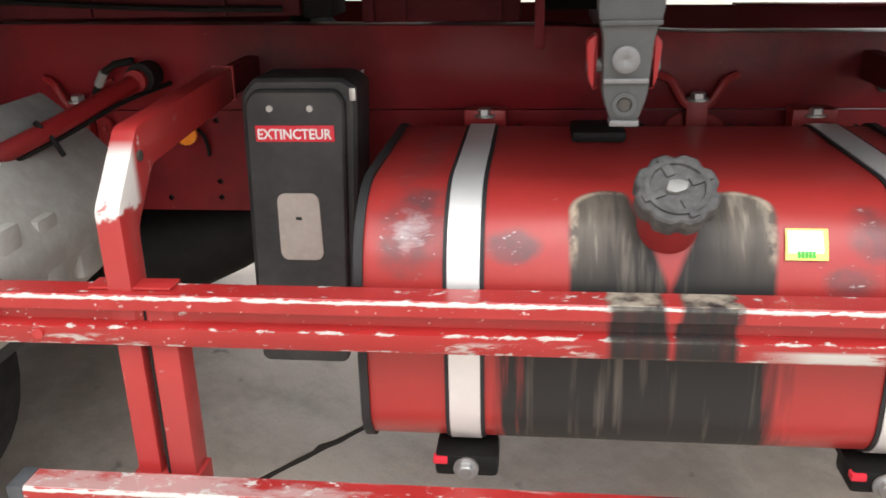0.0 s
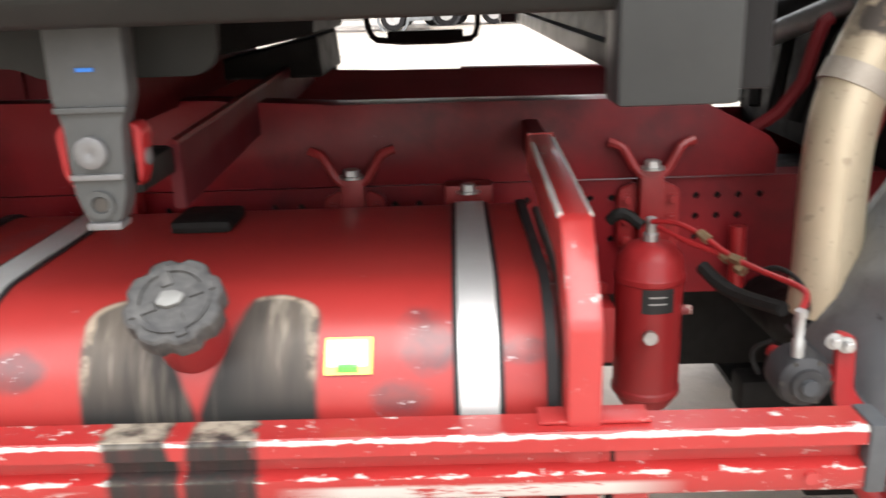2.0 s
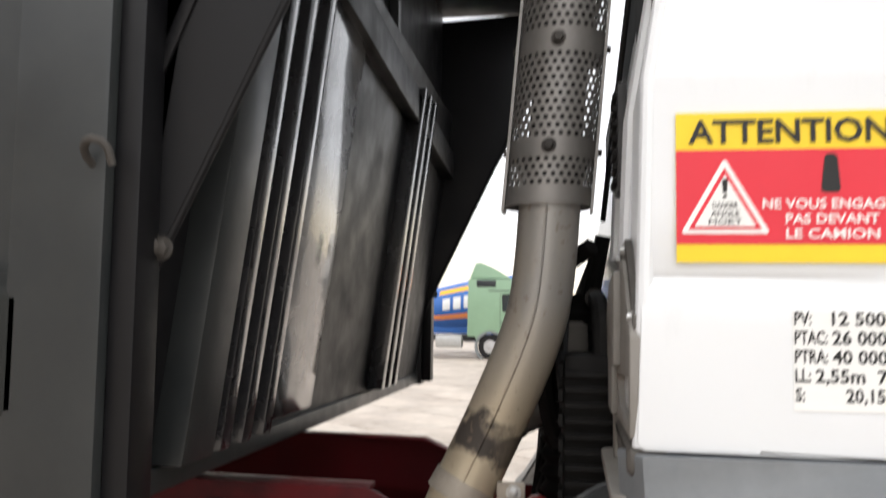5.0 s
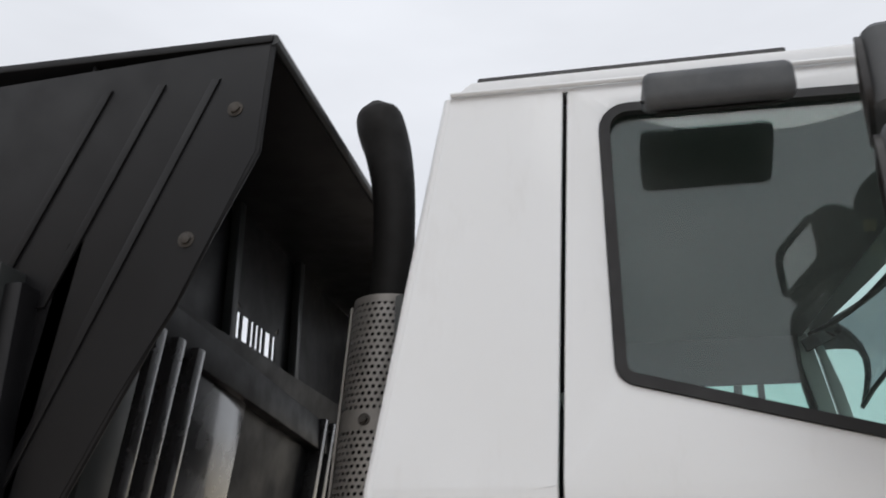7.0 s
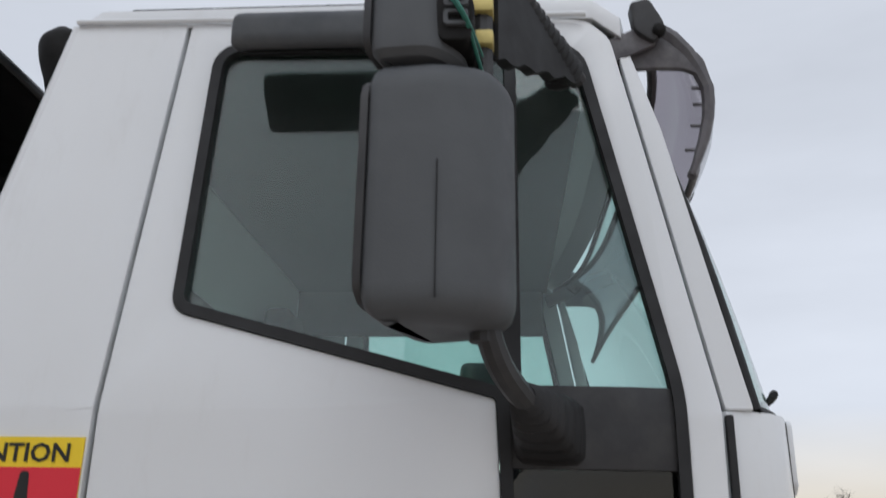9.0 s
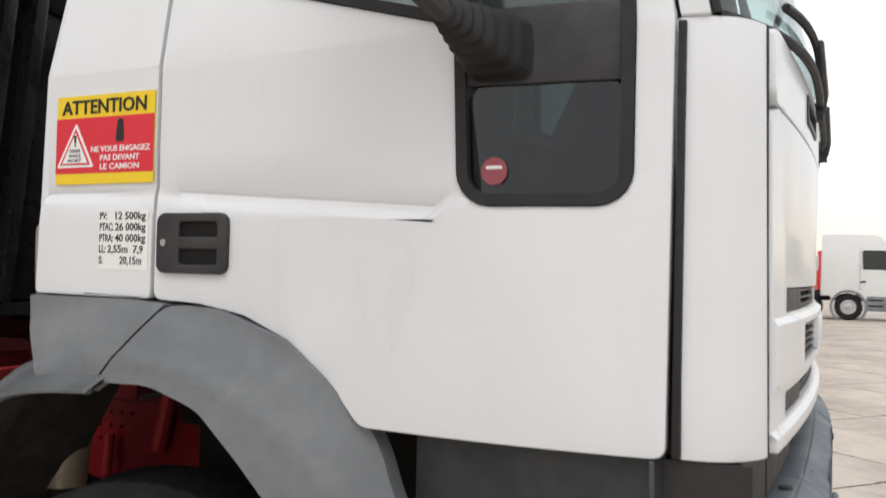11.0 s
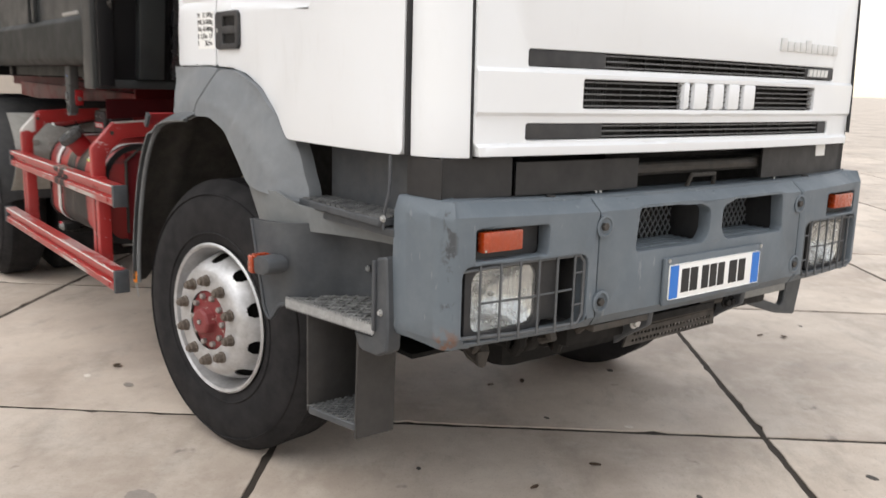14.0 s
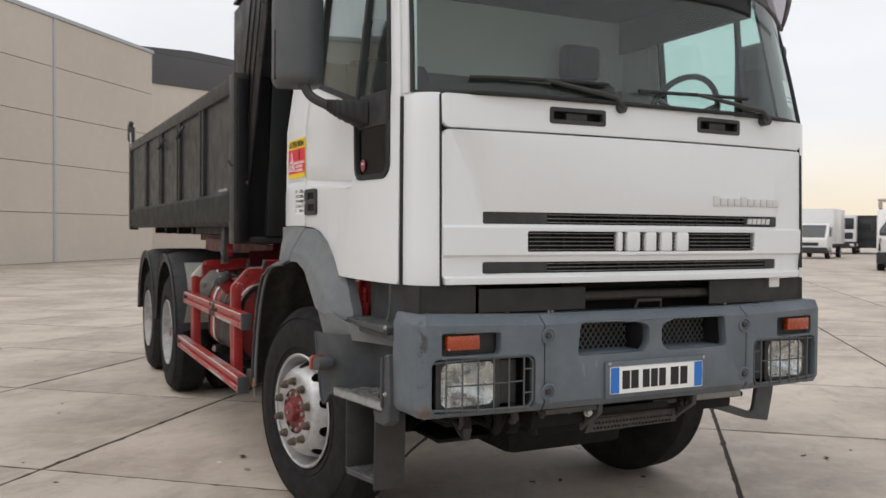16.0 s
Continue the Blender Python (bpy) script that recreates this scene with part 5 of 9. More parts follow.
def curve_at(pts, t):
    """A smooth run through the points."""
    t *= len(pts) - 1
    i = min(int(t), len(pts) - 2)
    f = t - i
    p0, p1, p2, p3 = pts[max(i - 1, 0)], pts[i], pts[i + 1], pts[min(i + 2, len(pts) - 1)]
    return p1 + (p2 - p0) * (0.5 * f) + (p0 * 2 - p1 * 5 + p2 * 4 - p3) * (0.5 * f * f) + (p1 * 3 - p0 - p2 * 3 + p3) * (0.5 * f ** 3)


# steps and their housing on the near side
def inside(poly, x, y):
    return all((bx - ax) * (y - ay) - (by - ay) * (x - ax) >= 0 for (ax, ay), (bx, by) in zip(poly, poly[1:] + poly[:1]))


def tread_plate(name, poly, z, mat, teeth, pitch=0.045, rib=0.0045):
    """A step of the plan poly (near edge first, counter-clockwise) with a raised diamond grating."""
    base = part(name, prism("z", rounded(poly, 0.012, 2), z - 0.034, z - 0.009, 0.004), STEP_GREY, truck, "dark plastic step with worn diamond tread")
    x0, x1 = min(p[0] for p in poly), max(p[0] for p in poly)
    y0, y1 = min(p[1] for p in poly), max(p[1] for p in poly)
    ribs = []
    for i in range(-12, int((x1 - x0) / pitch) + 12):
        for sgn in (1, -1):
            run = []
            for k in range(41):
                x, y = x0 + pitch * i + sgn * (k / 40) * (y1 - y0) * 0.8, y0 + (k / 40) * (y1 - y0)
                if inside(poly, x, y):
                    run.append((x, y))
            if len(run) > 1:
                ribs.append(tube([(*run[0], z - 0.006), (*run[-1], z - 0.006)], rib, 4))
    tagged(part("tread_grating", merge(*ribs), mat, base), kind="stuff")
    if teeth:
        p, q = Vector(poly[0]), Vector(poly[1])
        d = (q - p).normalized()
        o = Vector((d.y, -d.x))
        n = int((q - p).length / 0.012)
        bms = []
        for k in range(n):
            t = prism("y", [(-0.006, z - 0.012), (0.0, z + 0.001), (0.006, z - 0.012), (0.006, z - 0.030), (0.0, z - 0.040), (-0.006, z - 0.030)], 0, 0.006)
            bmesh.ops.transform(t, matrix=Matrix.Translation((*(p + d * 0.012 * (k + 0.5) + o * 0.002), 0)) @ Matrix.Rotation(math.atan2(d.y, d.x), 4, "Z"), verts=t.verts)
            bms.append(t)
        bms.append(prism("z", [tuple(p + o * 0.001), tuple(q + o * 0.001), tuple(q - o * 0.004), tuple(p - o * 0.004)], z - 0.034, z - 0.010))
        tagged(part("toothed_edge", merge(*bms), WORN_EDGE, base), kind="stuff")
    return base


TREAD = plain("worn_tread", (0.12, 0.12, 0.118), 0.45, 0.3, var=0.6, s1=14, bump=0.3, dust=((0.55, 0.55, 0.53), 0.6))
TREAD_DARK = plain("dull_tread", (0.07, 0.072, 0.074), 0.5, 0.2, var=0.6, s1=14, bump=0.3, dust=((0.36, 0.36, 0.35), 0.45))
WORN_EDGE = plain("worn_step_edge", (0.33, 0.33, 0.325), 0.55, var=0.5, s1=18, bump=0.2, dust=((0.14, 0.14, 0.135), 0.4))
tread_plate("upper_step", [(0.625, 0.016), (1.135, 0.004), (1.135, 0.19), (0.69, 0.19)], 1.113, TREAD_DARK, False, 0.032, 0.0035)
tread_plate("middle_step", [(0.690, -0.058), (1.108, 0.010), (1.108, 0.20), (0.80, 0.20), (0.725, 0.10)], 0.792, TREAD, True)
tread_plate("bottom_step", [(0.785, -0.034), (1.0, 0.014), (0.985, 0.15), (0.79, 0.15)], 0.45, TREAD_DARK, False, 0.026, 0.003)
HOUSING = [Vector(p) for p in ((0.525, -0.095), (0.59, -0.086), (0.66, -0.066), (0.705, -0.03), (0.735, 0.05), (0.77, 0.13), (0.84, 0.185), (0.96, 0.205), (1.08, 0.208), (1.17, 0.205))]


def housing_f(u, v):
    """The dark wall round the middle step: an outer cheek that turns in behind the step."""
    q = curve_at(HOUSING, u)
    e = max(0.0, 1 - u / 0.22)
    z0, z1 = 0.765 - 0.055 * math.exp(-((u - 0.10) / 0.09) ** 2) , 1.028 + 0.01 * u
    z = z0 + (z1 - z0) * v
    return Vector((q.x + e * (1.028 - z) * 0.30, q.y, z))


box = part("step_housing", sheet(54, 10, housing_f, (0.0, 0.014, 0)), STEP_GREY, truck, "dark grey curved step housing")
part("housing_shelf", rbox(0.62, 1.17, 0.03, 0.22, 1.052, 1.076, 0.006), STEP_GREY, box)
part("cheek_lip", tube([housing_f(0.0, k / 8) for k in range(9)], 0.006, 6), STEP_GREY, box)
part("cheek_foot", tube([housing_f(0.33 * k / 12, 0.0) for k in range(13)], 0.007, 6), STEP_GREY, box)
part("step_post", prism("y", rounded([(1.110, 0.986), (1.162, 0.998), (1.176, 0.80), (1.170, 0.718), (1.12, 0.692), (1.026, 0.690), (0.988, 0.742), (1.10, 0.752)], 0.010), 0.012, 0.064, 0.006), STEP_GREY, box)
part("post_lip", rbox(1.104, 1.118, 0.002, 0.014, 0.77, 0.98, 0.004), STEP_GREY, box)
part("upper_strut", tube([(1.164, 0.02, 1.285), (1.166, 0.02, 1.19), (1.150, 0.012, 1.13), (1.150, 0.01, 1.075)], 0.005, 8, smooth=1), STEP_GREY, box)
for x, z, y in ((0.826, 0.884, 0.172), (0.962, 0.868, 0.200), (1.160, 1.108, 0.004), (1.14, 0.83, 0.012)):
    part("housing_bolt", bolt("y", (x, y, z), 0.007, 0.010, -1), STEEL, box)
SKIRT = [Vector(p) for p in ((0.40, -0.045), (0.50, -0.052), (0.62, -0.036), (0.74, 0.01), (0.86, 0.06), (1.0, 0.10), (1.16, 0.12))]


def skirt_f(u, v):
    q = curve_at(SKIRT, u)
    return Vector((q.x + 0.06 * (1 - v) * max(0.0, 1 - u * 3), q.y + 0.012 * (1 - v), 1.004 + (0.118 if u < 0.3 else 0.118 - min(1.0, (u - 0.3) / 0.15) * 0.038) * v))


SKIRT_GREY = plain("pale_skirt_plastic", (0.150, 0.160, 0.163), 0.55, var=0.4, s1=5, bump=0.15, dust=((0.20, 0.205, 0.20), 0.45))
part("skirt", sheet(30, 4, skirt_f, (0.0, 0.010, 0)), SKIRT_GREY, truck, "light grey skirt under the front fender")
part("under_door_panel", rbox(0.66, 1.17, 0.13, 0.16, 1.09, 1.30, 0.006), STEP_GREY, truck)
marker = part("side_marker_lamp", bevel(prism("y", rounded([(0.636, 0.868), (0.636, 0.925), (0.70, 0.935), (0.742, 0.928), (0.745, 0.892), (0.70, 0.872)], 0.010, 2), -0.145, -0.075), 0.008, 2), STEP_GREY, truck, "side marker lamp with amber lens")
part("amber_lens", bevel(rbox(0.607, 0.637, -0.152, -0.078, 0.866, 0.926, 0), 0.009, 3), AMBER, marker)
part("lens_tab", rbox(0.632, 0.655, -0.148, -0.10, 0.922, 0.934, 0.003), AMBER, marker)
FRAME_DARK = plain("dull_step_frame", (0.030, 0.028, 0.027), 0.6, var=0.3, s1=6, bump=0.2, dust=((0.07, 0.064, 0.058), 0.3))
part("hanging_step_frame", merge(rbox(0.780, 0.790, -0.032, 0.16, 0.425, 0.77, 0.003), rbox(0.78, 1.0, 0.152, 0.162, 0.40, 0.77, 0.003), prism("y", [(0.988, 0.388), (1.002, 0.388), (1.012, 0.72), (0.998, 0.72)], 0.018, 0.160, 0.003)), FRAME_DARK, truck, "dark hanging step frame")

# the same steps on the far side, hidden, also blocking light under the truck
for o in list(truck.children):
    if o.name.split(".")[0] in ("upper_step", "skirt", "under_door_panel"):
        mirrored(o, YC)

# front fender and mudguard, near side
fa = rounded([(-0.225, 1.330), (-0.302, 1.452), (-0.306, 1.522), (0.0, 1.522), (0.112, 1.515), (0.03, 1.43), (-0.05, 1.338)], [0.012, 0.012, 0.004, 0.004, 0.004, 0.01, 0.004], 2)
fb = rounded([(0.121, 1.515), (0.252, 1.510), (0.423, 1.457), (0.529, 1.379), (0.612, 1.289), (0.638, 1.235), (0.655, 1.175), (0.675, 1.125), (0.678, 1.085), (0.60, 1.098), (0.52, 1.116), (0.435, 1.130), (0.355, 1.208), (0.245, 1.302), (0.11, 1.342), (-0.042, 1.338), (0.038, 1.43)], 0.03, 3)


def crown(p):
    """Swells the fender outwards in its middle."""
    r = math.hypot(p.x - 0.02, p.z - 0.62)
    t = max(0.0, min(1.0, (r - 0.66) / 0.24))
    back = 0.03 * max(0.0, min(1.0, (-0.15 - p.x) / 0.1)) if p.y > 0 else 0.0
    tuck = 0.085 * max(0.0, min(1.0, (p.x - 0.50) / 0.17)) ** 1.4
    bead = 0.005 * math.exp(-((r - 0.775) / 0.014) ** 2)
    return Vector((p.x - back, p.y + (0.045 * t * t + tuck - bead if p.y < 0 else tuck * 0.4), p.z))


def fender_piece(line):
    bm = plate("y", line, [], -0.068, 0.05, [(1, 1.10 + 0.0205 * k) for k in range(21)] + [(0, -0.28 + 0.0403 * k) for k in range(26)], crown)
    return part("front_fender", bm, FENDER_GREY, truck, "weathered grey plastic front fender")


fender_piece(fa)
fender_piece(fb)


GUARD_OUT = [Vector(p) for p in ((-0.02, 1.43), (-0.20, 1.425), (-0.34, 1.392), (-0.468, 1.292), (-0.562, 1.155), (-0.645, 1.02), (-0.712, 0.90), (-0.735, 0.74), (-0.73, 0.60))]
GUARD_LIP = [Vector(p) for p in ((-0.02, 1.325), (-0.17, 1.315), (-0.30, 1.285), (-0.41, 1.20), (-0.49, 1.08), (-0.55, 0.94), (-0.59, 0.80), (-0.615, 0.68), (-0.62, 0.58))]


def guard_f(u, v):
    w = max(0.0, min(1.0, (v - 0.72) / 0.14))
    a, b = curve_at(GUARD_OUT, u * (0.76 + 0.24 * w)), curve_at(GUARD_LIP, u * (0.86 + 0.14 * w))
    k = max(0.0, (v - 0.45) / 0.55)
    q = a.lerp(b, k ** 1.6)
    rib = 0.016 * max(0.0, math.sin(u * 17.0 + v * 2.2)) ** 4 * max(0.0, 1 - abs(v - 0.42) / 0.42) if 0.06 < u < 0.85 else 0.0
    dent = 0.014 * math.exp(-((v - 0.70) / 0.045) ** 2) * min(1.0, u * 3)
    step = 0.030 * max(0.0, min(1.0, (u - 0.30) / 0.02)) * max(0.0, min(1.0, (v - 0.66) / 0.07))
    push = rib - dent + step
    return Vector((q.x - push * 0.7, 0.45 - 0.57 * v, q.y + push * 0.5))


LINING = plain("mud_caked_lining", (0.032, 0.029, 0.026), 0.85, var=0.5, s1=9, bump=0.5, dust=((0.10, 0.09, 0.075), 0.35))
mudguard = part("front_mudguard", sheet(64, 36, guard_f, (0.006, 0, -0.004)), MUD_GREY, truck, "grey plastic mudguard behind the front wheel")
# Dark brown sheet just inside the mudguard.
part("guard_lining", sheet(40, 16, lambda u, v: guard_f(u, 0.02 + 0.93 * v) + Vector((0.016, 0, -0.012)), (0.004, 0, -0.003)), LINING, mudguard, "dark inner lining")
part("guard_lip", tube([Vector((curve_at(GUARD_LIP, k / 24).x, -0.10, curve_at(GUARD_LIP, k / 24).y)) for k in range(25)], 0.009, 6), MUD_GREY, mudguard)
part("guard_reflector", disc("y", (-0.655, -0.105, 0.60), 0.028, -0.004, 0.006, 16), ORANGE, mudguard, "orange reflector")
part("guard_reflector_tail", prism("y", [(-0.67, 0.575), (-0.645, 0.575), (-0.63, 0.51)], -0.105, -0.10), STEEL, mudguard)
part("guard_crease", tube([guard_f(1.0, 0.72 * k / 20) for k in range(21)], 0.007, 6), STEP_GREY, mudguard)
part("guard_rim", tube([guard_f(0.10 + 0.8 * k / 30, 0.0) for k in range(31)], 0.008, 6), MUD_GREY, mudguard)
ARM_AT = Vector((-0.472, 0, 1.312))
arm = part("mudguard_arm", bevel(prism("y", [(ARM_AT.x - 0.019, ARM_AT.z - 0.024), (ARM_AT.x + 0.016, ARM_AT.z + 0.022), (ARM_AT.x + 0.022, ARM_AT.z + 0.017), (ARM_AT.x - 0.013, ARM_AT.z - 0.029)], -0.085, 0.60), 0.002), RED, truck, "red steel mudguard arm with bolts")
part("arm_bend", tube([(-0.472, 0.585, 1.312), (-0.474, 0.64, 1.310), (-0.485, 0.675, 1.27), (-0.51, 0.68, 1.16), (-0.55, 0.68, 1.0)], 0.026, 10, smooth=2), RED, arm)
part("arm_end", prism("y", [(ARM_AT.x - 0.020, ARM_AT.z - 0.024), (ARM_AT.x + 0.016, ARM_AT.z + 0.024), (ARM_AT.x + 0.036, ARM_AT.z + 0.008), (ARM_AT.x, ARM_AT.z - 0.040)], -0.097, -0.085), STEP_GREY, arm)
for y in (0.50, 0.40, 0.047, -0.05):
    part("arm_bolt", bolt("z", (0, 0, 0), 0.010, 0.012, 1), STEEL if y < 0.1 else DARK_STEEL, arm, "", Matrix.Translation((-0.4740, y, 1.3110)) @ Matrix.Rotation(radians(-53), 4, "Y"))
part("front_mudguard", sheet(20, 8, lambda u, v: (lambda q: Vector((q.x, 2 * YC - q.y, q.z)))(guard_f(u, v)), (0.006, 0, -0.004)), GREY_PLASTIC, truck)
mirrored(part("front_fender_far", prism("y", fb, -0.06, 0.16, 0.01), FENDER_GREY, truck), YC, "front_fender").parent = truck
bpy.data.objects.remove(bpy.data.objects["front_fender_far"])


# wheels
def wheel(name, label, hub_face, deep):
    """A wheel about its own axle, outer face at y = 0 and looking to -y; deep: where the nuts sit; a front wheel's disc bulges."""
    bulged = deep < 0
    R, W = 0.548, 0.295
    prof = [(0.292, 0.012), (0.315, 0.0), (0.40, -0.012), (0.47, -0.004), (0.505, 0.012), (0.528, 0.03), (R, 0.055), (R, W - 0.055), (0.528, W - 0.03), (0.47, W + 0.004), (0.40, W + 0.01), (0.315, W), (0.292, W - 0.012)]
    w = part("wheel" if not name else name, lathe("y", (0, 0, 0), prof, 72, caps=False), RUBBER, None, label)
    grooves = []
    for y in (0.095, 0.147, 0.2):
        grooves.append(lathe("y", (0, 0, 0), [(R + 0.001, y - 0.004), (R + 0.0015, y), (R + 0.001, y + 0.004)], 72, caps=False))
    for gr in grooves:
        part("tyre_ridge", gr, GUNK_SHADE, w)
    blocks = []
    for k in range(60):
        a = 2 * math.pi * k / 60
        m = Matrix.Rotation(a, 4, "Y")
        for y0 in (0.058, W - 0.088):
            b = rbox(-0.018, 0.018, y0, y0 + 0.03, R - 0.006, R + 0.0015, 0)
            bmesh.ops.transform(b, matrix=m, verts=b.verts)
            blocks.append(b)
    tagged(part("tyre_tread", merge(*blocks), RUBBER, w), kind="stuff")
    part("sidewall_rib", lathe("y", (0, 0, 0), [(0.488, 0.010), (0.492, -0.0015), (0.497, 0.0015), (0.500, 0.014)], 96, caps=False), RUBBER, w)
    part("sidewall_rib", lathe("y", (0, 0, 0), [(0.335, 0.004), (0.339, -0.009), (0.343, -0.009), (0.348, 0.0)], 96, caps=False), RUBBER, w)
    rim = part("rim", lathe("y", (0, 0, 0), [(0.298, 0.0), (0.303, -0.006), (0.296, -0.012), (0.286, -0.006), (0.278, 0.03), (0.262, 0.06), (0.258, 0.14), (0.262, 0.24), (0.29, 0.27), (0.293, 0.26), (0.25, 0.22)], 64, caps=False), RIM if bulged else RIM_SHADED, w, "silver steel rim with oval hand holes")
    bm = bmesh.new()
    # disc as a dished ring with hand holes
    cells = 540
    drop = 0.125 if bulged else 0.057
    radii = [(r, deep + drop * h) for r, h in ((0.262, 1.0), (0.258, 0.9), (0.254, 0.79), (0.250, 0.68), (0.245, 0.57), (0.240, 0.46), (0.234, 0.36), (0.227, 0.26), (0.219, 0.17), (0.210, 0.10), (0.200, 0.045), (0.188, 0.01), (0.178, 0.0), (0.118, 0.0))]
    radii = [(a[0] + (b[0] - a[0]) * q / 3, a[1] + (b[1] - a[1]) * q / 3) for a, b in zip(radii, radii[1:]) for q in range(3)] + [radii[-1]]
    rings = [[bm.verts.new((r * math.cos(2 * math.pi * k / cells), y, r * math.sin(2 * math.pi * k / cells))) for k in range(cells)] for r, y in radii]
    for i in range(len(rings) - 1):
        mid = (radii[i][0] + radii[i + 1][0]) / 2
        for k in range(cells):
            off = ((k + 0.5) % 54 - 27) / 13.5
            if ((mid - 0.243) / 0.0175) ** 2 + (off * 1.30) ** 2 < 1:
                continue
            bm.faces.new((rings[i][k], rings[i][(k + 1) % cells], rings[i + 1][(k + 1) % cells], rings[i + 1][k]))
    part("wheel_disc", bm, RIM if bulged else RIM_SHADED, rim)
    # Near-black disc as the shade behind the hand holes.
    part("wheel_dark", disc("y", (0, 0, 0), 0.255, deep + drop + 0.015, deep + drop + 0.025, 32), GUNK_SHADE, rim)
    shape = [(0.12, deep + 0.03), (0.12, deep + 0.012), (0.108, deep + 0.006), (0.075, deep + 0.008), (0.062, deep + 0.002), (0.045, deep), (0.042, hub_face), (0.0005, hub_face - 0.002)] if bulged else [(0.12, deep + 0.02), (0.12, deep - 0.008), (0.108, deep - 0.023), (0.075, hub_face + 0.035), (0.062, hub_face + 0.015), (0.045, hub_face + 0.012), (0.04, hub_face), (0.0005, hub_face - 0.002)]
    hub = part("hub", lathe("y", (0, 0, 0), shape, 32), HUB_RED, w, "worn red wheel hub")
    if bulged:
        part("hub_boss", bevel(lathe("y", (0, 0, 0), [(0.056, hub_face + 0.012), (0.054, hub_face - 0.016), (0.046, hub_face - 0.024), (0.012, hub_face - 0.025), (0.010, hub_face - 0.019), (0.0005, hub_face - 0.019)], 8), 0.004), HUB_RED, hub)
        part("hub_plug", disc("y", (0, 0, 0), 0.009, hub_face - 0.028, hub_face - 0.018, 8), STEEL, hub)
    for k in range(10):
        a = 2 * math.pi * (k + 0.5) / 10
        c = (0.160 * math.cos(a), deep, 0.160 * math.sin(a))
        o = part("wheel_nut", merge(lathe("y", c, [(0.024, 0), (0.024, -0.006), (0.0195, -0.008), (0.0195, -0.026), (0.014, -0.028), (0.013, -0.037), (0.010, -0.039)], 8)), RUST_NUT, w)
    for k in range(10):
        a = 2 * math.pi * k / 10
        part("hub_bolt", lathe("y", (0.096 * math.cos(a), deep + 0.004 if bulged else hub_face + 0.045, 0.096 * math.sin(a)), [(0.012, 0.02), (0.012, -0.012), (0.008, -0.016)], 6), HUB_BOLT, w)
    return w


front_wheel = wheel("front_wheel", "black truck tyre on a silver rim with red hub", -0.060, -0.045)
front_wheel.parent = truck
front_wheel.matrix_basis = pose(0.0, 0.0, 0.546, 0, 0, 11)
copy_thing(front_wheel, pose(-0.05, 2 * YC - 0.02, 0.546, 0, 0, 191))
rear_wheel = wheel("rear_wheel", "black dual truck tyre on a dished silver rim", 0.02, 0.098)
rear_wheel.parent = truck
rear_wheel.matrix_basis = pose(-3.88, -0.13, 0.546)
copy_thing(rear_wheel, pose(-5.28, -0.13, 0.546))
for x in (-3.88, -5.28):
    copy_thing(rear_wheel, pose(x, 2 * YC + 0.10, 0.546, 0, 0, 180))
    part("inner_tyre", lathe("y", (x, 0.24, 0.546), [(0.30, 0), (0.49, 0.0), (0.546, 0.05), (0.546, 0.24), (0.49, 0.29), (0.30, 0.29)], 48), RUBBER, truck)
    part("inner_tyre", lathe("y", (x, 2 * YC - 0.53, 0.546), [(0.30, 0), (0.49, 0.0), (0.546, 0.05), (0.546, 0.24), (0.49, 0.29), (0.30, 0.29)], 48), RUBBER, truck)
    part("rear_axle", tube([(x, 0.1, 0.546), (x, 0.9, 0.546), (x, 1.05, 0.546), (x, 1.33, 0.546), (x, 1.48, 0.546), (x, 2.28, 0.546)], 0.08, 14, radii=[0.08, 0.09, 0.2, 0.2, 0.09, 0.08]), GUNK_SHADE, truck)

# ---- the dump truck: chassis and its side ----
def rail_holes(x0, x1):
    """Bolt holes in the frame web as (x, z)."""
    out = []
    for k in range(int((x1 - x0) / 0.047)):
        x = x0 + 0.047 * k
        if -1.0 < x < -0.87:
            continue
        out += [(x, 1.096)] + ([(x, 1.049)] if k % 8 not in (3, 6) else []) + ([(x, 1.001)] if k % 4 == 0 else [])
    return out


def web(y0, y1, holes):
    return plate("y", [(-6.6, 0.868), (-6.6, 1.138), (1.15, 1.138), (1.15, 0.868)], [rounded([(x - 0.008, z - 0.008), (x - 0.008, z + 0.008), (x + 0.008, z + 0.008), (x + 0.008, z - 0.008)], 0.006, 1) for x, z in holes], y0, y1)


HOLES = rail_holes(-1.214, -0.62) + [(-2.805, 1.112), (-2.86, 1.118), (-2.949, 1.046), (-2.997, 0.996), (-2.812, 0.948), (-2.814, 0.904), (-2.955, 0.902), (-1.78, 1.096), (-1.72, 1.096), (-1.51, 1.096), (-1.455, 1.096), (-2.02, 1.096)]
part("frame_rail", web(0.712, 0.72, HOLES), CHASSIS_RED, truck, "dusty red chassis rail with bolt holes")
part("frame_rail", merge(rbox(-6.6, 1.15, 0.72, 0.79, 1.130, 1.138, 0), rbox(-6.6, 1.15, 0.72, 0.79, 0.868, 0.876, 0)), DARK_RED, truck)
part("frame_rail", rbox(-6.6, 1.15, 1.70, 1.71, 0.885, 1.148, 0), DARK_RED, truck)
# Near-black sheet added so that the bolt holes look shaded.
part("rail_liner", rbox(-6.6, 1.15, 0.724, 0.73, 0.878, 1.128, 0), GUNK_SHADE, truck)
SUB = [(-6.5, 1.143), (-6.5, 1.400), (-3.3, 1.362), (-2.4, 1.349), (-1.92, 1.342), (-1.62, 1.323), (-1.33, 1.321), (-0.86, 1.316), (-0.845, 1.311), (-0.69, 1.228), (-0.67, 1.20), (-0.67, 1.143)]
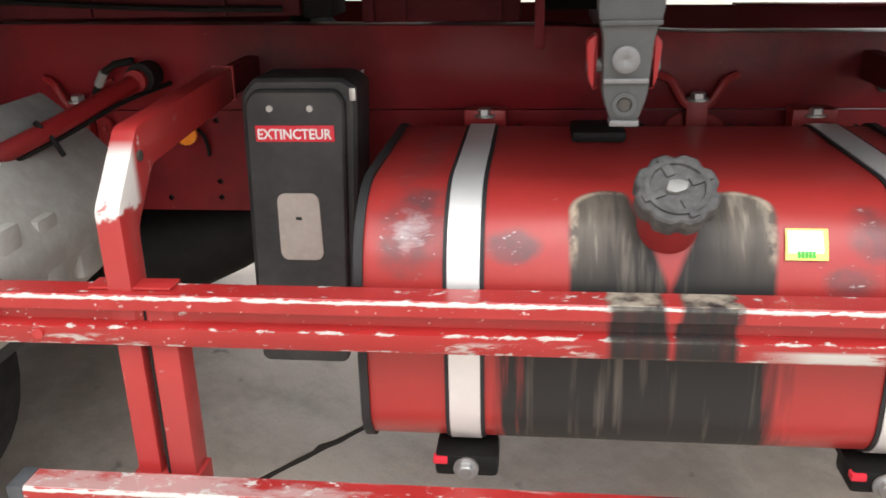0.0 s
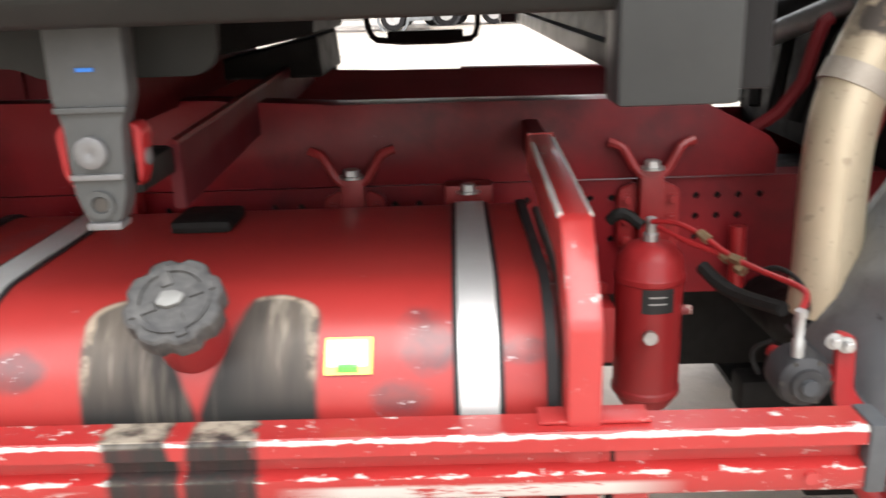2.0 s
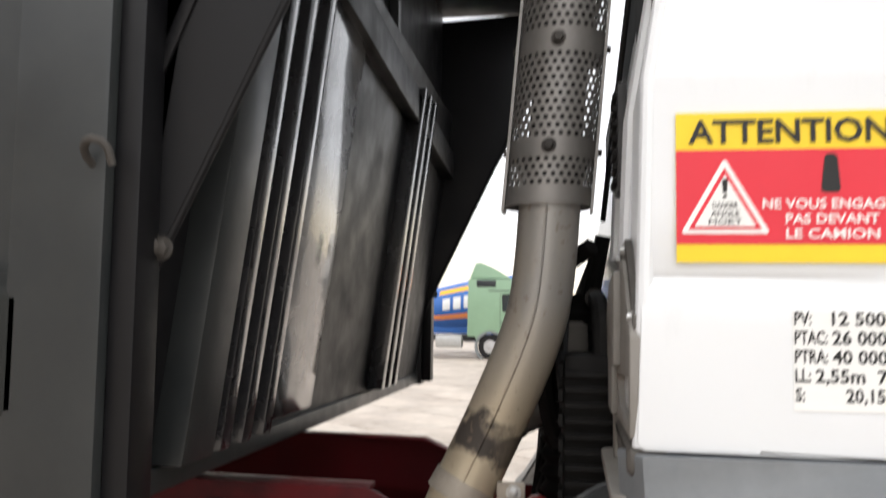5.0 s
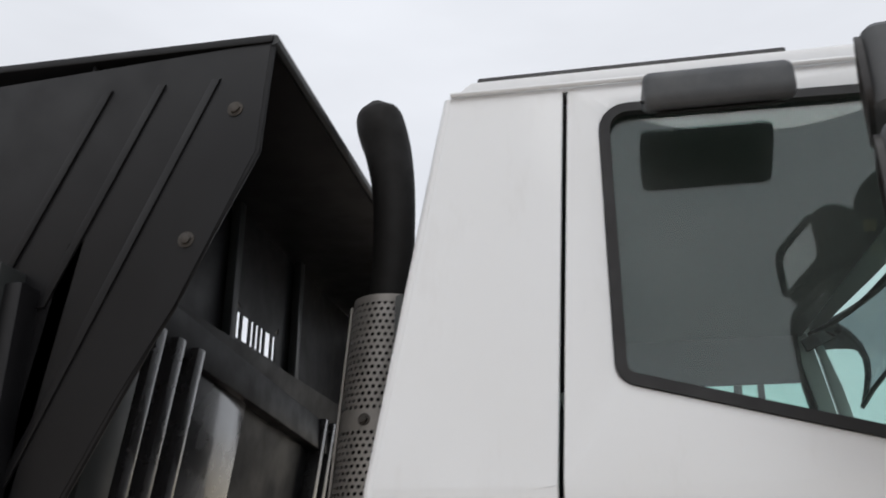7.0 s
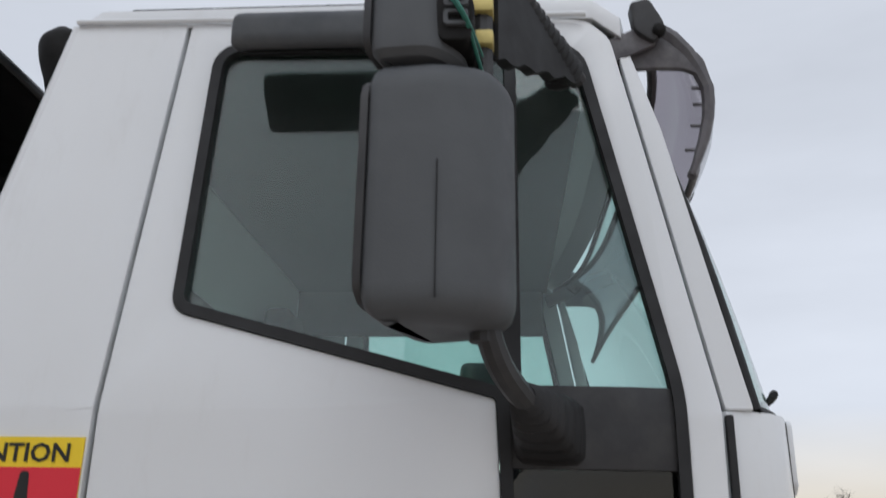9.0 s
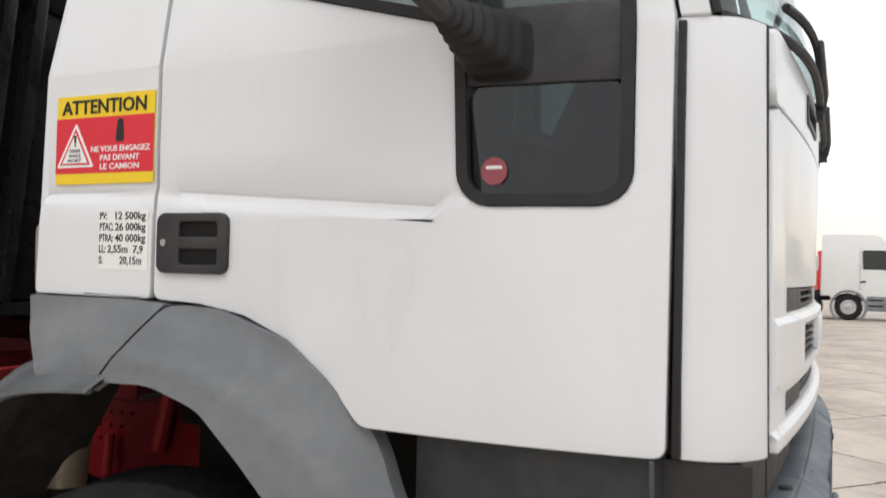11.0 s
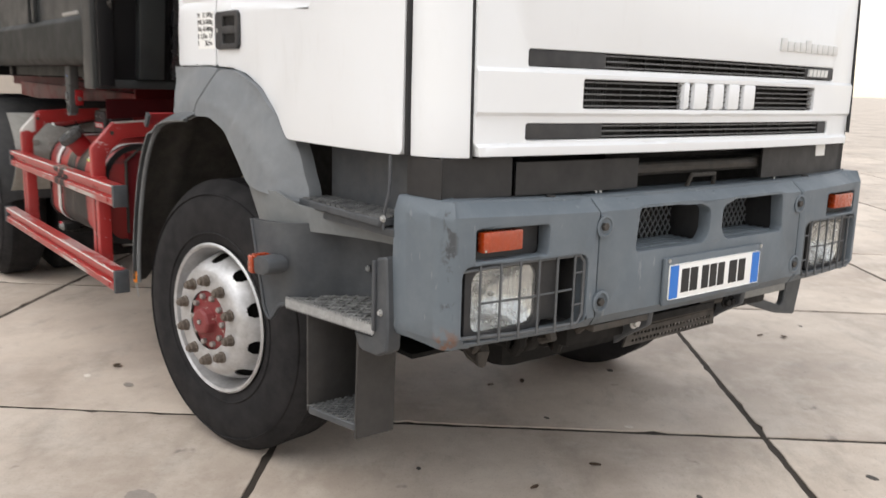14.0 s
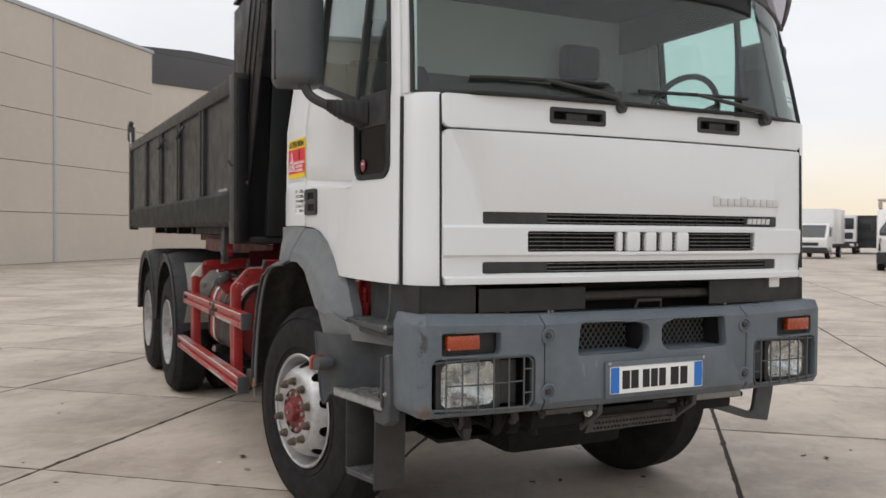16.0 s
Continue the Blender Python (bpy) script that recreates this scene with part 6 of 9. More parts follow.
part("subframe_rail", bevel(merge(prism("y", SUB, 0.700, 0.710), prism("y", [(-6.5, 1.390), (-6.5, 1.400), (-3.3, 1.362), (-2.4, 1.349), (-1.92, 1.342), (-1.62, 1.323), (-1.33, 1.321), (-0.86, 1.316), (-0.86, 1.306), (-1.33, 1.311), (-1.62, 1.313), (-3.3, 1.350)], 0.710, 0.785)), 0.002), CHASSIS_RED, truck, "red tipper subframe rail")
part("subframe_rail", prism("y", [(-6.5, 1.143), (-6.5, 1.40), (-3.3, 1.362), (-1.92, 1.330), (-1.60, 1.318), (-0.86, 1.307), (-0.69, 1.236), (-0.67, 1.190), (-0.80, 1.143)], 1.555, 1.565), DARK_RED, truck, "far red tipper subframe rail, colour darkened for shade")
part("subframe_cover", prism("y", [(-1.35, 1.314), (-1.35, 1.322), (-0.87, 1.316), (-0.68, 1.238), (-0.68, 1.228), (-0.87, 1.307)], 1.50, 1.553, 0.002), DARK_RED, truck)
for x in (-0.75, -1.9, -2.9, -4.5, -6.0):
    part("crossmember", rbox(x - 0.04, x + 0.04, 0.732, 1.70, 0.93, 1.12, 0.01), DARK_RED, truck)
part("hoist_cylinder", tube([(-2.9, 1.19, 0.95), (-2.6, 1.19, 1.30)], 0.11, 16), GUNK_SHADE, truck)
part("propeller_shaft", tube([(-0.4, 1.19, 0.75), (-3.5, 1.19, 0.62)], 0.06, 12), GUNK_SHADE, truck)
# Unseen tank, added to stop light from the far side.
part("far_tank", rbox(-2.2, -1.0, 1.75, 2.35, 0.62, 1.10, 0.12, 4), DARK_RED, truck, "unseen far-side tank added to block light")


def clamp(x):
    """A body rest: two horn-shaped arms on a bolted red bracket."""
    c = part("body_rest", rbox(x - 0.026, x + 0.026, 0.662, 0.700, 0.99, 1.168, 0.006), RED, truck, "red forked body rest bolted to the rail")
    for s in (-1, 1):
        part("horn", tube([(x + s * 0.008, 0.672, 1.150), (x + s * 0.032, 0.672, 1.162), (x + s * 0.052, 0.676, 1.197), (x + s * 0.064, 0.682, 1.217), (x + s * 0.092, 0.690, 1.226)], 0.0105, 8, smooth=1), RED, c)
        part("rest_flange", prism("y", rounded([(x + s * 0.026, 0.985), (x + s * 0.026, 1.138), (x + s * 0.068, 1.118), (x + s * 0.068, 0.985)], 0.012), 0.692, 0.711, 0.003), RED, c)
        for z in (1.005, 1.05, 1.096):
            part("rest_bolt", bolt("y", (x + s * 0.05, 0.692, z), 0.0095, 0.012, -1), RED, c)
    part("rest_nut", bolt("z", (x, 0.672, 1.168), 0.018, 0.02, 1), STEEL, c)


for x in (-0.947, -1.597, -3.15):
    clamp(x)

# side guard: posts, two worn rails
def post_paint():
    """Red paint, worn through on the sloping shoulder."""
    s = Surface("worn_red_post_paint", (0.35, 0.026, 0.025), 0.36)
    x, y, z = s.xyz()
    s.blend(s.noise(3, 6).ramp(0.45, 0.7) * 0.3, (0.2, 0.03, 0.03))
    s.blend(s.noise(9, 7).ramp(0.5, 0.8) * 0.3, (0.47, 0.055, 0.05))
    worn = (z + (s.noise(22, 6, rough=0.7) - 0.5) * 0.09).inside(1.125, 1.245, 0.004) * y.ramp(-0.03, -0.05) * (s.noise(16, 6, rough=0.7) + x.ramp(-1.9, -2.2) * 0.20).ramp(0.555, 0.60)
    chips = s.noise(38, 7, (1, 1, 0.7), 0.72).ramp(0.635, 0.655) * s.noise(5, 3).ramp(0.42, 0.6)
    s.blend(worn.max(chips), (0.58, 0.56, 0.53))
    s.roughen(worn.max(chips), 0.6)
    s.bump(worn.max(chips), -0.2, 0.001)
    s.b.inputs["Coat Weight"].default_value = 0.2
    return s.done()


POST_PAINT = post_paint()
BARE = plain("bare_metal", (0.55, 0.53, 0.5), 0.5, 0.3, var=0.3, s1=20)

def side_post(x, w):
    prof = [(0.49, 1.283), (0.49, 1.209), (0.03, 1.176), (-0.055, 1.085), (-0.06, 0.60), (-0.118, 0.60), (-0.120, 1.135), (-0.012, 1.255)]
    p = part("guard_post", prism("x", rounded(prof, [0, 0, 0.015, 0.015, 0, 0, 0.012, 0.012], 2), x - w, x + w, 0.006, 2), POST_PAINT, truck, "worn red angled guard post")
    part("post_stub", prism("x", [(0.70, 1.280), (0.70, 1.212), (0.485, 1.214), (0.485, 1.277)], x - w * 0.8, x + w * 0.8, 0.004), DARK_RED, p)
    part("stub_weld", plate("y", [(x - w - 0.002, 1.207), (x - w - 0.002, 1.285), (x + w + 0.002, 1.285), (x + w + 0.002, 1.207)], [[(x - w + 0.004, 1.213), (x - w + 0.004, 1.279), (x + w - 0.004, 1.279), (x + w - 0.004, 1.213)]], 0.484, 0.494), RED_WORN, p)
    part("post_plug", disc("x", (0, -0.02, 1.205), 0.010, x + w - 0.002, x + w + 0.004, 12), DARK_STEEL, p)
    part("foot_bolt", bolt("y", (x + 0.04, 0.694, 1.20), 0.012, 0.014, -1), DARK_STEEL, p)
    part("inner_channel", rbox(x + 0.04, x + 0.09, -0.118, -0.06, 0.60, 0.985, 0.004), RED_WORN, p)
    # Near-black strip as the shade in the slot.
    part("channel_slot", rbox(x + 0.036, x + 0.041, -0.1185, -0.08, 0.60, 0.985, 0), GUNK_SHADE, p)
    part("rail_seat", rbox(x - 0.06, x + 0.09, -0.115, -0.07, 0.991, 0.996, 0.002), RED_WORN, p)


side_post(-2.688, 0.0225)
side_post(-1.208, 0.023)
part("worn_edge", tube([(-1.187, -0.006, 1.252), (-1.187, 0.20, 1.264), (-1.187, 0.46, 1.278)], 0.004, 6), BARE, truck, "edge worn to bare metal")
part("worn_edge", tube([(-1.229, -0.006, 1.252), (-1.229, 0.20, 1.264), (-1.229, 0.42, 1.276)], 0.005, 6), BARE, truck, "edge worn to bare metal")


def stained_red(name, rise, fuel, rubbed):
    """Worn red paint, with the fuel run across one stretch of the upper rail; rise: the height above it of the upper rail."""
    s = Surface(name, (0.325, 0.019, 0.018), 0.34)
    x, y, z = s.xyz()
    z = z + rise
    s.blend(s.noise(2.3, 6).ramp(0.45, 0.7) * 0.2, (0.2, 0.03, 0.03))
    s.blend(s.noise(9, 7).ramp(0.5, 0.8) * 0.3, (0.50, 0.06, 0.055))
    scratch = s.noise(46, 7, (0.6, 1, 1.6), 0.72)
    edge = z.inside(0.9815, 0.988, 0.002).max(z.inside(0.894, 0.899, 0.002) * 0.45).max(z.inside(0.926, 0.931, 0.0015) * 0.5)
    top = z.ramp(0.988, 0.9895)
    chips = (scratch + edge * 0.27 + top * 0.06 + (s.noise(2.1, 3) - 0.5) * 0.16).ramp(0.66, 0.68)
    wear = z.inside(0.899, 0.916, 0.004) * s.noise(5, 6, (0.5, 1, 3), 0.75).ramp(0.56, 0.60) * 0.85
    patch = x.inside(-1.58, -1.12, 0.05) * z.inside(0.896, 0.916, 0.003) * s.noise(11, 6, (0.5, 1, 3), 0.75).ramp(0.40, 0.46)
    wear = wear.max(patch)
    s.blend(chips.max(wear), (0.47, 0.45, 0.42))
    if rubbed:
        s.blend((s.noise(4, 7, (0.4, 1, 2), 0.75) + top * 0.10).ramp(0.54, 0.60) * 0.55, (0.45, 0.40, 0.38))
    s.blend(s.noise(90, 5).ramp(0.68, 0.70) * 0.8, (0.62, 0.5, 0.47))
    gap = ((x + 1.755).abs() - (z - 0.93).max(0.0) * 0.18 - 0.003).ramp(-0.004, 0.006)
    run = (x + (s.noise(30, 4, (1, 1, 0.1)) - 0.5) * 0.05).inside(-1.858, -1.652, 0.006) * gap * fuel
    s.blend(run * (s.noise(60, 3, (1, 1, 0.1)).ramp(0.3, 0.6) * 0.1 + 0.9), (0.011, 0.010, 0.009))
    # Lit top edge of the rail, painted as a pale tone over the run.
    s.blend(run * (edge * 0.2).max(top * 0.8) * s.noise(30, 4).ramp(0.35, 0.6), (0.36, 0.31, 0.24))
    s.roughen(chips.max(run), 0.75)
    s.bump(chips, -0.25, 0.001)
    s.b.inputs["Coat Weight"].default_value = 0.08
    return s.done()


RAIL_PAINT = stained_red("worn_red_rail_paint", 0.0, 1.0, False)
LOW_RAIL_PAINT = stained_red("scraped_red_rail_paint", 0.362, 0.0, True)


def guard_rail(x0, x1, y, top, paint):
    b = y + 0.058
    prof = [(b, top), (y + 0.005, top), (y, top - 0.006), (y, top - 0.027), (y + 0.020, top - 0.035), (y + 0.020, top - 0.054), (y, top - 0.061), (y, top - 0.090), (y + 0.004, top - 0.096), (b, top - 0.096), (b, top - 0.091), (y + 0.010, top - 0.089), (y + 0.010, top - 0.064), (y + 0.030, top - 0.056), (y + 0.030, top - 0.033), (y + 0.010, top - 0.025), (y + 0.010, top - 0.008), (b, top - 0.006)]
    g = part("guard_rail", prism("x", prof, x0 + 0.03, x1 - 0.03), paint, truck, "worn red aluminium side guard rail")
    for a, b in ((x0, x0 + 0.03), (x1 - 0.028, x1)):
        part("rail_end_cap", rbox(a, b, y - 0.003, y + 0.061, top - 0.099, top + 0.002, 0.004), STEP_GREY, g)
    for x in (x0 + 0.12, x1 - 0.10):
        part("rail_rivet", disc("y", (x, y, top - 0.075), 0.010, -0.004, 0.0, 12), RED_WORN, g)


guard_rail(-2.96, -0.808, -0.137, 0.990, RAIL_PAINT)
guard_rail(-2.93, -0.66, -0.19, 0.628, LOW_RAIL_PAINT)
for x in (-2.68, -1.205):
    part("low_rail_bracket", rbox(x - 0.04, x + 0.09, -0.13, -0.06, 0.54, 0.62, 0.004), RED_WORN, truck)


# fuel tank
def tank_paint():
    s = Surface("red_tank_paint", (0.345, 0.029, 0.026), 0.40)
    x, y, z = s.xyz()
    s.blend(s.noise(3, 6).ramp(0.45, 0.75) * 0.3, (0.26, 0.02, 0.02))
    s.blend(s.noise(11, 7).ramp(0.55, 0.8) * 0.25, (0.47, 0.055, 0.05))
    s.blend(s.noise(2.2, 7, (1, 1, 0.6), 0.7).ramp(0.5, 0.7) * 0.35, (0.13, 0.022, 0.02))
    # rubbed patches beside the straps
    rub = None
    for cx, cz, rx, rz in ((-2.19, 1.065, 0.075, 0.075), (-2.02, 1.05, 0.05, 0.03), (-1.42, 1.07, 0.05, 0.04), (-1.275, 1.06, 0.05, 0.018), (-1.46, 1.0, 0.05, 0.03)):
        d = ((x - cx) * (1 / rx)).op("POWER", 2.0) + ((z - cz) * (1 / rz)).op("POWER", 2.0)
        m = (d + (s.noise(13, 6, rough=0.65) - 0.5) * 2.2).ramp(1.15, 0.35)
        rub = m if rub is None else rub.max(m)
    s.blend(rub * (s.noise(16, 5).ramp(0.3, 0.65) * 0.6 + 0.2), (0.062, 0.05, 0.055))
    s.blend(rub * s.noise(70, 5, (0.6, 1, 1.4), 0.75).ramp(0.62, 0.66) * 0.7, (0.55, 0.52, 0.52))
    d = ((x + 2.195) * (1 / 0.05)).op("POWER", 2.0) + ((z - 1.072) * (1 / 0.045)).op("POWER", 2.0)
    s.blend((d + (s.noise(30, 6, (0.6, 1, 1.3), 0.7) - 0.5) * 3.0).ramp(0.5, -0.5) * 0.55, (0.56, 0.53, 0.54))
    scr = s.noise(60, 6, (0.5, 1, 1.6), 0.7).ramp(0.68, 0.70) * s.noise(6, 3).ramp(0.5, 0.62)
    s.blend(scr, (0.6, 0.55, 0.52))
    # fuel and soot below the filler cap: two lobes that join into one broad run
    wob = (s.noise(7, 4, (1, 1, 0.5)) - 0.5) * 0.05
    xs = x + wob * 0.5 - (-1.748)
    h = z + y + 0.05
    dx = (xs.abs() - 0.104).abs()
    dz = (h - 1.165).max(0.0)
    lobes = (dx * dx + dz * dz).op("SQRT").ramp(0.073, 0.063)
    gap = (xs.abs() - (h - 0.985).max(0.0) * 0.29).ramp(-0.004, 0.008)
    lobes = lobes.max(xs.abs().ramp(0.176, 0.165) * h.ramp(1.165, 1.16)) * gap
    xlow = x + wob * 0.8 + (s.noise(26, 4, (1, 0.2, 0.06), 0.6) - 0.5) * 0.16
    broad = xlow.inside(-2.03, -1.545, 0.02) * z.ramp(0.90, 0.865)
    streak = s.noise(34, 4, (1, 0.2, 0.05), 0.6)
    run = lobes.max(broad)
    s.blend(run, (0.012, 0.011, 0.010))
    dry = xs.abs().ramp(0.04, 0.10) * h.ramp(0.98, 1.12)
    s.blend(run * dry * (streak.ramp(0.3, 0.65) * 0.55 + 0.35), (0.15, 0.125, 0.10))
    s.blend(run * streak.ramp(0.56, 0.68) * (dry * 0.6 + 0.25), (0.27, 0.235, 0.19))
    s.blend(run * s.noise(60, 3, (1, 0.15, 0.04)).ramp(0.6, 0.7) * 0.4, (0.012, 0.011, 0.010))
    ring = (dx * dx + dz * dz).op("SQRT").inside(0.060, 0.073, 0.005).max(xs.abs().inside(0.160, 0.174, 0.004) * h.ramp(1.02, 1.06)) * (xs.abs() - 0.07).ramp(0.0, 0.02) * run * h.ramp(1.02, 1.07) * s.noise(40, 4, (1, 1, 0.4)).ramp(0.38, 0.56)
    s.blend(ring * 0.75, (0.50, 0.40, 0.30))
    s.roughen(run, 0.75)
    s.roughen(rub, 0.28)
    s.bump(s.noise(90, 3), 0.06, 0.001)
    s.b.inputs["Coat Weight"].default_value = 0.14
    s.b.inputs["Coat Roughness"].default_value = 0.2
    return s.done()


TANK_PAINT = tank_paint()
tank_sec = rounded([(-0.05, 0.645), (-0.05, 1.135), (0.62, 1.135), (0.62, 0.645)], [0.09, 0.17, 0.09, 0.09], 9)
tank = part("fuel_tank", bevel(prism("x", tank_sec, -2.285, -1.243), 0.012, 2, 60), TANK_PAINT, truck, "red steel fuel tank with dark fuel stains")
for x in (-2.292, -1.250):
    part("tank_rim", plate("x", offset(tank_sec, 0.007), [offset(tank_sec, -0.02)], x, x + 0.016), SEAL, tank, "black rubber edge strip")


def strap(x):
    o = part("tank_strap", plate("x", offset(tank_sec, 0.006), [offset(tank_sec, 0.001)], x - 0.028, x + 0.028), STAINLESS, tank, "bright steel tank strap")
    part("strap_rubber", plate("x", offset(tank_sec, 0.0035), [offset(tank_sec, 0.0005)], x - 0.036, x + 0.036), SEAL, o)
    part("strap_hook", rbox(x - 0.05, x + 0.05, 0.60, 0.66, 1.11, 1.16, 0.006), RED, o)
    part("strap_bolt", bolt("z", (x, 0.60, 1.145), 0.016, 0.02, 1), STEEL, o)
    part("strap_shackle", rbox(x - 0.06, x + 0.06, -0.045, 0.04, 0.59, 0.635, 0.01), GUNK_SHADE, o)
    part("shackle_bolt", bolt("y", (x, -0.046, 0.61), 0.016, 0.02, -1), STEEL, o)
    part("shackle_tag", rbox(x - 0.062, x - 0.035, -0.05, -0.03, 0.618, 0.632, 0.003), RED_FILM, o)


strap(-2.100)
strap(-1.346)
part("tank_bracket", rbox(-2.13, -2.07, 0.0, 0.66, 0.57, 0.60, 0.006), GUNK_SHADE, truck)
part("tank_bracket", rbox(-1.376, -1.316, 0.0, 0.66, 0.57, 0.60, 0.006), GUNK_SHADE, truck)
part("drain_pipe", tube([(-2.26, 0.30, 0.52), (-2.13, 0.12, 0.60)], 0.010, 8), GUNK_SHADE, truck)
# filler neck and cap lean out of the tank's upper edge
TILT = Matrix.Translation((-1.755, -0.015, 1.10)) @ Matrix.Rotation(radians(40), 4, "X")
CAP = plain("grey_cap_plastic", (0.036, 0.036, 0.037), 0.6, var=0.5, s1=22, s2=120, bump=0.3, dust=((0.17, 0.165, 0.155), 0.45))
neck = part("filler_neck", lathe("z", (0, 0, 0), [(0.052, -0.03), (0.052, 0.06), (0.047, 0.062)], 28), RED, tank, "red filler neck", TILT)
cap_pts = []
for k in range(64):
    a = 2 * math.pi * k / 64
    r = 0.068 - 0.008 * max(0.0, math.cos(8 * a)) ** 2
    cap_pts.append((r * math.cos(a), r * math.sin(a)))
cap = part("filler_cap", bevel(prism("z", cap_pts, 0.05, 0.092), 0.009, 3, 50), CAP, tank, "grey fluted plastic filler cap", TILT)
part("cap_ring", lathe("z", (0, 0, 0), [(0.05, 0.09), (0.052, 0.097), (0.044, 0.097), (0.042, 0.09)], 28), CAP, cap)
part("cap_lock", bevel(prism("z", rounded([(-0.020, -0.010), (-0.004, -0.015), (0.014, -0.008), (0.018, 0.006), (0.004, 0.012), (-0.014, 0.010)], 0.004), 0.09, 0.100), 0.003), ZINC_BAR, cap)
for k in range(4):
    o = rbox(0.022, 0.060, -0.008, 0.008, 0.088, 0.0965, 0.003)
    bmesh.ops.rotate(o, matrix=Matrix.Rotation(0.4 + math.pi * k / 2, 3, "Z"), verts=o.verts)
    part("cap_ridge", o, CAP, cap)
for o in cap.children:
    o.matrix_basis = Matrix.Identity(4)


def tank_face(x, z0, d):
    """A point d above the tank's upper front curve, where z0 runs along it."""
    cz, cy, r = 0.965, 0.12, 0.17
    s = max(-0.2, min(0.99, (z0 - cz) / r))
    a = math.asin(max(0.0, s))
    if z0 <= cz:
        return Vector((x, -0.05 - d, z0))
    return Vector((x, cy - (r + d) * math.cos(a), cz + (r + d) * math.sin(a)))


lime = part("lime_sticker", sheet(4, 5, lambda u, v: tank_face(-1.566 + 0.068 * u + 0.002 * v, 1.035 + 0.044 * v, 0.0045)), LIME_FILM, tank, "lime yellow sticker with a pale centre")
part("sticker_centre", sheet(4, 5, lambda u, v: tank_face(-1.561 + 0.056 * u, 1.045 + 0.031 * v, 0.0055)), WHITE_INK, lime)
for k in range(5):
    part("green_bar", sheet(1, 3, lambda u, v, k=k: tank_face(-1.547 + 0.006 * k + 0.005 * u, 1.038 + 0.010 * v, 0.0058)), GREEN_INK, lime)

# extinguisher box
ex = part("extinguisher_box", bevel(prism("y", rounded([(-2.612, 0.655), (-2.595, 1.25), (-2.565, 1.283), (-2.375, 1.283), (-2.345, 1.262), (-2.375, 0.655)], 0.012), 0.32, 0.47), 0.02, 3), BLACK_TRIM, truck, "black plastic fire extinguisher box")
part("box_lid", bevel(prism("y", rounded([(-2.598, 0.64), (-2.580, 1.235), (-2.562, 1.262), (-2.385, 1.262), (-2.368, 1.238), (-2.393, 0.64)], 0.02), 0.295, 0.325), 0.012, 3), BLACK_TRIM, ex)
tag = part("name_strip", rbox(-2.559, -2.392, 0.2915, 0.2945, 1.156, 1.190, 0.0008), RED_FILM, ex, "red strip with white lettering")
lettering("name_word", "EXTINCTEUR", 0.03, WHITE_INK, tag, pose(-2.554, 0.2908, 1.162, 90), "white word", 0.157, 0.0004, bold=0.0006)
win = part("box_window", bevel(prism("y", rounded([(-2.528, 0.893), (-2.526, 1.044), (-2.435, 1.044), (-2.433, 0.893)], 0.018), 0.290, 0.296), 0.001), plain("dirty_cream_plastic", (0.42, 0.37, 0.33), 0.6, var=0.35, s1=14, dust=((0.3, 0.24, 0.2), 0.3)), ex, "dirty cream inspection window")
part("window_mark", rbox(-2.488, -2.475, 0.2893, 0.2903, 0.985, 0.992, 0), BLACK_INK, win)
for x in (-2.525, -2.44):
    part("lid_screw", disc("y", (x, 0, 1.225), 0.007, 0.2905, 0.296, 12), STEEL, ex)
part("lid_latch", rbox(-2.362, -2.348, 0.318, 0.335, 1.235, 1.262, 0.003), STEEL, ex)
ref = part("orange_disc", disc("y", (-2.868, 0, 1.088), 0.028, 0.655, 0.665, 24), ORANGE, truck, "round orange side reflector")
part("reflector_stalk", tube([(-2.868, 0.665, 1.10), (-2.855, 0.675, 1.112), (-2.832, 0.69, 1.075), (-2.829, 0.70, 1.035), (-2.835, 0.712, 1.02)], 0.005, 6, smooth=1), GUNK_SHADE, ref)

DULL_BRASS = plain("dull_brass", (0.30, 0.22, 0.13), 0.45, 0.7, var=0.4, s1=30)
# air cylinder and valves in front of the tank
AX, AY = -0.990, 0.478
air = part("air_cylinder", lathe("z", (AX, AY, 0), [(0.02, 0.712), (0.05, 0.715), (0.062, 0.735), (0.064, 0.742), (0.070, 0.746), (0.070, 0.756), (0.067, 0.760), (0.067, 0.985), (0.070, 0.989), (0.070, 0.999), (0.067, 1.003), (0.064, 1.035), (0.045, 1.058), (0.018, 1.066)], 36), RED, truck, "red compressed air cylinder with black label")
part("cylinder_label", sheet(6, 1, lambda u, v: Vector((AX + 0.0685 * math.sin(-0.40 + 0.95 * u), AY - 0.0685 * math.cos(-0.40 + 0.95 * u), 0.935 + 0.050 * v))), BLACK_INK, air)
for k in range(2):
    part("label_line", sheet(4, 1, lambda u, v, k=k: Vector((AX + 0.0692 * math.sin(-0.2 + 0.5 * u), AY - 0.0692 * math.cos(-0.2 + 0.5 * u), 0.954 + 0.014 * k + 0.003 * v))), STEEL, air)
part("cylinder_plug", disc("y", (AX - 0.010, AY - 0.066, 0.888), 0.014, -0.012, 0.0, 14), STEEL, air)
part("cylinder_plug", disc("x", (AX + 0.067, AY - 0.02, 0.925), 0.010, -0.01, 0.014, 12), HUB_RED, air)
part("cylinder_nipple", lathe("z", (AX, AY, 0), [(0.016, 1.062), (0.016, 1.080), (0.011, 1.083), (0.011, 1.112), (0.008, 1.114)], 10), STEEL, air)
part("cylinder_bracket", rbox(-1.110, -1.062, 0.44, 0.52, 0.82, 0.94, 0.006), RED, air)
part("cylinder_bracket", rbox(-1.118, -1.106, 0.44, 0.70, 0.80, 1.06, 0.004), DARK_RED, air)
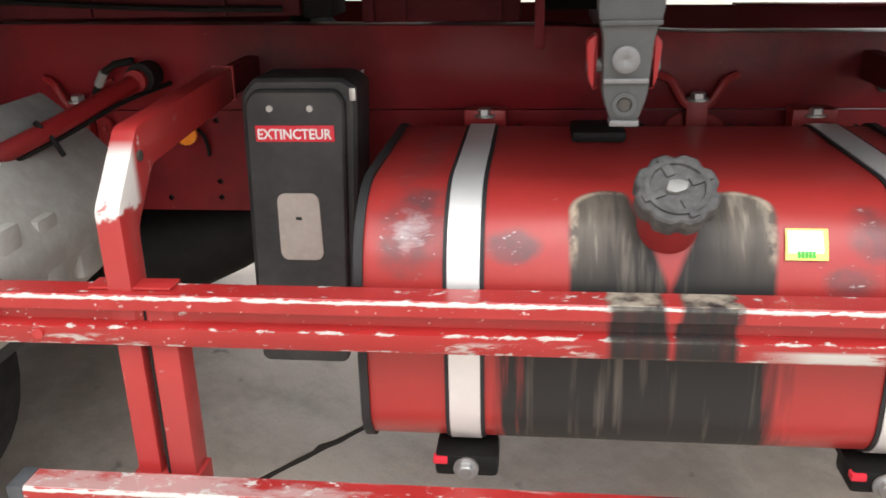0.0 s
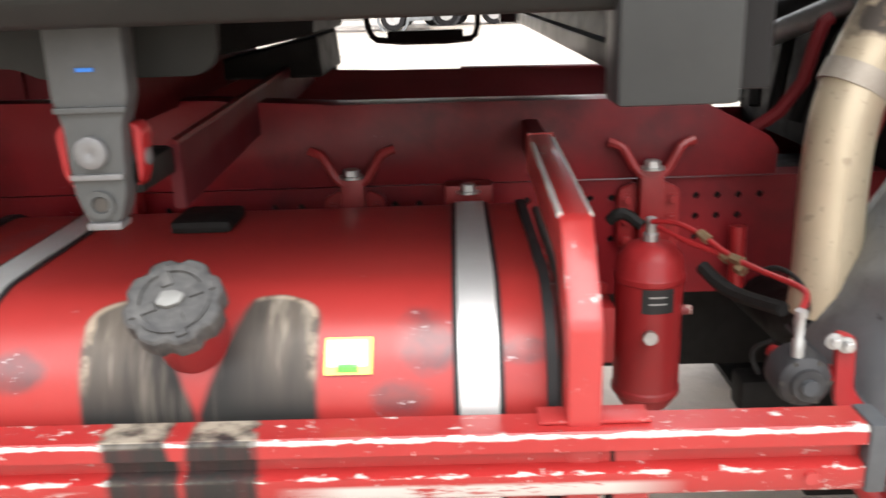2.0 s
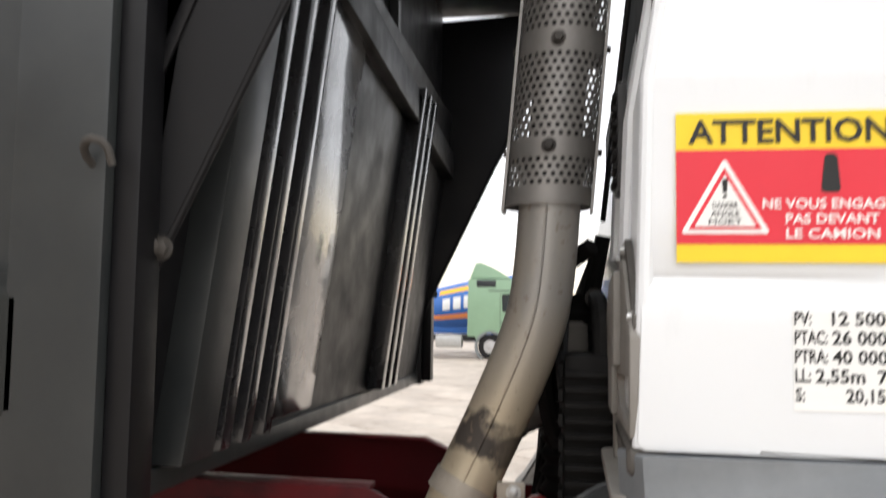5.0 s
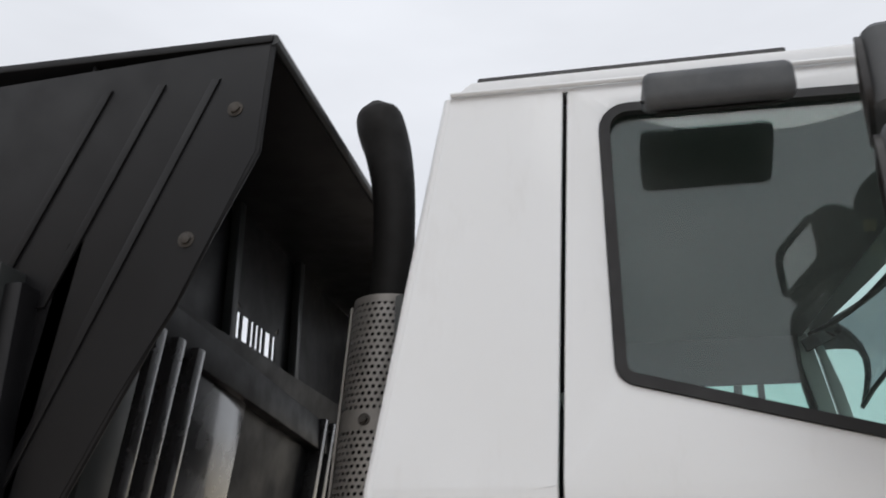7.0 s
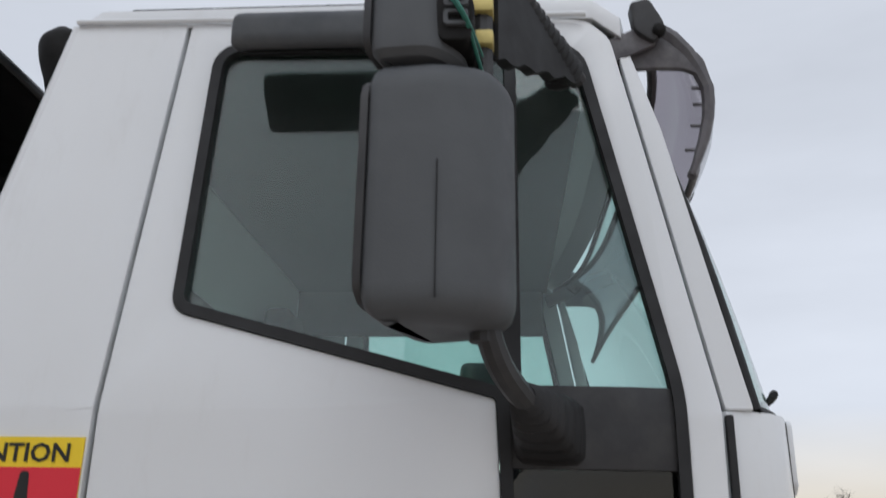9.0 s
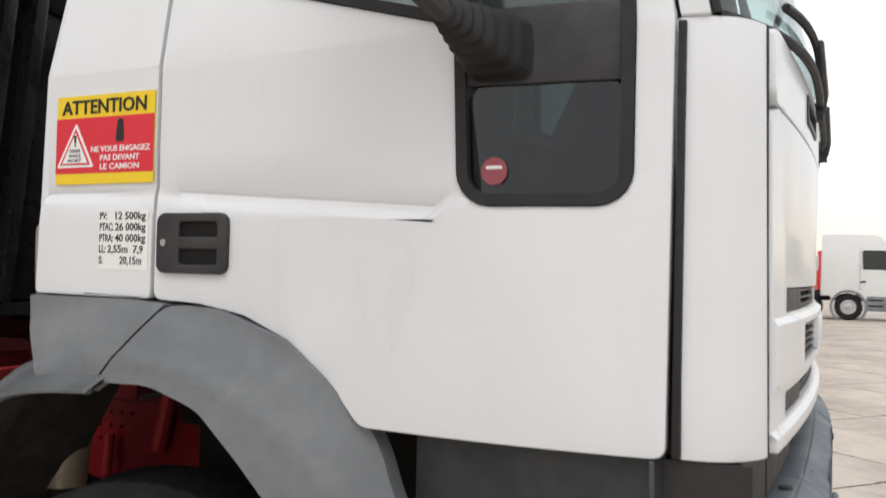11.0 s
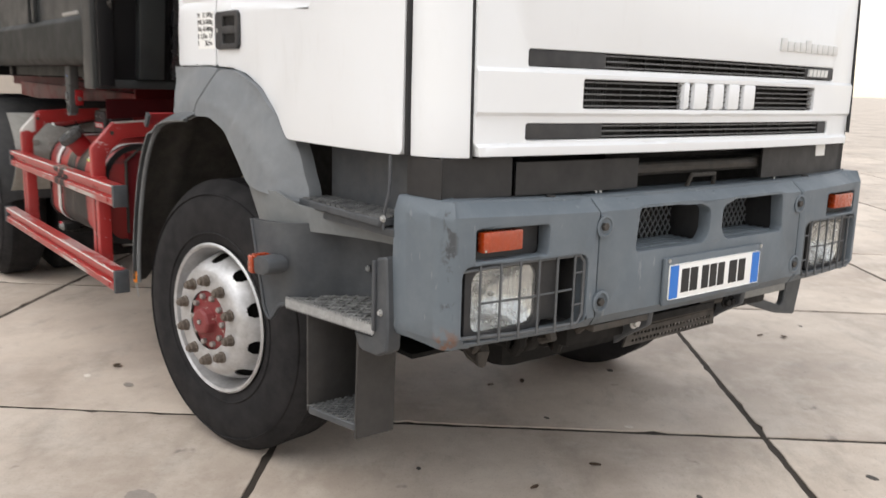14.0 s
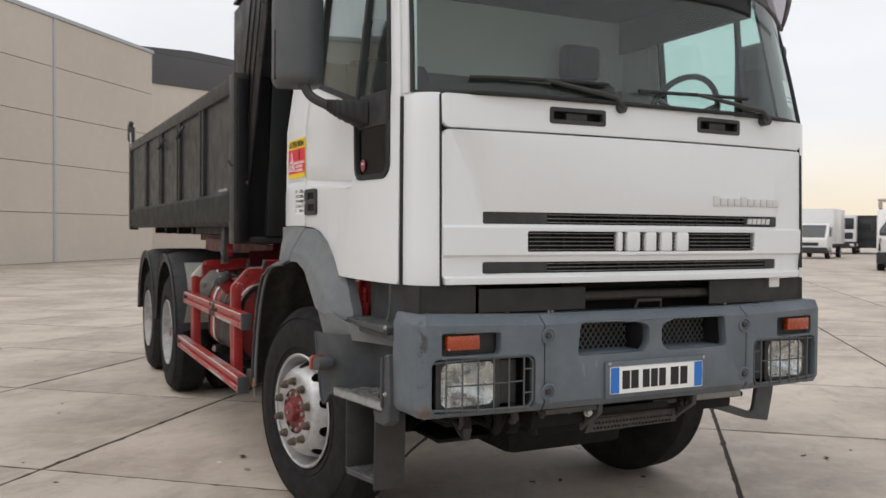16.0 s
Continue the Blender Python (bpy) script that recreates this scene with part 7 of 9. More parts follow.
for k, (pts, r, m) in enumerate((
        ([(-0.992, 0.470, 1.107), (-0.953, 0.440, 1.113), (-0.917, 0.400, 1.101), (-0.878, 0.330, 1.074), (-0.839, 0.250, 1.068), (-0.816, 0.180, 1.072), (-0.815, 0.140, 1.071), (-0.837, 0.110, 1.056)], 0.0055, RED),
        ([(-0.981, 0.460, 1.098), (-0.933, 0.400, 1.081), (-0.887, 0.350, 1.073), (-0.865, 0.300, 1.056)], 0.0055, RED),
        ([(-1.066, 0.51, 1.100), (-1.055, 0.50, 1.116), (-1.035, 0.50, 1.116), (-1.008, 0.48, 1.095)], 0.012, GUNK_SHADE),
        ([(-0.915, 0.380, 1.041), (-0.895, 0.34, 1.022), (-0.875, 0.300, 1.013), (-0.829, 0.200, 1.023)], 0.0135, GUNK_SHADE),
        ([(-0.846, 0.280, 1.063), (-0.825, 0.250, 1.083), (-0.804, 0.200, 1.074), (-0.807, 0.150, 1.048), (-0.826, 0.120, 1.040)], 0.0045, GUNK_SHADE),
        ([(-0.837, 0.110, 1.058), (-0.846, 0.10, 1.042), (-0.842, 0.095, 1.02), (-0.843, 0.095, 1.0)], 0.007, STEEL),
        ([(-0.857, 0.16, 0.984), (-0.878, 0.18, 0.967), (-0.884, 0.18, 0.946), (-0.873, 0.17, 0.92)], 0.004, GUNK_SHADE))):
    h = part("air_hose", tube(pts, r, 8, smooth=2), m, truck, "thin air hose" if k else "red painted air pipe")
    if k < 2:
        for t in (2, 3):
            part("hose_fitting", tube([Vector(pts[t]), Vector(pts[t]).lerp(Vector(pts[t + 1 if t + 1 < len(pts) else t - 1]), 0.3)], r * 1.8, 6), DULL_BRASS, h)
VX, VZ = -0.831, 0.945
valve = part("brake_valve", lathe("y", (VX, 0.10, VZ), [(0.026, 0.05), (0.044, 0.042), (0.046, 0.0), (0.041, -0.016), (0.027, -0.024), (0.026, -0.032), (0.001, -0.034)], 28), BLACK_TRIM, truck, "round black air valve")
part("valve_boss", disc("y", (VX, 0, VZ), 0.013, 0.060, 0.068, 16), STEP_GREY, valve)
for k in range(6):
    part("valve_screw", disc("y", (VX + 0.037 * math.cos(k * 1.047), 0, VZ + 0.037 * math.sin(k * 1.047)), 0.004, 0.080, 0.086, 8), DARK_STEEL, valve)
part("valve_spout", lathe("z", (VX - 0.012, 0.095, 0), [(0.010, 0.985), (0.010, 1.012), (0.0075, 1.016), (0.0075, 1.05), (0.010, 1.052), (0.010, 1.062)], 10), STEEL, valve)
part("valve_bracket", bevel(prism("y", rounded([(-0.786, 1.028), (-0.754, 1.017), (-0.751, 0.927), (-0.702, 0.863), (-0.657, 0.808), (-0.642, 0.797), (-0.643, 0.708), (-0.706, 0.711), (-0.698, 0.755), (-0.749, 0.833), (-0.779, 0.907)], 0.010, 2), 0.09, 0.105), 0.003), RED, truck, "bent red bracket")
part("bracket_tube", tube([(-0.80, 0.14, 0.775), (-0.747, 0.10, 0.773), (-0.71, 0.09, 0.76)], 0.013, 12), RED, truck)
part("bracket_tube", tube([(-0.745, 0.13, 0.80), (-0.705, 0.09, 0.745), (-0.665, 0.05, 0.70)], 0.024, 14, smooth=1), RED, truck)
part("bracket_ear", bevel(prism("y", rounded([(-0.69, 0.70), (-0.69, 0.79), (-0.665, 0.815), (-0.640, 0.79), (-0.640, 0.69)], 0.012), 0.05, 0.062), 0.003), RED, truck)
part("bracket_tube", tube([(-0.80, 0.30, 0.90), (-0.79, 0.16, 0.93), (-0.775, 0.10, 0.95)], 0.014, 10, smooth=1), RED, truck)
for x, z in ((-0.792, 1.013), (-0.772, 1.006), (-0.660, 0.782)):
    part("bracket_bolt", bolt("y", (x, 0.088, z), 0.009, 0.016, -1), STEEL, truck)
part("red_strut", tube([(-0.754, 0.67, 1.035), (-0.753, 0.66, 0.90)], 0.018, 12), RED, truck)
part("guard_plate", rbox(-1.235, -1.225, 0.05, 0.60, 0.66, 1.10, 0.004), DARK_RED, truck)
part("frame_gusset", bevel(prism("y", rounded([(-1.215, 0.90), (-1.215, 0.60), (-1.16, 0.59), (-1.09, 0.66), (-1.05, 0.80), (-1.03, 0.90)], 0.012), 0.698, 0.711), 0.003), RED, truck, "red gusset plate under the frame")
for x, z in ((-1.185, 0.86), (-1.185, 0.79), (-1.12, 0.86)):
    part("gusset_bolt", bolt("y", (x, 0.698, z), 0.012, 0.014, -1), RED, truck)
part("plate_edge", tube([(-1.215, 0.05, 0.70), (-1.215, 0.05, 1.06), (-1.215, 0.12, 1.12), (-1.215, 0.50, 1.13)], 0.008, 6), DARK_STEEL, truck)
for k in range(6):
    part("frame_bolt", bolt("y", (-1.17 + 0.045 * (k % 3), 0.712, 0.965 - 0.05 * (k // 3)), 0.012, 0.014, -1), RED, truck)


# exhaust
def pipe_paint():
    s = Surface("heat_tinted_exhaust_steel", (0.50, 0.42, 0.30), 0.42, 0.35)
    x, y, z = s.xyz()
    s.blend(s.noise(7, 6).ramp(0.4, 0.7) * 0.4, (0.30, 0.25, 0.18))
    s.blend(z.ramp(1.5, 1.75), (0.36, 0.345, 0.32))
    soot = (z + (s.noise(16, 6) - 0.5) * 0.16 + x * 0.3 + 0.17).inside(1.435, 1.515, 0.010)
    s.blend(soot * s.noise(12, 5).ramp(0.25, 0.5) * 0.93, (0.035, 0.03, 0.03))
    s.blend(s.noise(9, 5, (1, 1, 0.25)).ramp(0.5, 0.75) * 0.45, (0.55, 0.46, 0.33))
    s.blend(s.noise(50, 6).ramp(0.62, 0.66) * 0.5, (0.22, 0.17, 0.12))
    s.bump(s.noise(40, 4), 0.12, 0.001)
    s.roughen(soot, 0.7)
    return s.done()


PIPE = pipe_paint()
BAND_STEEL = plain("weathered_band_steel", (0.36, 0.32, 0.27), 0.5, 0.4, var=0.4, s1=12)
EX = [(-0.668, 0.42, 0.93), (-0.666, 0.42, 1.0), (-0.656, 0.45, 1.2), (-0.638, 0.47, 1.31), (-0.594, 0.50, 1.41), (-0.540, 0.50, 1.525), (-0.472, 0.50, 1.69), (-0.455, 0.50, 1.80), (-0.445, 0.50, 1.95)]
exhaust = part("exhaust_pipe", tube(EX, 0.062, 28, smooth=2), PIPE, truck, "bent heat-stained steel exhaust pipe")
part("exhaust_joint", tube([(-0.668, 0.42, 0.90), (-0.668, 0.42, 0.945)], 0.056, 24), GUNK_SHADE, exhaust)
part("weld_seam", tube([Vector(p) + Vector((-0.004, -0.0615, 0)) for p in EX], 0.0035, 6, smooth=2), PIPE, exhaust)
band = part("exhaust_band", tube([(-0.624, 0.484, 1.345), (-0.605, 0.49, 1.38)], 0.068, 28), BAND_STEEL, exhaust, "steel exhaust clamp")
part("band_lug", rbox(-0.545, -0.49, 0.46, 0.475, 1.352, 1.388, 0.003), BAND_STEEL, band)
part("band_bolt", bolt("y", (-0.512, 0.46, 1.369), 0.010, 0.012, -1), STEEL, band)
part("muffler_pipe", tube([(-0.668, 0.44, 0.92), (-0.67, 0.55, 0.86), (-0.67, 0.9, 0.84)], 0.055, 16), GUNK_SHADE, truck)


def perforated(cx, cy, r, z0, z1, cols, rows):
    """A cylinder of sheet with staggered round holes."""
    bm = bmesh.new()
    dz = (z1 - z0) / rows
    da = 2 * math.pi / cols

    def at(a, z):
        return bm.verts.new((cx + r * math.cos(a), cy + r * math.sin(a), z))

    for j in range(rows):
        for i in range(cols):
            a0 = (i + 0.5 * (j % 2)) * da
            zc, ac = z0 + (j + 0.5) * dz, a0 + da / 2
            outer, inner = [], []
            for k in range(8):
                t = math.pi / 4 * k
                c, s = math.cos(t), math.sin(t)
                m = max(abs(c), abs(s))
                outer.append(at(ac + da / 2 * c / m, zc + dz / 2 * s / m))
                inner.append(at(ac + da * 0.31 * c, zc + dz * 0.31 * s))
            for k in range(8):
                bm.faces.new((outer[k], outer[(k + 1) % 8], inner[(k + 1) % 8], inner[k]))
    bmesh.ops.remove_doubles(bm, verts=bm.verts, dist=1e-5)
    return bm


GUARD = plain("guard_sheet_metal", (0.30, 0.285, 0.27), 0.45, 0.6, var=0.3, s1=8, bump=0.1)
SX, SY = -0.445, 0.52
guard = part("heat_shield", perforated(SX, SY, 0.088, 2.06, 2.235, 34, 11), GUARD, truck, "perforated steel exhaust heat shield")
for a, b in ((1.965, 2.025), (2.28, 2.56)):
    part("shield_mesh", perforated(SX, SY, 0.088, a, b, 34, 4 if b < 2.1 else 17), GUARD, guard)
for a, b in ((1.93, 1.965), (2.025, 2.06), (2.235, 2.28), (2.555, 2.575)):
    part("shield_band", lathe("z", (SX, SY, 0), [(0.0885, a), (0.0885, b), (0.0865, b), (0.0865, a)], 40, True), GUARD, guard)
for z in (2.043, 2.257):
    part("shield_bolt", bolt("y", (SX - 0.005, SY - 0.088, z), 0.010, 0.014, -1), DARK_STEEL, guard)
    for s in (-1, 1):
        part("shield_bolt", bolt("x", (SX + s * 0.088, SY, z), 0.008, 0.012, s), DARK_STEEL, guard)
part("shield_flange", merge(rbox(SX - 0.092, SX - 0.086, SY - 0.03, SY + 0.03, 1.92, 2.56, 0), rbox(SX + 0.086, SX + 0.092, SY - 0.03, SY + 0.03, 1.92, 2.56, 0)), GUARD, guard)
for o in (guard, *guard.children):
    for v in o.data.vertices:
        v.co.x += (v.co.z - 2.0) * 0.085
stack = part("exhaust_tailpipe", tube([(-0.45, 0.52, 1.9), (-0.388, 0.53, 2.65), (-0.386, 0.53, 2.88), (-0.405, 0.53, 3.02), (-0.428, 0.52, 3.10), (-0.440, 0.51, 3.16), (-0.442, 0.50, 3.185)], 0.057, 24, radii=[0.055, 0.055, 0.058, 0.066, 0.072, 0.062, 0.012], smooth=2), GUNK_SHADE, truck, "black curved exhaust stack")

# air intake and hoses behind the cab
INTAKE_DARK = plain("stained_intake_plastic", (0.085, 0.077, 0.068), 0.6, var=0.4, s1=7)
INTAKE = plain("beige_intake_plastic", (0.235, 0.222, 0.205), 0.6, var=0.3, s1=5, dust=((0.2, 0.18, 0.15), 0.4))
INTAKE_LINE = [(0.0, 1.540), (0.446, 1.532), (0.455, 1.60), (0.470, 1.667), (0.510, 1.715), (0.450, 1.757), (0.40, 1.787), (0.20, 1.806), (0.165, 1.798), (-0.003, 1.688), (-0.003, 1.63)]
POCKET = [(0.015, 1.563), (0.265, 1.563), (0.310, 1.598), (0.295, 1.612), (0.015, 1.622)]
intake = part("air_intake", bevel(plate("x", rounded(INTAKE_LINE, 0.010, 2), [rounded(POCKET, 0.012, 2)], -0.322, -0.262), 0.006, 2, 50), INTAKE, truck, "dusty grey air intake box")
part("intake_back", plate("x", offset(INTAKE_LINE, -0.012), [], -0.262, -0.25), INTAKE, intake)
# Dark pocket back: brown stain, with the recess's shade in the colour.
part("pocket_back", rbox(-0.275, -0.264, 0.005, 0.32, 1.555, 1.63, 0.002), LINING, intake)
part("intake_shoulder", bevel(prism("x", rounded([(0.222, 1.628), (0.454, 1.628), (0.466, 1.668), (0.497, 1.712), (0.44, 1.752), (0.395, 1.775), (0.222, 1.788)], 0.008, 2), -0.334, -0.318), 0.007, 2, 50), INTAKE, intake)
part("intake_foot", bevel(prism("x", rounded([(0.318, 1.540), (0.446, 1.540), (0.454, 1.634), (0.318, 1.634)], 0.006, 2), -0.333, -0.318), 0.006, 2, 50), INTAKE, intake)
part("intake_rim", prism("x", [(0.004, 1.690), (0.160, 1.800), (0.34, 1.792), (0.395, 1.787), (0.37, 1.818), (0.345, 1.828), (0.19, 1.836), (0.150, 1.820), (0.004, 1.712)], -0.316, -0.265), INTAKE_DARK, intake)
for y, z in ((0.028, 1.710), (0.204, 1.819), (0.325, 1.812)):
    part("rim_bolt", bolt("x", (-0.316, y, z), 0.006, 0.008, -1), STEEL, intake)
part("intake_duct", bevel(prism("x", rounded([(0.0, 1.532), (0.344, 1.532), (0.325, 1.508), (0.27, 1.487), (0.20, 1.478), (0.0, 1.490)], 0.012, 3), -0.325, -0.27), 0.012, 3, 50), INTAKE_DARK, intake)
part("intake_pipe", bevel(prism("z", rounded([(-0.325, 0.36), (-0.325, 0.43), (-0.28, 0.43), (-0.28, 0.36)], 0.012, 3), 1.455, 1.535), 0.002), INTAKE, intake)
part("intake_flange", bevel(prism("z", rounded([(-0.345, 0.03), (-0.345, 0.50), (-0.26, 0.50), (-0.26, 0.03)], 0.03, 4), 1.440, 1.458), 0.003), INTAKE, intake)
louvre = part("wall_louvre", rbox(-0.318, -0.300, 0.375, 0.495, 1.945, 2.15, 0.006), BLACK_TRIM, truck, "black louvre in the cab's back wall")
for k in range(7):
    part("louvre_slat", rbox(-0.326, -0.316, 0.385, 0.485, 1.958 + 0.027 * k, 1.970 + 0.027 * k, 0.002), GUNK_SHADE, louvre)
for y in (0.56, 0.64, 0.30, 0.22):
    part("wall_bead", tube([(-0.310, y, 1.83), (-0.301, y, 2.05), (-0.243, y, 2.40)], 0.011, 8), WHITE, truck)
part("arched_hose", tube([(-0.36, 0.80, 1.62), (-0.355, 0.79, 1.70), (-0.35, 0.73, 1.752), (-0.345, 0.64, 1.745), (-0.34, 0.58, 1.70), (-0.34, 0.57, 1.63)], 0.020, 10, smooth=2), GUNK_SHADE, truck)
part("hose_clip", tube([(-0.352, 0.70, 1.752), (-0.351, 0.69, 1.752)], 0.022, 10), DARK_STEEL, truck)
part("pale_canister", lathe("z", (-0.40, 0.72, 0), [(0.02, 1.70), (0.034, 1.69), (0.036, 1.60), (0.03, 1.585)], 16), INTAKE, truck)
part("radiator_shroud", bevel(rbox(-0.42, -0.31, 0.54, 0.70, 1.30, 1.635, 0), 0.02, 2), GUNK_SHADE, truck)
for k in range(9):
    part("shroud_fin", rbox(-0.415, -0.315, 0.522, 0.542, 1.34 + 0.031 * k, 1.352 + 0.031 * k, 0.002), GUNK_SHADE, truck)
# Made-up dark box that closes a bright gap behind the cab.
part("engine_side_cover", rbox(-0.30, -0.20, 0.12, 0.62, 1.32, 1.44, 0.02), GUNK_SHADE, truck)
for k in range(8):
    part("shroud_rib", rbox(-0.428, -0.418, 0.52, 0.64, 1.34 + 0.05 * k, 1.365 + 0.05 * k, 0.003), GUNK_SHADE, truck)
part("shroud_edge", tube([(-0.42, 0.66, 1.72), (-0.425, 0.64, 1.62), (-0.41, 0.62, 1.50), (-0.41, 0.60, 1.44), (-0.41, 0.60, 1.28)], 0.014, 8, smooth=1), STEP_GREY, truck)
part("rear_engine_cover", rbox(-0.42, -0.30, 0.62, 1.75, 1.10, 1.52, 0.03), GUNK_SHADE, truck)
part("hose_loop", tube([(-0.36, 0.62, 1.86), (-0.45, 0.7, 1.80), (-0.47, 0.72, 1.55), (-0.42, 0.75, 1.38)], 0.02, 8, smooth=2), GUNK_SHADE, truck)
part("intake_bellows", tube([(-0.40, 0.78, 1.30 + 0.02 * k) for k in range(24)], 0.07, 18, radii=[0.075 if k % 2 else 0.06 for k in range(24)]), GUNK_SHADE, truck)
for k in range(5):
    part("cab_hose", tube([(-0.33, 0.8 + 0.2 * k, 1.9), (-0.40 - 0.02 * k, 0.85 + 0.2 * k, 1.5), (-0.5, 0.9 + 0.15 * k, 1.2)], 0.018, 8, smooth=2), GUNK_SHADE, truck)
part("cooling_pipe", tube([(-0.35, 1.0, 1.55), (-0.55, 1.25, 1.42), (-0.75, 1.6, 1.22)], 0.05, 14), GUNK_SHADE, truck)
part("coolant_pipe", tube([(-0.42, 0.95, 1.50), (-0.62, 1.2, 1.37), (-0.80, 1.5, 1.20)], 0.03, 12), STEEL, truck)
part("red_hoop", tube([(-0.76, 0.75, 1.20), (-0.63, 0.72, 1.30), (-0.60, 0.70, 1.46), (-0.58, 0.70, 1.47)], 0.015, 8, smooth=1), DARK_RED, truck)
part("grab_column", tube([(-0.335, 0.66, 1.92), (-0.318, 0.52, 2.10), (-0.29, 0.47, 2.35)], 0.006, 8), GUNK_SHADE, truck)

# rear mudguards
def rear_guard(x, y0, y1):
    f = lambda u, v: Vector((x + 0.66 * math.cos(math.pi * (0.02 + 0.96 * u)), y0 + (y1 - y0) * v, 0.60 + 0.70 * math.sin(math.pi * (0.02 + 0.96 * u)) - 0.03 * abs(2 * v - 1) ** 6))
    g = part("rear_mudguard", sheet(28, 6, f, (0, 0, -0.012)), BLACK_TRIM, truck, "dark grey rear mudguard")
    part("guard_edge", tube([f(k / 28, 0) for k in range(29)], 0.012, 6), BLACK_TRIM, g)
    part("guard_skirt", sheet(28, 1, lambda u, v: f(u, 0) + (Vector((x, y0, 0.60)) - f(u, 0)) * (0.10 * v), (0, 0.008, 0)), BLACK_TRIM, g)


for x in (-3.88, -5.28):
    rear_guard(x, -0.16, 0.55)
    rear_guard(x, 2 * YC - 0.55, 2 * YC + 0.13)
PALE = plain("dusty_grey_guard", (0.36, 0.355, 0.33), 0.7, var=0.35, s1=6, bump=0.2, dust=((0.22, 0.2, 0.17), 0.5))
front_flap = part("guard_flap", sheet(16, 8, lambda u, v: Vector((-3.10 + 0.16 * math.sin(u * 2.6) - 0.28 * max(0, 0.5 - u) ** 2 - 0.30 * max(0.0, u - 0.55), 0.52 - 0.62 * v, 0.70 + 0.52 * u)), (-0.008, 0, 0)), PALE, truck, "dusty pale grey mudguard panel with clips")
for k in range(4):
    part("flap_boss", bevel(rbox(-2.985, -2.955, -0.03 + 0.13 * k, 0.045 + 0.13 * k, 0.86, 1.06 - 0.02 * k, 0), 0.012, 2), PALE, front_flap)
pipe = part("guard_tube", tube([(-3.14, 0.06, 1.115), (-3.07, 0.20, 1.150), (-3.03, 0.30, 1.173), (-2.997, 0.42, 1.195), (-2.955, 0.58, 1.228)], 0.0215, 14, smooth=1), RED, truck, "red tubular mudguard carrier")
part("tube_sleeve", tube([(-3.16, 0.02, 1.105), (-3.09, 0.165, 1.141)], 0.027, 14), RED, pipe)
part("tube_tie", tube([(-3.088, 0.168, 1.142), (-3.080, 0.182, 1.145)], 0.030, 14), WHITE_INK, pipe)
part("tube_flange", disc("y", (-2.942, 0, 1.240), 0.036, 0.60, 0.66, 20), GUNK_SHADE, pipe)
part("tube_ring", disc("y", (-2.948, 0, 1.234), 0.028, 0.582, 0.60, 20), RED, pipe)
part("tube_wire", tube([(-3.20, 0.03, 1.08), (-3.08, 0.16, 1.118), (-3.00, 0.36, 1.160), (-2.95, 0.50, 1.20), (-2.90, 0.68, 1.215)], 0.006, 6, smooth=2), GUNK_SHADE, pipe)
part("wire_tie", tube([(-3.034, 0.28, 1.20), (-3.010, 0.30, 1.155), (-3.0, 0.31, 1.12)], 0.006, 6, smooth=1), GUNK_SHADE, pipe)
part("zinc_fitting", tube([(-3.085, 0.665, 1.212), (-3.062, 0.66, 1.246)], 0.012, 10), STEEL, pipe)
part("fitting_hose", tube([(-3.10, 0.67, 1.19), (-3.085, 0.665, 1.212), (-3.05, 0.665, 1.262), (-2.99, 0.68, 1.272)], 0.009, 8, smooth=1), GUNK_SHADE, pipe)
part("axle_housing", tube([(-3.2, 0.95, 0.62), (-2.9, 1.0, 0.72), (-2.65, 1.0, 0.80)], 0.12, 16, radii=[0.16, 0.13, 0.07]), GUNK_SHADE, truck)

# ---- the dump truck: tipper body ----
BY0, BY1 = -0.14, 2 * YC + 0.14
REAR = -7.05
tip = part("body_floor", rbox(REAR, -1.13, BY0 + 0.06, BY1 - 0.06, 1.58, 1.64, 0.006), BLACK_GLOSS, truck)


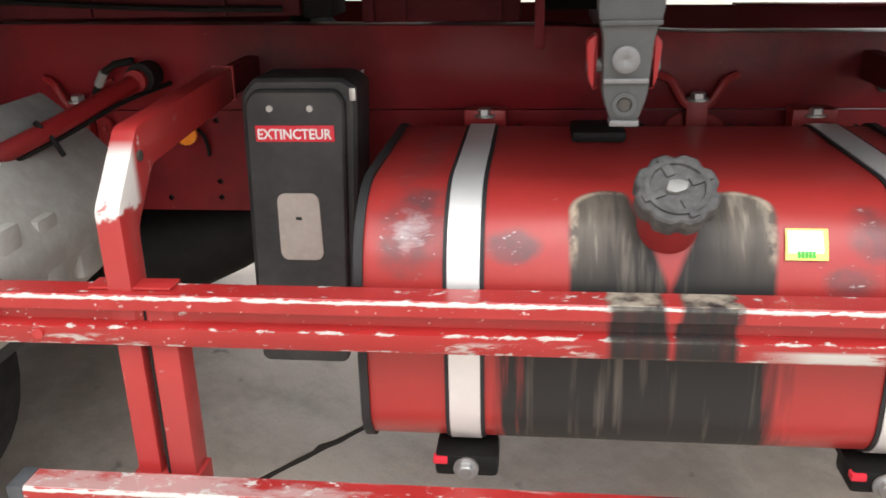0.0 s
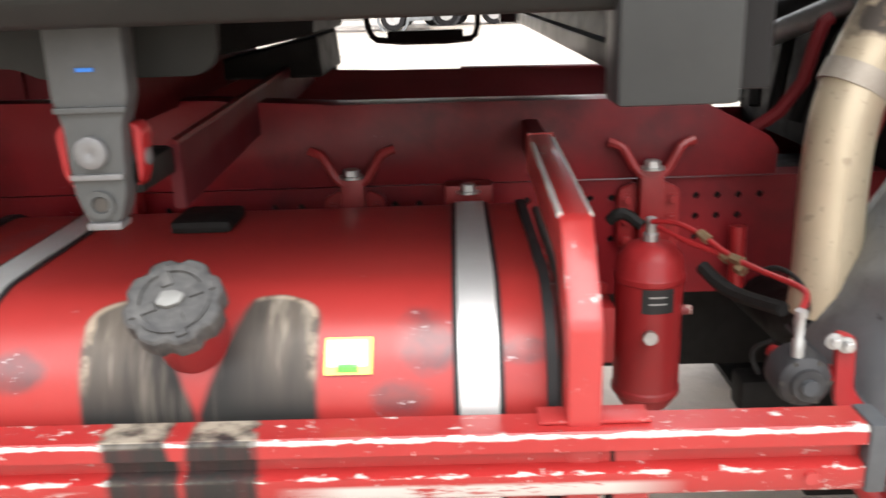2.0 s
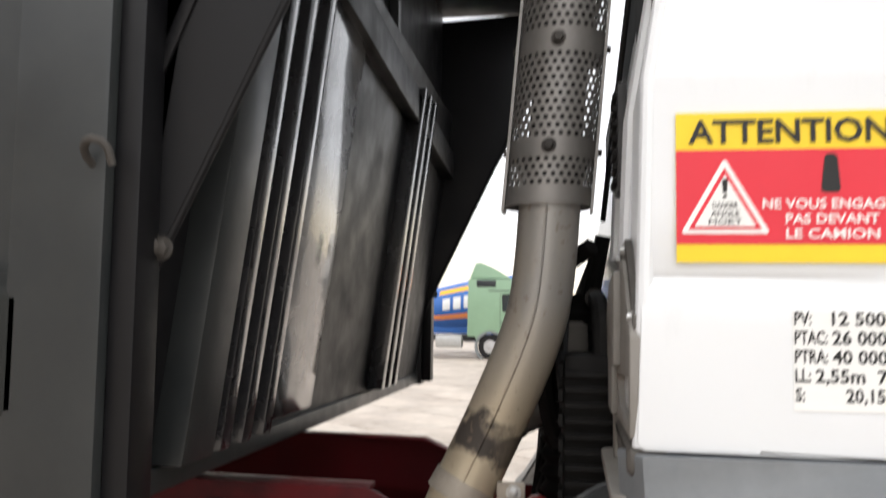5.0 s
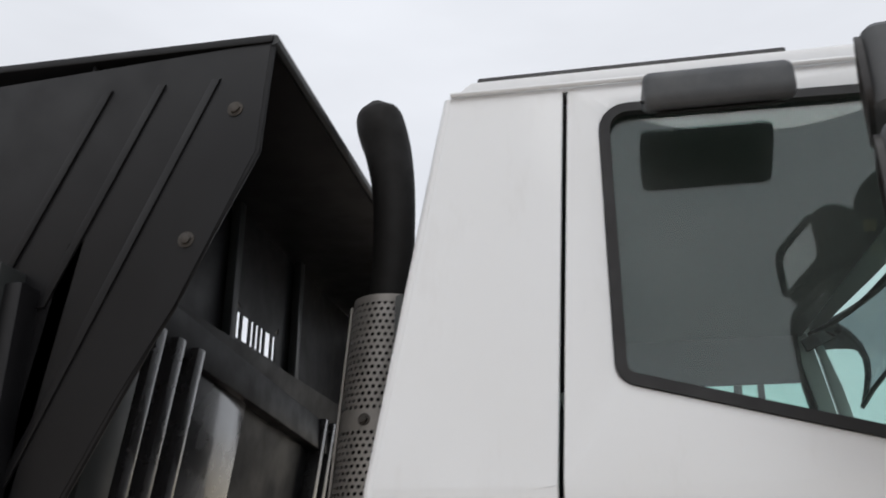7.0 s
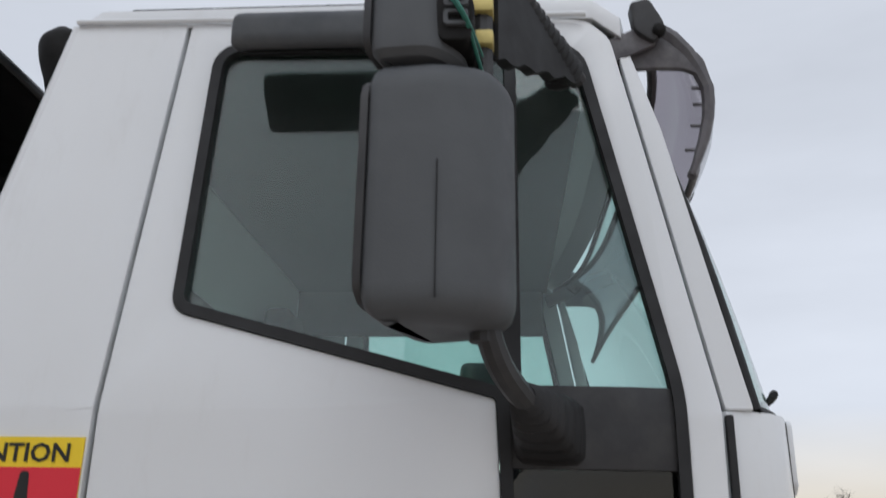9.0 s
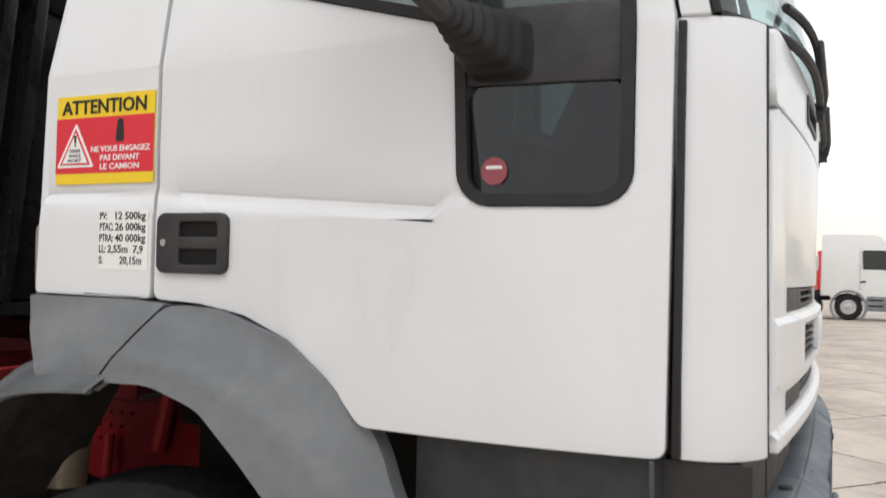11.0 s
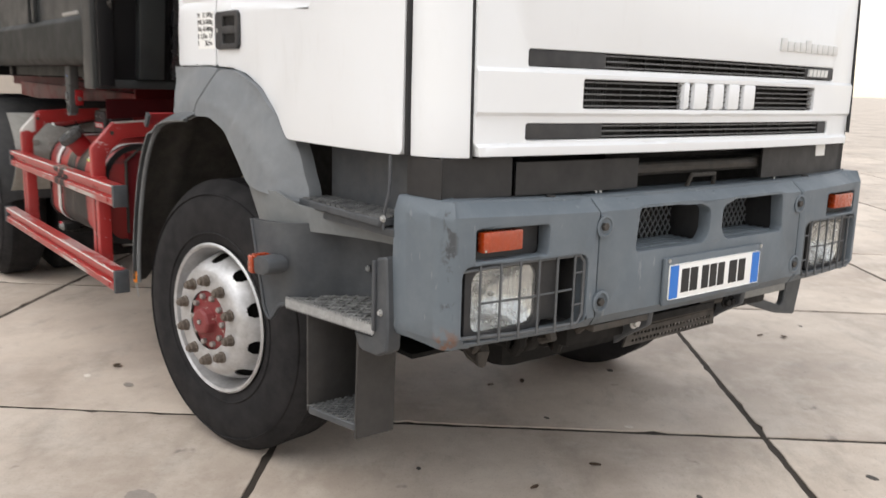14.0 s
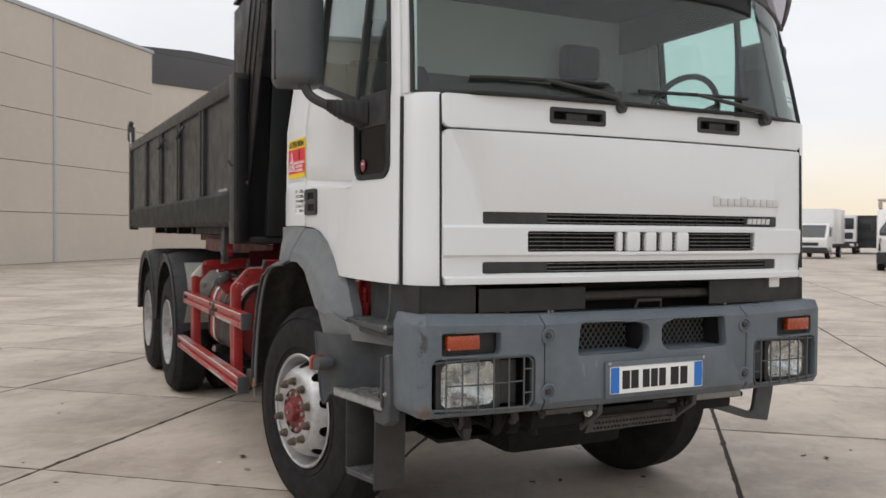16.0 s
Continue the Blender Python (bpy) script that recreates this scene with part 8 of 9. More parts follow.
def body_side(m):
    """One side of the tipper body; m maps y for the far side."""
    def box(name, x0, x1, y0, y1, z0, z1, r=0.006, mat=BODY, parent=None, label=""):
        a, b = sorted((m(y0), m(y1)))
        return part(name, rbox(x0, x1, a, b, z0, z1, r), mat, parent or truck, label)
    a, b = sorted((m(BY0 + 0.03), m(BY0 + 0.055)))
    side = part("body_side", prism("y", [(REAR, 1.76), (REAR, 2.56), (-1.12, 2.46), (-1.12, 1.76)], a, b), BODY, truck, "dark grey ribbed tipper side")
    a, b = sorted((m(BY0 + 0.005), m(BY0 + 0.09)))
    part("top_rail", prism("x", rounded([(a, 2.40), (a, 2.47), (b, 2.47), (b, 2.40)], 0.015), -1.1, -1.12, 0), BODY, side)
    rail = prism("y", [(REAR, 2.49), (REAR, 2.585), (-1.10, 2.485), (-1.10, 2.38)], a - 0.004, b + 0.004, 0.01, 2)
    part("top_rail", rail, BODY, side)
    a, b = sorted((m(BY0), m(BY0 + 0.10)))
    part("body_sill", prism("x", rounded([(m(BY0 + 0.03), 1.525), (m(BY0), 1.56), (m(BY0), 1.735), (m(BY0 + 0.03), 1.765), (m(BY0 + 0.13), 1.765), (m(BY0 + 0.13), 1.525)], 0.01), REAR, -1.16, 0.004), SILL_PAINT, side, "dark grey body sill")
    xs = (-2.15, -2.27, -3.25, -3.37, -4.35, -4.47, -5.5, -5.6)
    for x in xs:
        box("side_rib", x, x + 0.045, BY0 + 0.004, BY0 + 0.04, 1.76, 2.44 + max(0, (-x - 1.1)) * 0.018, 0.004, BODY, side)
    box("rear_post", REAR - 0.06, REAR + 0.05, BY0 - 0.005, BY0 + 0.1, 1.50, 2.62, 0.008, BODY, side)
    for x in (-3.0, -4.1):
        o = part("tarp_hook", tube([(x, m(BY0 + 0.01), 2.37), (x - 0.02, m(BY0 - 0.03), 2.30), (x - 0.10, m(BY0 - 0.04), 2.27), (x - 0.16, m(BY0 + 0.0), 2.31)], 0.013, 8, smooth=1), BODY, side)
    return side


near_body = body_side(lambda y: y)
body_side(lambda y: 2 * YC - y)
latch = part("tailgate_latch", merge(rbox(REAR - 0.10, REAR + 0.04, BY0 - 0.02, BY0 + 0.06, 2.62, 2.80, 0.02), tube([(REAR - 0.02, BY0, 2.78), (REAR + 0.02, BY0 + 0.02, 2.86)], 0.03, 10)), DARK_STEEL, truck, "dark steel tailgate hinge")
for k in range(6):
    part("latch_chain", tube([(REAR + 0.05 + 0.018 * k, BY0 + 0.0, 2.72 - 0.032 * k), (REAR + 0.062 + 0.018 * k, BY0 + 0.0, 2.69 - 0.032 * k)], 0.009, 6), STEEL, latch)
part("tailgate", rbox(REAR - 0.06, REAR, BY0 + 0.1, BY1 - 0.1, 1.55, 2.66, 0.01), BODY, truck, "dark grey tipper tailgate")
# front corner pillar of the near side and the far one
for m in (lambda y: y, lambda y: 2 * YC - y):
    a, b = sorted((m(BY0), m(BY0 + 0.09)))
    pil = part("body_pillar", rbox(-1.180, -1.036, a, b, 1.416, 2.50, 0.008), BODY, truck, "dark grey body corner pillar")
    c, d = sorted((m(BY0 + 0.02), m(BY0 + 0.09)))
    part("pillar_flange", rbox(-1.036, -0.996, c, d, 1.43, 2.46, 0.006), BLACK_GLOSS, pil)
    e, f = sorted((m(-0.06), m(-0.045)))
    wing = part("canopy_side", bevel(prism("y", [(-1.05, 1.68), (-0.93, 1.93), (-0.79, 2.225), (-0.69, 2.41), (-0.545, 2.745), (-0.53, 3.015), (-1.40, 2.965), (-1.40, 2.40), (-1.06, 2.40)], e, f), 0.002), BLACK_GLOSS, truck, "black ribbed canopy side plate")
    part("wing_edge", tube([(-1.045, m(-0.05), 1.69), (-0.79, m(-0.05), 2.225), (-0.545, m(-0.05), 2.745), (-0.53, m(-0.05), 3.01)], 0.008, 8), BLACK_GLOSS, wing)
    for k in range(1, 4):
        g, h = sorted((m(-0.066), m(-0.058)))
        x0, x1 = -0.985 - 0.13 * k, -0.475 - 0.13 * k
        z0 = 1.75 if k == 0 else 2.0 if k == 1 else 2.42
        at = lambda z: x0 + (x1 - x0) * (z - 1.68) / 1.25
        part("canopy_rib", bevel(prism("y", [(at(z0) - 0.055, z0), (at(z0) - 0.035, z0), (at(2.93) - 0.035, 2.93), (at(2.93) - 0.055, 2.93)], g, h), 0.002), BLACK_GLOSS, wing)
    for x, z in ((-0.99, 1.80), (-0.68, 2.55), (-0.60, 2.85)):
        part("wing_bolt", bolt("y", (x, m(-0.06), z), 0.012, 0.01, -1), DARK_STEEL, wing)
part("corner_bolt", bolt("y", (-1.0, -0.06, 1.803), 0.011, 0.012, -1), DARK_STEEL, near_body)
part("rope_hook", tube([(-1.055, BY0 + 0.01, 1.905), (-1.06, BY0 - 0.02, 1.925), (-1.045, BY0 - 0.035, 1.94), (-1.02, BY0 - 0.03, 1.935), (-1.015, BY0 - 0.02, 1.905)], 0.006, 8, smooth=1), DARK_STEEL, near_body)
part("side_bar", rbox(-1.45, -1.19, BY0 - 0.012, BY0 - 0.002, 1.758, 1.775, 0.002), STEEL, near_body)
canopy = part("canopy", bevel(prism("x", [(-0.065, 3.012), (-0.065, 3.032), (2 * YC + 0.065, 3.032), (2 * YC + 0.065, 3.012)], -0.525, -1.40), 0.004), BLACK_GLOSS, truck, "black canopy over the cab gap")
part("canopy_front_edge", tube([(-0.525, -0.06, 3.02), (-0.525, 2 * YC + 0.06, 3.02)], 0.014, 8), BODY, canopy)
POLISHED = plain("polished_black_panel", (0.022, 0.022, 0.024), 0.18, 0.0, var=0.3, s1=3, bump=0.015, coat=0.8)
bulk = part("body_bulkhead", prism("y", [(-1.10, 1.44), (-1.065, 1.44), (-0.915, 2.56), (-0.95, 2.56)], BY0 + 0.08, BY1 - 0.08), BLACK_GLOSS, truck, "glossy black ribbed bulkhead")


def rib(name, y0, y1, depth, mat, z0=1.465, z1=2.46):
    """A stiffener on the leaning bulkhead."""
    f = lambda z: -1.065 + (z - 1.44) * 0.134
    part(name, bevel(prism("y", [(f(z0) - 0.01, z0), (f(z0) + depth, z0), (f(z1) + depth, z1), (f(z1) - 0.01, z1)], y0, y1), 0.005, 2), mat, bulk)


rib("bulkhead_rib", 0.065, 0.185, 0.055, BODY)
for y in (0.225, 0.325, 0.435):
    rib("bulkhead_rib", y, y + 0.045, 0.05, POLISHED)
for y in (1.50, 1.60, 1.70):
    rib("bulkhead_rib", y, y + 0.045, 0.05, POLISHED)
rib("bulkhead_panel", 0.49, 0.87, 0.012, POLISHED, 1.475, 2.44)
part("bulkhead_foot", rbox(-1.12, -1.050, BY0 + 0.08, BY1 - 0.06, 1.420, 1.462, 0.006), BODY, bulk)
part("bulkhead_beam", bevel(prism("x", [(0.0, 2.46), (0.0, 2.57), (2 * YC, 2.395), (2 * YC, 2.285)], -0.955, -0.90), 0.008), BLACK_GLOSS, truck, "black cross beam of the bulkhead")
# upper sheet with plain slots cut through in place of the maker's name
cut = []
for a, b in ((0.835, 0.862), (0.880, 0.930), (0.948, 0.972), (0.988, 1.012), (1.028, 1.052), (1.070, 1.118), (1.136, 1.162)):
    cut.append([(a, 2.600), (a, 2.685), (b, 2.685), (b, 2.600)])
cut += [[(0.82, 2.70), (0.82, 2.722), (0.875, 2.70)], [(1.185, 2.56), (1.185, 2.585), (1.13, 2.56)], [(0.82, 2.56), (0.82, 2.585), (0.85, 2.56)], [(1.185, 2.725), (1.185, 2.70), (1.15, 2.70)]]
part("upper_sheet", plate("x", [(-0.05, 2.55), (-0.05, 3.01), (2 * YC + 0.05, 3.01), (2 * YC + 0.05, 2.55)], cut, -0.97, -0.965), BLACK_GLOSS, truck, "black sheet with cut-out slots")
part("sheet_post", rbox(-0.96, -0.93, 0.72, 0.76, 2.55, 3.01, 0.004), BODY, truck)
part("sheet_post", rbox(-0.96, -0.93, 1.28, 1.32, 2.55, 3.01, 0.004), BODY, truck)
for k in range(6):
    part("under_beam", rbox(-6.5 + 0.85 * k, -6.42 + 0.85 * k, 0.095, 2 * YC - 0.095, 1.46, 1.58, 0.006), BLACK_GLOSS, truck)
part("sill_web", bevel(prism("y", rounded([(-3.6, 1.60), (-3.6, 1.468), (-1.985, 1.468), (-1.95, 1.45), (-1.725, 1.45), (-1.70, 1.468), (-1.69, 1.60)], [0, 0, 0.02, 0.02, 0.02, 0.02, 0], 4), 0.07, 0.09), 0.003), SILL_PAINT, near_body, "dark grey web under the sill")
ZINC = plain("dull_zinc", (0.17, 0.17, 0.172), 0.5, 0.5, var=0.4, s1=30)
# Red darkened further to hold the shade under the tipper body.
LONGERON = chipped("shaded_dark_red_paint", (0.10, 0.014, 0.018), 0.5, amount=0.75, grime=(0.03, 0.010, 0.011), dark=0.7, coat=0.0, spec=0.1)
LOCK = plain("grey_lock_paint", (0.055, 0.058, 0.058), 0.45, var=0.4, s1=10)
lock = part("body_lock", bevel(prism("y", rounded([(-1.886, 1.56), (-1.783, 1.56), (-1.787, 1.435), (-1.80, 1.40), (-1.806, 1.31), (-1.820, 1.268), (-1.862, 1.268), (-1.876, 1.31), (-1.878, 1.40), (-1.888, 1.435)], 0.012), -0.045, 0.0), 0.006, 2), LOCK, truck, "grey body lock lever hanging from the sill")
part("lock_pivot", lathe("y", (-1.843, -0.045, 1.367), [(0.021, 0.0), (0.021, -0.010), (0.017, -0.012), (0.006, -0.011), (0.001, -0.008)], 24), ZINC, lock)
part("lock_eye", lathe("y", (-1.842, -0.045, 1.297), [(0.019, 0.0), (0.019, -0.006), (0.012, -0.006), (0.010, 0.0)], 20), LOCK, lock)
part("eye_bolt", disc("y", (-1.842, 0, 1.297), 0.010, -0.048, -0.040, 12), DARK_STEEL, lock)
part("lock_ledge", rbox(-1.876, -1.806, -0.051, -0.040, 1.330, 1.338, 0.002), ZINC, lock)
part("lock_toe", rbox(-1.864, -1.818, -0.050, -0.010, 1.262, 1.272, 0.003), ZINC, lock)
part("lock_plate", rbox(-1.884, -1.79, -0.052, -0.04, 1.418, 1.426, 0.002), LOCK, lock)
part("blue_mark", rbox(-1.848, -1.826, -0.0475, -0.045, 1.470, 1.475, 0), BLUE_FILM, lock)
part("lock_fork", bevel(prism("y", rounded([(-1.885, 1.31), (-1.898, 1.33), (-1.902, 1.39), (-1.885, 1.405)], 0.008), -0.02, 0.02), 0.004), RED, lock, "red lock fork")
part("lock_fork", bevel(prism("y", rounded([(-1.80, 1.31), (-1.79, 1.33), (-1.784, 1.39), (-1.80, 1.405)], 0.008), -0.02, 0.02), 0.004), RED, lock)
part("lock_pin", tube([(-1.90, 0.0, 1.352), (-1.785, 0.0, 1.352)], 0.012, 12), ZINC, lock)
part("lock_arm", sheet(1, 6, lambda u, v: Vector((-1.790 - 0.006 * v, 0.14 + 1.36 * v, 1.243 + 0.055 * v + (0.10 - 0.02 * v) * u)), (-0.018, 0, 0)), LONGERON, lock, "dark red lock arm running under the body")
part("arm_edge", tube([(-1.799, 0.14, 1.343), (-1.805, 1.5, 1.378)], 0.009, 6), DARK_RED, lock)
part("arm_link", rbox(-1.85, -1.80, 0.0, 0.16, 1.30, 1.34, 0.006), GUNK_SHADE, lock)
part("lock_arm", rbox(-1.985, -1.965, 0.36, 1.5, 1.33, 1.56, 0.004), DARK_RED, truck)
part("rest_post", rbox(-1.80, -1.755, 1.68, 1.74, 1.15, 1.58, 0.006), GUNK_SHADE, truck)
part("far_fork", bevel(prism("x", rounded([(2.17, 1.24), (2.17, 1.40), (2.20, 1.42), (2.23, 1.40), (2.23, 1.24)], 0.01), -1.875, -1.845), 0.004), RED, truck)
part("rubber_pad", bevel(rbox(-1.905, -1.79, 0.37, 0.50, 1.135, 1.160, 0), 0.012, 2), GUNK_SHADE, truck, "black rubber pad on the tank")
# the body's own long beams over the subframe, shade in their colour, with a gap between them
part("body_longeron", rbox(-6.9, -2.56, 0.712, 0.80, 1.372, 1.58, 0.005), LONGERON, truck, "red beam under the tipper body, colour darkened for shade")
part("body_longeron", rbox(-2.405, -2.02, 0.715, 0.80, 1.353, 1.58, 0.005), LONGERON, truck, "red beam under the tipper body, colour darkened for shade")
part("beam_block", rbox(-2.56, -2.485, 0.74, 0.90, 1.365, 1.58, 0.004), GUNK_SHADE, truck)
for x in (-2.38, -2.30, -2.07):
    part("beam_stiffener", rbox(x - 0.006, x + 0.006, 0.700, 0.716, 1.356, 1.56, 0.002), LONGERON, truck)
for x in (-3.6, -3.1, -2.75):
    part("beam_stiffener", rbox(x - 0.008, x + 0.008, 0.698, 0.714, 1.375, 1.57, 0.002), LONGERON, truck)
part("beam_pipe", tube([(-4.6, 0.69, 1.43), (-3.4, 0.685, 1.425), (-2.9, 0.69, 1.395), (-2.6, 0.70, 1.39)], 0.008, 6, smooth=1), GUNK_SHADE, truck)
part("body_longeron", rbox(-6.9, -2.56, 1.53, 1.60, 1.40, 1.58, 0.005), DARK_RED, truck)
# Made-up near-black boxes standing in for the darkness under the body.
part("hoist_cover", rbox(-3.2, -2.62, 0.88, 1.50, 1.37, 1.56, 0.01), GUNK_SHADE, truck)
part("hoist_cover", rbox(-2.30, -2.06, 0.88, 1.50, 1.37, 1.56, 0.01), GUNK_SHADE, truck)
part("hoist_arm", prism("y", [(-2.04, 1.40), (-2.04, 1.56), (-1.69, 1.56), (-1.70, 1.46)], 0.92, 1.50, 0.006), GUNK_SHADE, truck)
part("hoist_arm", prism("y", [(-1.98, 1.345), (-1.98, 1.395), (-1.72, 1.45), (-1.71, 1.345)], 1.10, 1.50, 0.006), GUNK_SHADE, truck)
part("paint_chip", prism("y", [(-2.413, 1.240), (-2.405, 1.243), (-2.409, 1.226), (-2.412, 1.214), (-2.421, 1.200), (-2.428, 1.198), (-2.422, 1.212), (-2.418, 1.222)], 0.6975, 0.7005), BARE, truck, "bare chip in the red paint")
BLUE_PAINT = plain("blue_paint_daub", (0.03, 0.22, 0.5), 0.5)
part("paint_daub", prism("y", rounded([(-2.325, 1.492), (-2.30, 1.502), (-2.265, 1.500), (-2.235, 1.494), (-2.228, 1.480), (-2.275, 1.474)], 0.008), 0.068, 0.075), BLUE_PAINT, near_body, "daub of blue paint")
part("far_lever", tube([(-1.70, 2.2, 1.50), (-1.69, 2.2, 1.40), (-1.65, 2.2, 1.365), (-1.31, 2.2, 1.362), (-1.275, 2.2, 1.39), (-1.272, 2.2, 1.50)], 0.012, 8, smooth=1), GUNK_SHADE, truck)
part("lever_grip", rbox(-1.62, -1.33, 2.185, 2.215, 1.36, 1.405, 0.008), GUNK_SHADE, truck)

# ---- yard ----
def concrete():
    s = Surface("weathered_concrete", (0.56, 0.478, 0.398), 0.75)
    r = s.random()
    s.blend((r * 1.0).ramp(0.0, 1.0) * 0.45, (0.46, 0.405, 0.345))
    s.blend(s.noise(0.55, 7, rough=0.65).ramp(0.42, 0.62) * 0.75, (0.30, 0.242, 0.195))
    s.blend(s.noise(1.7, 7, (1, 2.2, 1), 0.7).ramp(0.5, 0.68) * 0.5, (0.24, 0.205, 0.17))
    s.blend(s.noise(3.5, 8, rough=0.7).ramp(0.48, 0.75) * 0.45, (0.66, 0.60, 0.53))
    s.blend(s.noise(24, 6, rough=0.75).ramp(0.6, 0.72) * 0.35, (0.17, 0.15, 0.13))
    s.blend(s.noise(5.0, 3).ramp(0.68, 0.73) * 0.6, (0.09, 0.08, 0.072))
    s.blend(s.noise(110, 4, rough=0.7).ramp(0.56, 0.7) * 0.4, (0.14, 0.125, 0.11))
    s.blend(s.noise(0.9, 5).ramp(0.63, 0.72) * 0.45, (0.13, 0.115, 0.10))
    s.bump(s.noise(60, 6, rough=0.7), 0.25, 0.003)
    s.bump(s.noise(4, 4), 0.15, 0.01)
    s.roughen(s.noise(1.3, 4).ramp(0.4, 0.65), 0.6)
    return s.done()


CONCRETE = concrete()
SOIL = plain("joint_soil", (0.034, 0.026, 0.019), 0.95, var=0.4, s1=10, bump=0.5)
ground = tagged(part("ground", sheet(40, 40, lambda u, v: Vector((-1500 + 3000 * u, -1500 + 3000 * v, -0.03))), CONCRETE), "wide pale concrete yard", "ground", kind="structure")


# ---- neighbouring vehicles and buildings ----
def simple_wheel(parent, x, y, r, w, side=-1):
    t = part("wheel", lathe("y", (x, y, r), [(r * 0.55, 0.0), (r * 0.93, 0.0), (r, w * 0.15), (r, w * 0.85), (r * 0.93, w), (r * 0.55, w)], 36, True), RUBBER, parent, "black tyre with silver rim")
    part("rim", lathe("y", (x, y, r), [(r * 0.56, -0.004), (r * 0.5, 0.02), (r * 0.36, 0.05), (r * 0.28, 0.0), (r * 0.14, -0.02), (0.001, -0.02)], 24), RIM, t)
    return t


FARGREEN = plain("green_truck_paint", (0.215, 0.345, 0.225), 0.4, var=0.12, s1=1.0, coat=0.3)
FARBLUE = plain("blue_mixer_paint", (0.02, 0.12, 0.42), 0.4, var=0.15, s1=1.0, coat=0.2)
FARWHITE = plain("white_vehicle_paint", (0.72, 0.72, 0.71), 0.4, var=0.1, s1=1.0, coat=0.3)
FARORANGE = plain("orange_paint", (0.75, 0.25, 0.08), 0.5, var=0.15, s1=1.0)
FARYELLOW = plain("yellow_stripe", (0.85, 0.45, 0.02), 0.5, var=0.1, s1=1.0)
DARKGLASS = plain("dark_vehicle_glass", (0.02, 0.025, 0.028), 0.08, var=0.0, bump=0)
LENS_FAR = plain("grey_pink_lamp", (0.42, 0.34, 0.33), 0.2, 0.3, var=0.4, s1=6)
RACK_WOOD = plain("pale_rack_boards", (0.45, 0.40, 0.34), 0.6, var=0.3, s1=3)
FARDARK = plain("dark_chassis", (0.03, 0.03, 0.032), 0.7, var=0.3, s1=2)


def tractor(name, label, paint, at, fairing=True):
    """A truck tractor, front to +x, with its front axle at x = 0 and its near side at y = 0."""
    t = thing(name, label, "truck", at)
    arch = [(0.64 * math.cos(math.pi * k / 12), 0.52 + 0.64 * math.sin(math.pi * k / 12)) for k in range(1, 12)]
    side = [(0.66, 0.95), (1.40, 0.95), (1.58, 1.2), (1.56, 2.0), (1.42, 2.95), (1.20, 3.30), (0.9, 3.42), (-0.98, 3.42), (-1.02, 0.95), (-0.66, 0.95)] + arch[::-1]
    cab = part("cab", bevel(prism("y", side, 0.0, 2.4), 0.05, 2, 40), paint, t)
    if fairing:
        part("roof_fairing", bevel(prism("y", rounded([(0.95, 3.40), (0.2, 3.86), (-0.45, 4.15), (-0.68, 4.12), (-0.95, 3.40)], 0.06), 0.12, 2.28), 0.05, 2), paint, cab)
        part("fairing_vent", rbox(-0.62, 0.22, -0.012, 0.02, 3.08, 3.38, 0.05), DARKGLASS, cab)
        part("sleeper_trim", rbox(-0.1, 1.2, -0.008, 0.02, 2.90, 2.94, 0.005), FARDARK, cab)
    part("side_window", prism("y", rounded([(0.50, 2.02), (0.48, 2.78), (1.34, 2.78), (1.42, 2.02)], 0.07), -0.008, 0.02), DARKGLASS, cab)
    part("windscreen", prism("y", [(1.50, 2.0), (1.575, 2.0), (1.435, 2.95), (1.36, 2.95)], 0.15, 2.25, 0.02), DARKGLASS, cab)
    part("door_line", rbox(0.40, 0.415, -0.004, 0.01, 1.2, 2.85, 0), FARDARK, cab)
    part("door_handle", rbox(0.42, 0.62, -0.02, 0.01, 1.50, 1.57, 0.01), FARDARK, cab)
    part("wheel_arch", lathe("y", (0, -0.03, 0.52), [(0.58, 0), (0.68, 0), (0.68, 0.32), (0.58, 0.32)], 36, True), GREY_PLASTIC, cab)
    part("step_skirt", rbox(0.62, 1.45, 0.0, 0.3, 0.38, 0.96, 0.04), GREY_PLASTIC, cab)
    for z in (0.55, 0.78):
        part("cab_step", rbox(0.70, 1.25, -0.01, 0.12, z, z + 0.08, 0.01), FARDARK, cab)
    part("bumper", rbox(1.30, 1.62, 0.02, 2.38, 0.38, 0.95, 0.06), GREY_PLASTIC, cab)
    part("mirror", rbox(1.45, 1.60, -0.25, -0.05, 2.0, 2.6, 0.04), FARDARK, cab)
    part("mirror_stay", tube([(1.45, 0.0, 2.7), (1.53, -0.12, 2.68), (1.53, -0.15, 2.55)], 0.02, 6), FARDARK, cab)
    part("chassis", rbox(-4.6, 1.0, 0.75, 1.65, 0.75, 1.0, 0.02), FARDARK, t)
    part("fuel_tank", rbox(-2.4, -1.25, 0.05, 0.6, 0.45, 0.98, 0.08), STEEL, t)
    part("rear_fender", lathe("y", (-3.47, 0.0, 0.55), [(0.54, 0), (0.64, 0), (0.64, 0.5), (0.54, 0.5)], 32, True), FARDARK, t)
    part("coupling_plate", rbox(-4.0, -2.9, 0.6, 1.8, 1.0, 1.15, 0.03), FARDARK, t)
    for x in (0.0, -3.47):
        simple_wheel(t, x, 0.0, 0.52, 0.32)
        simple_wheel(t, x, 2.08, 0.52, 0.32)
    return t


tractor("green_tractor", "green truck tractor with roof fairing parked in the yard", FARGREEN, pose(-3.68, 33.0, 0) @ Matrix.Scale(0.94, 4))
tractor("white_tractor", "white truck tractor parked in the yard", FARWHITE, pose(1.84, 36.0, 0), False)


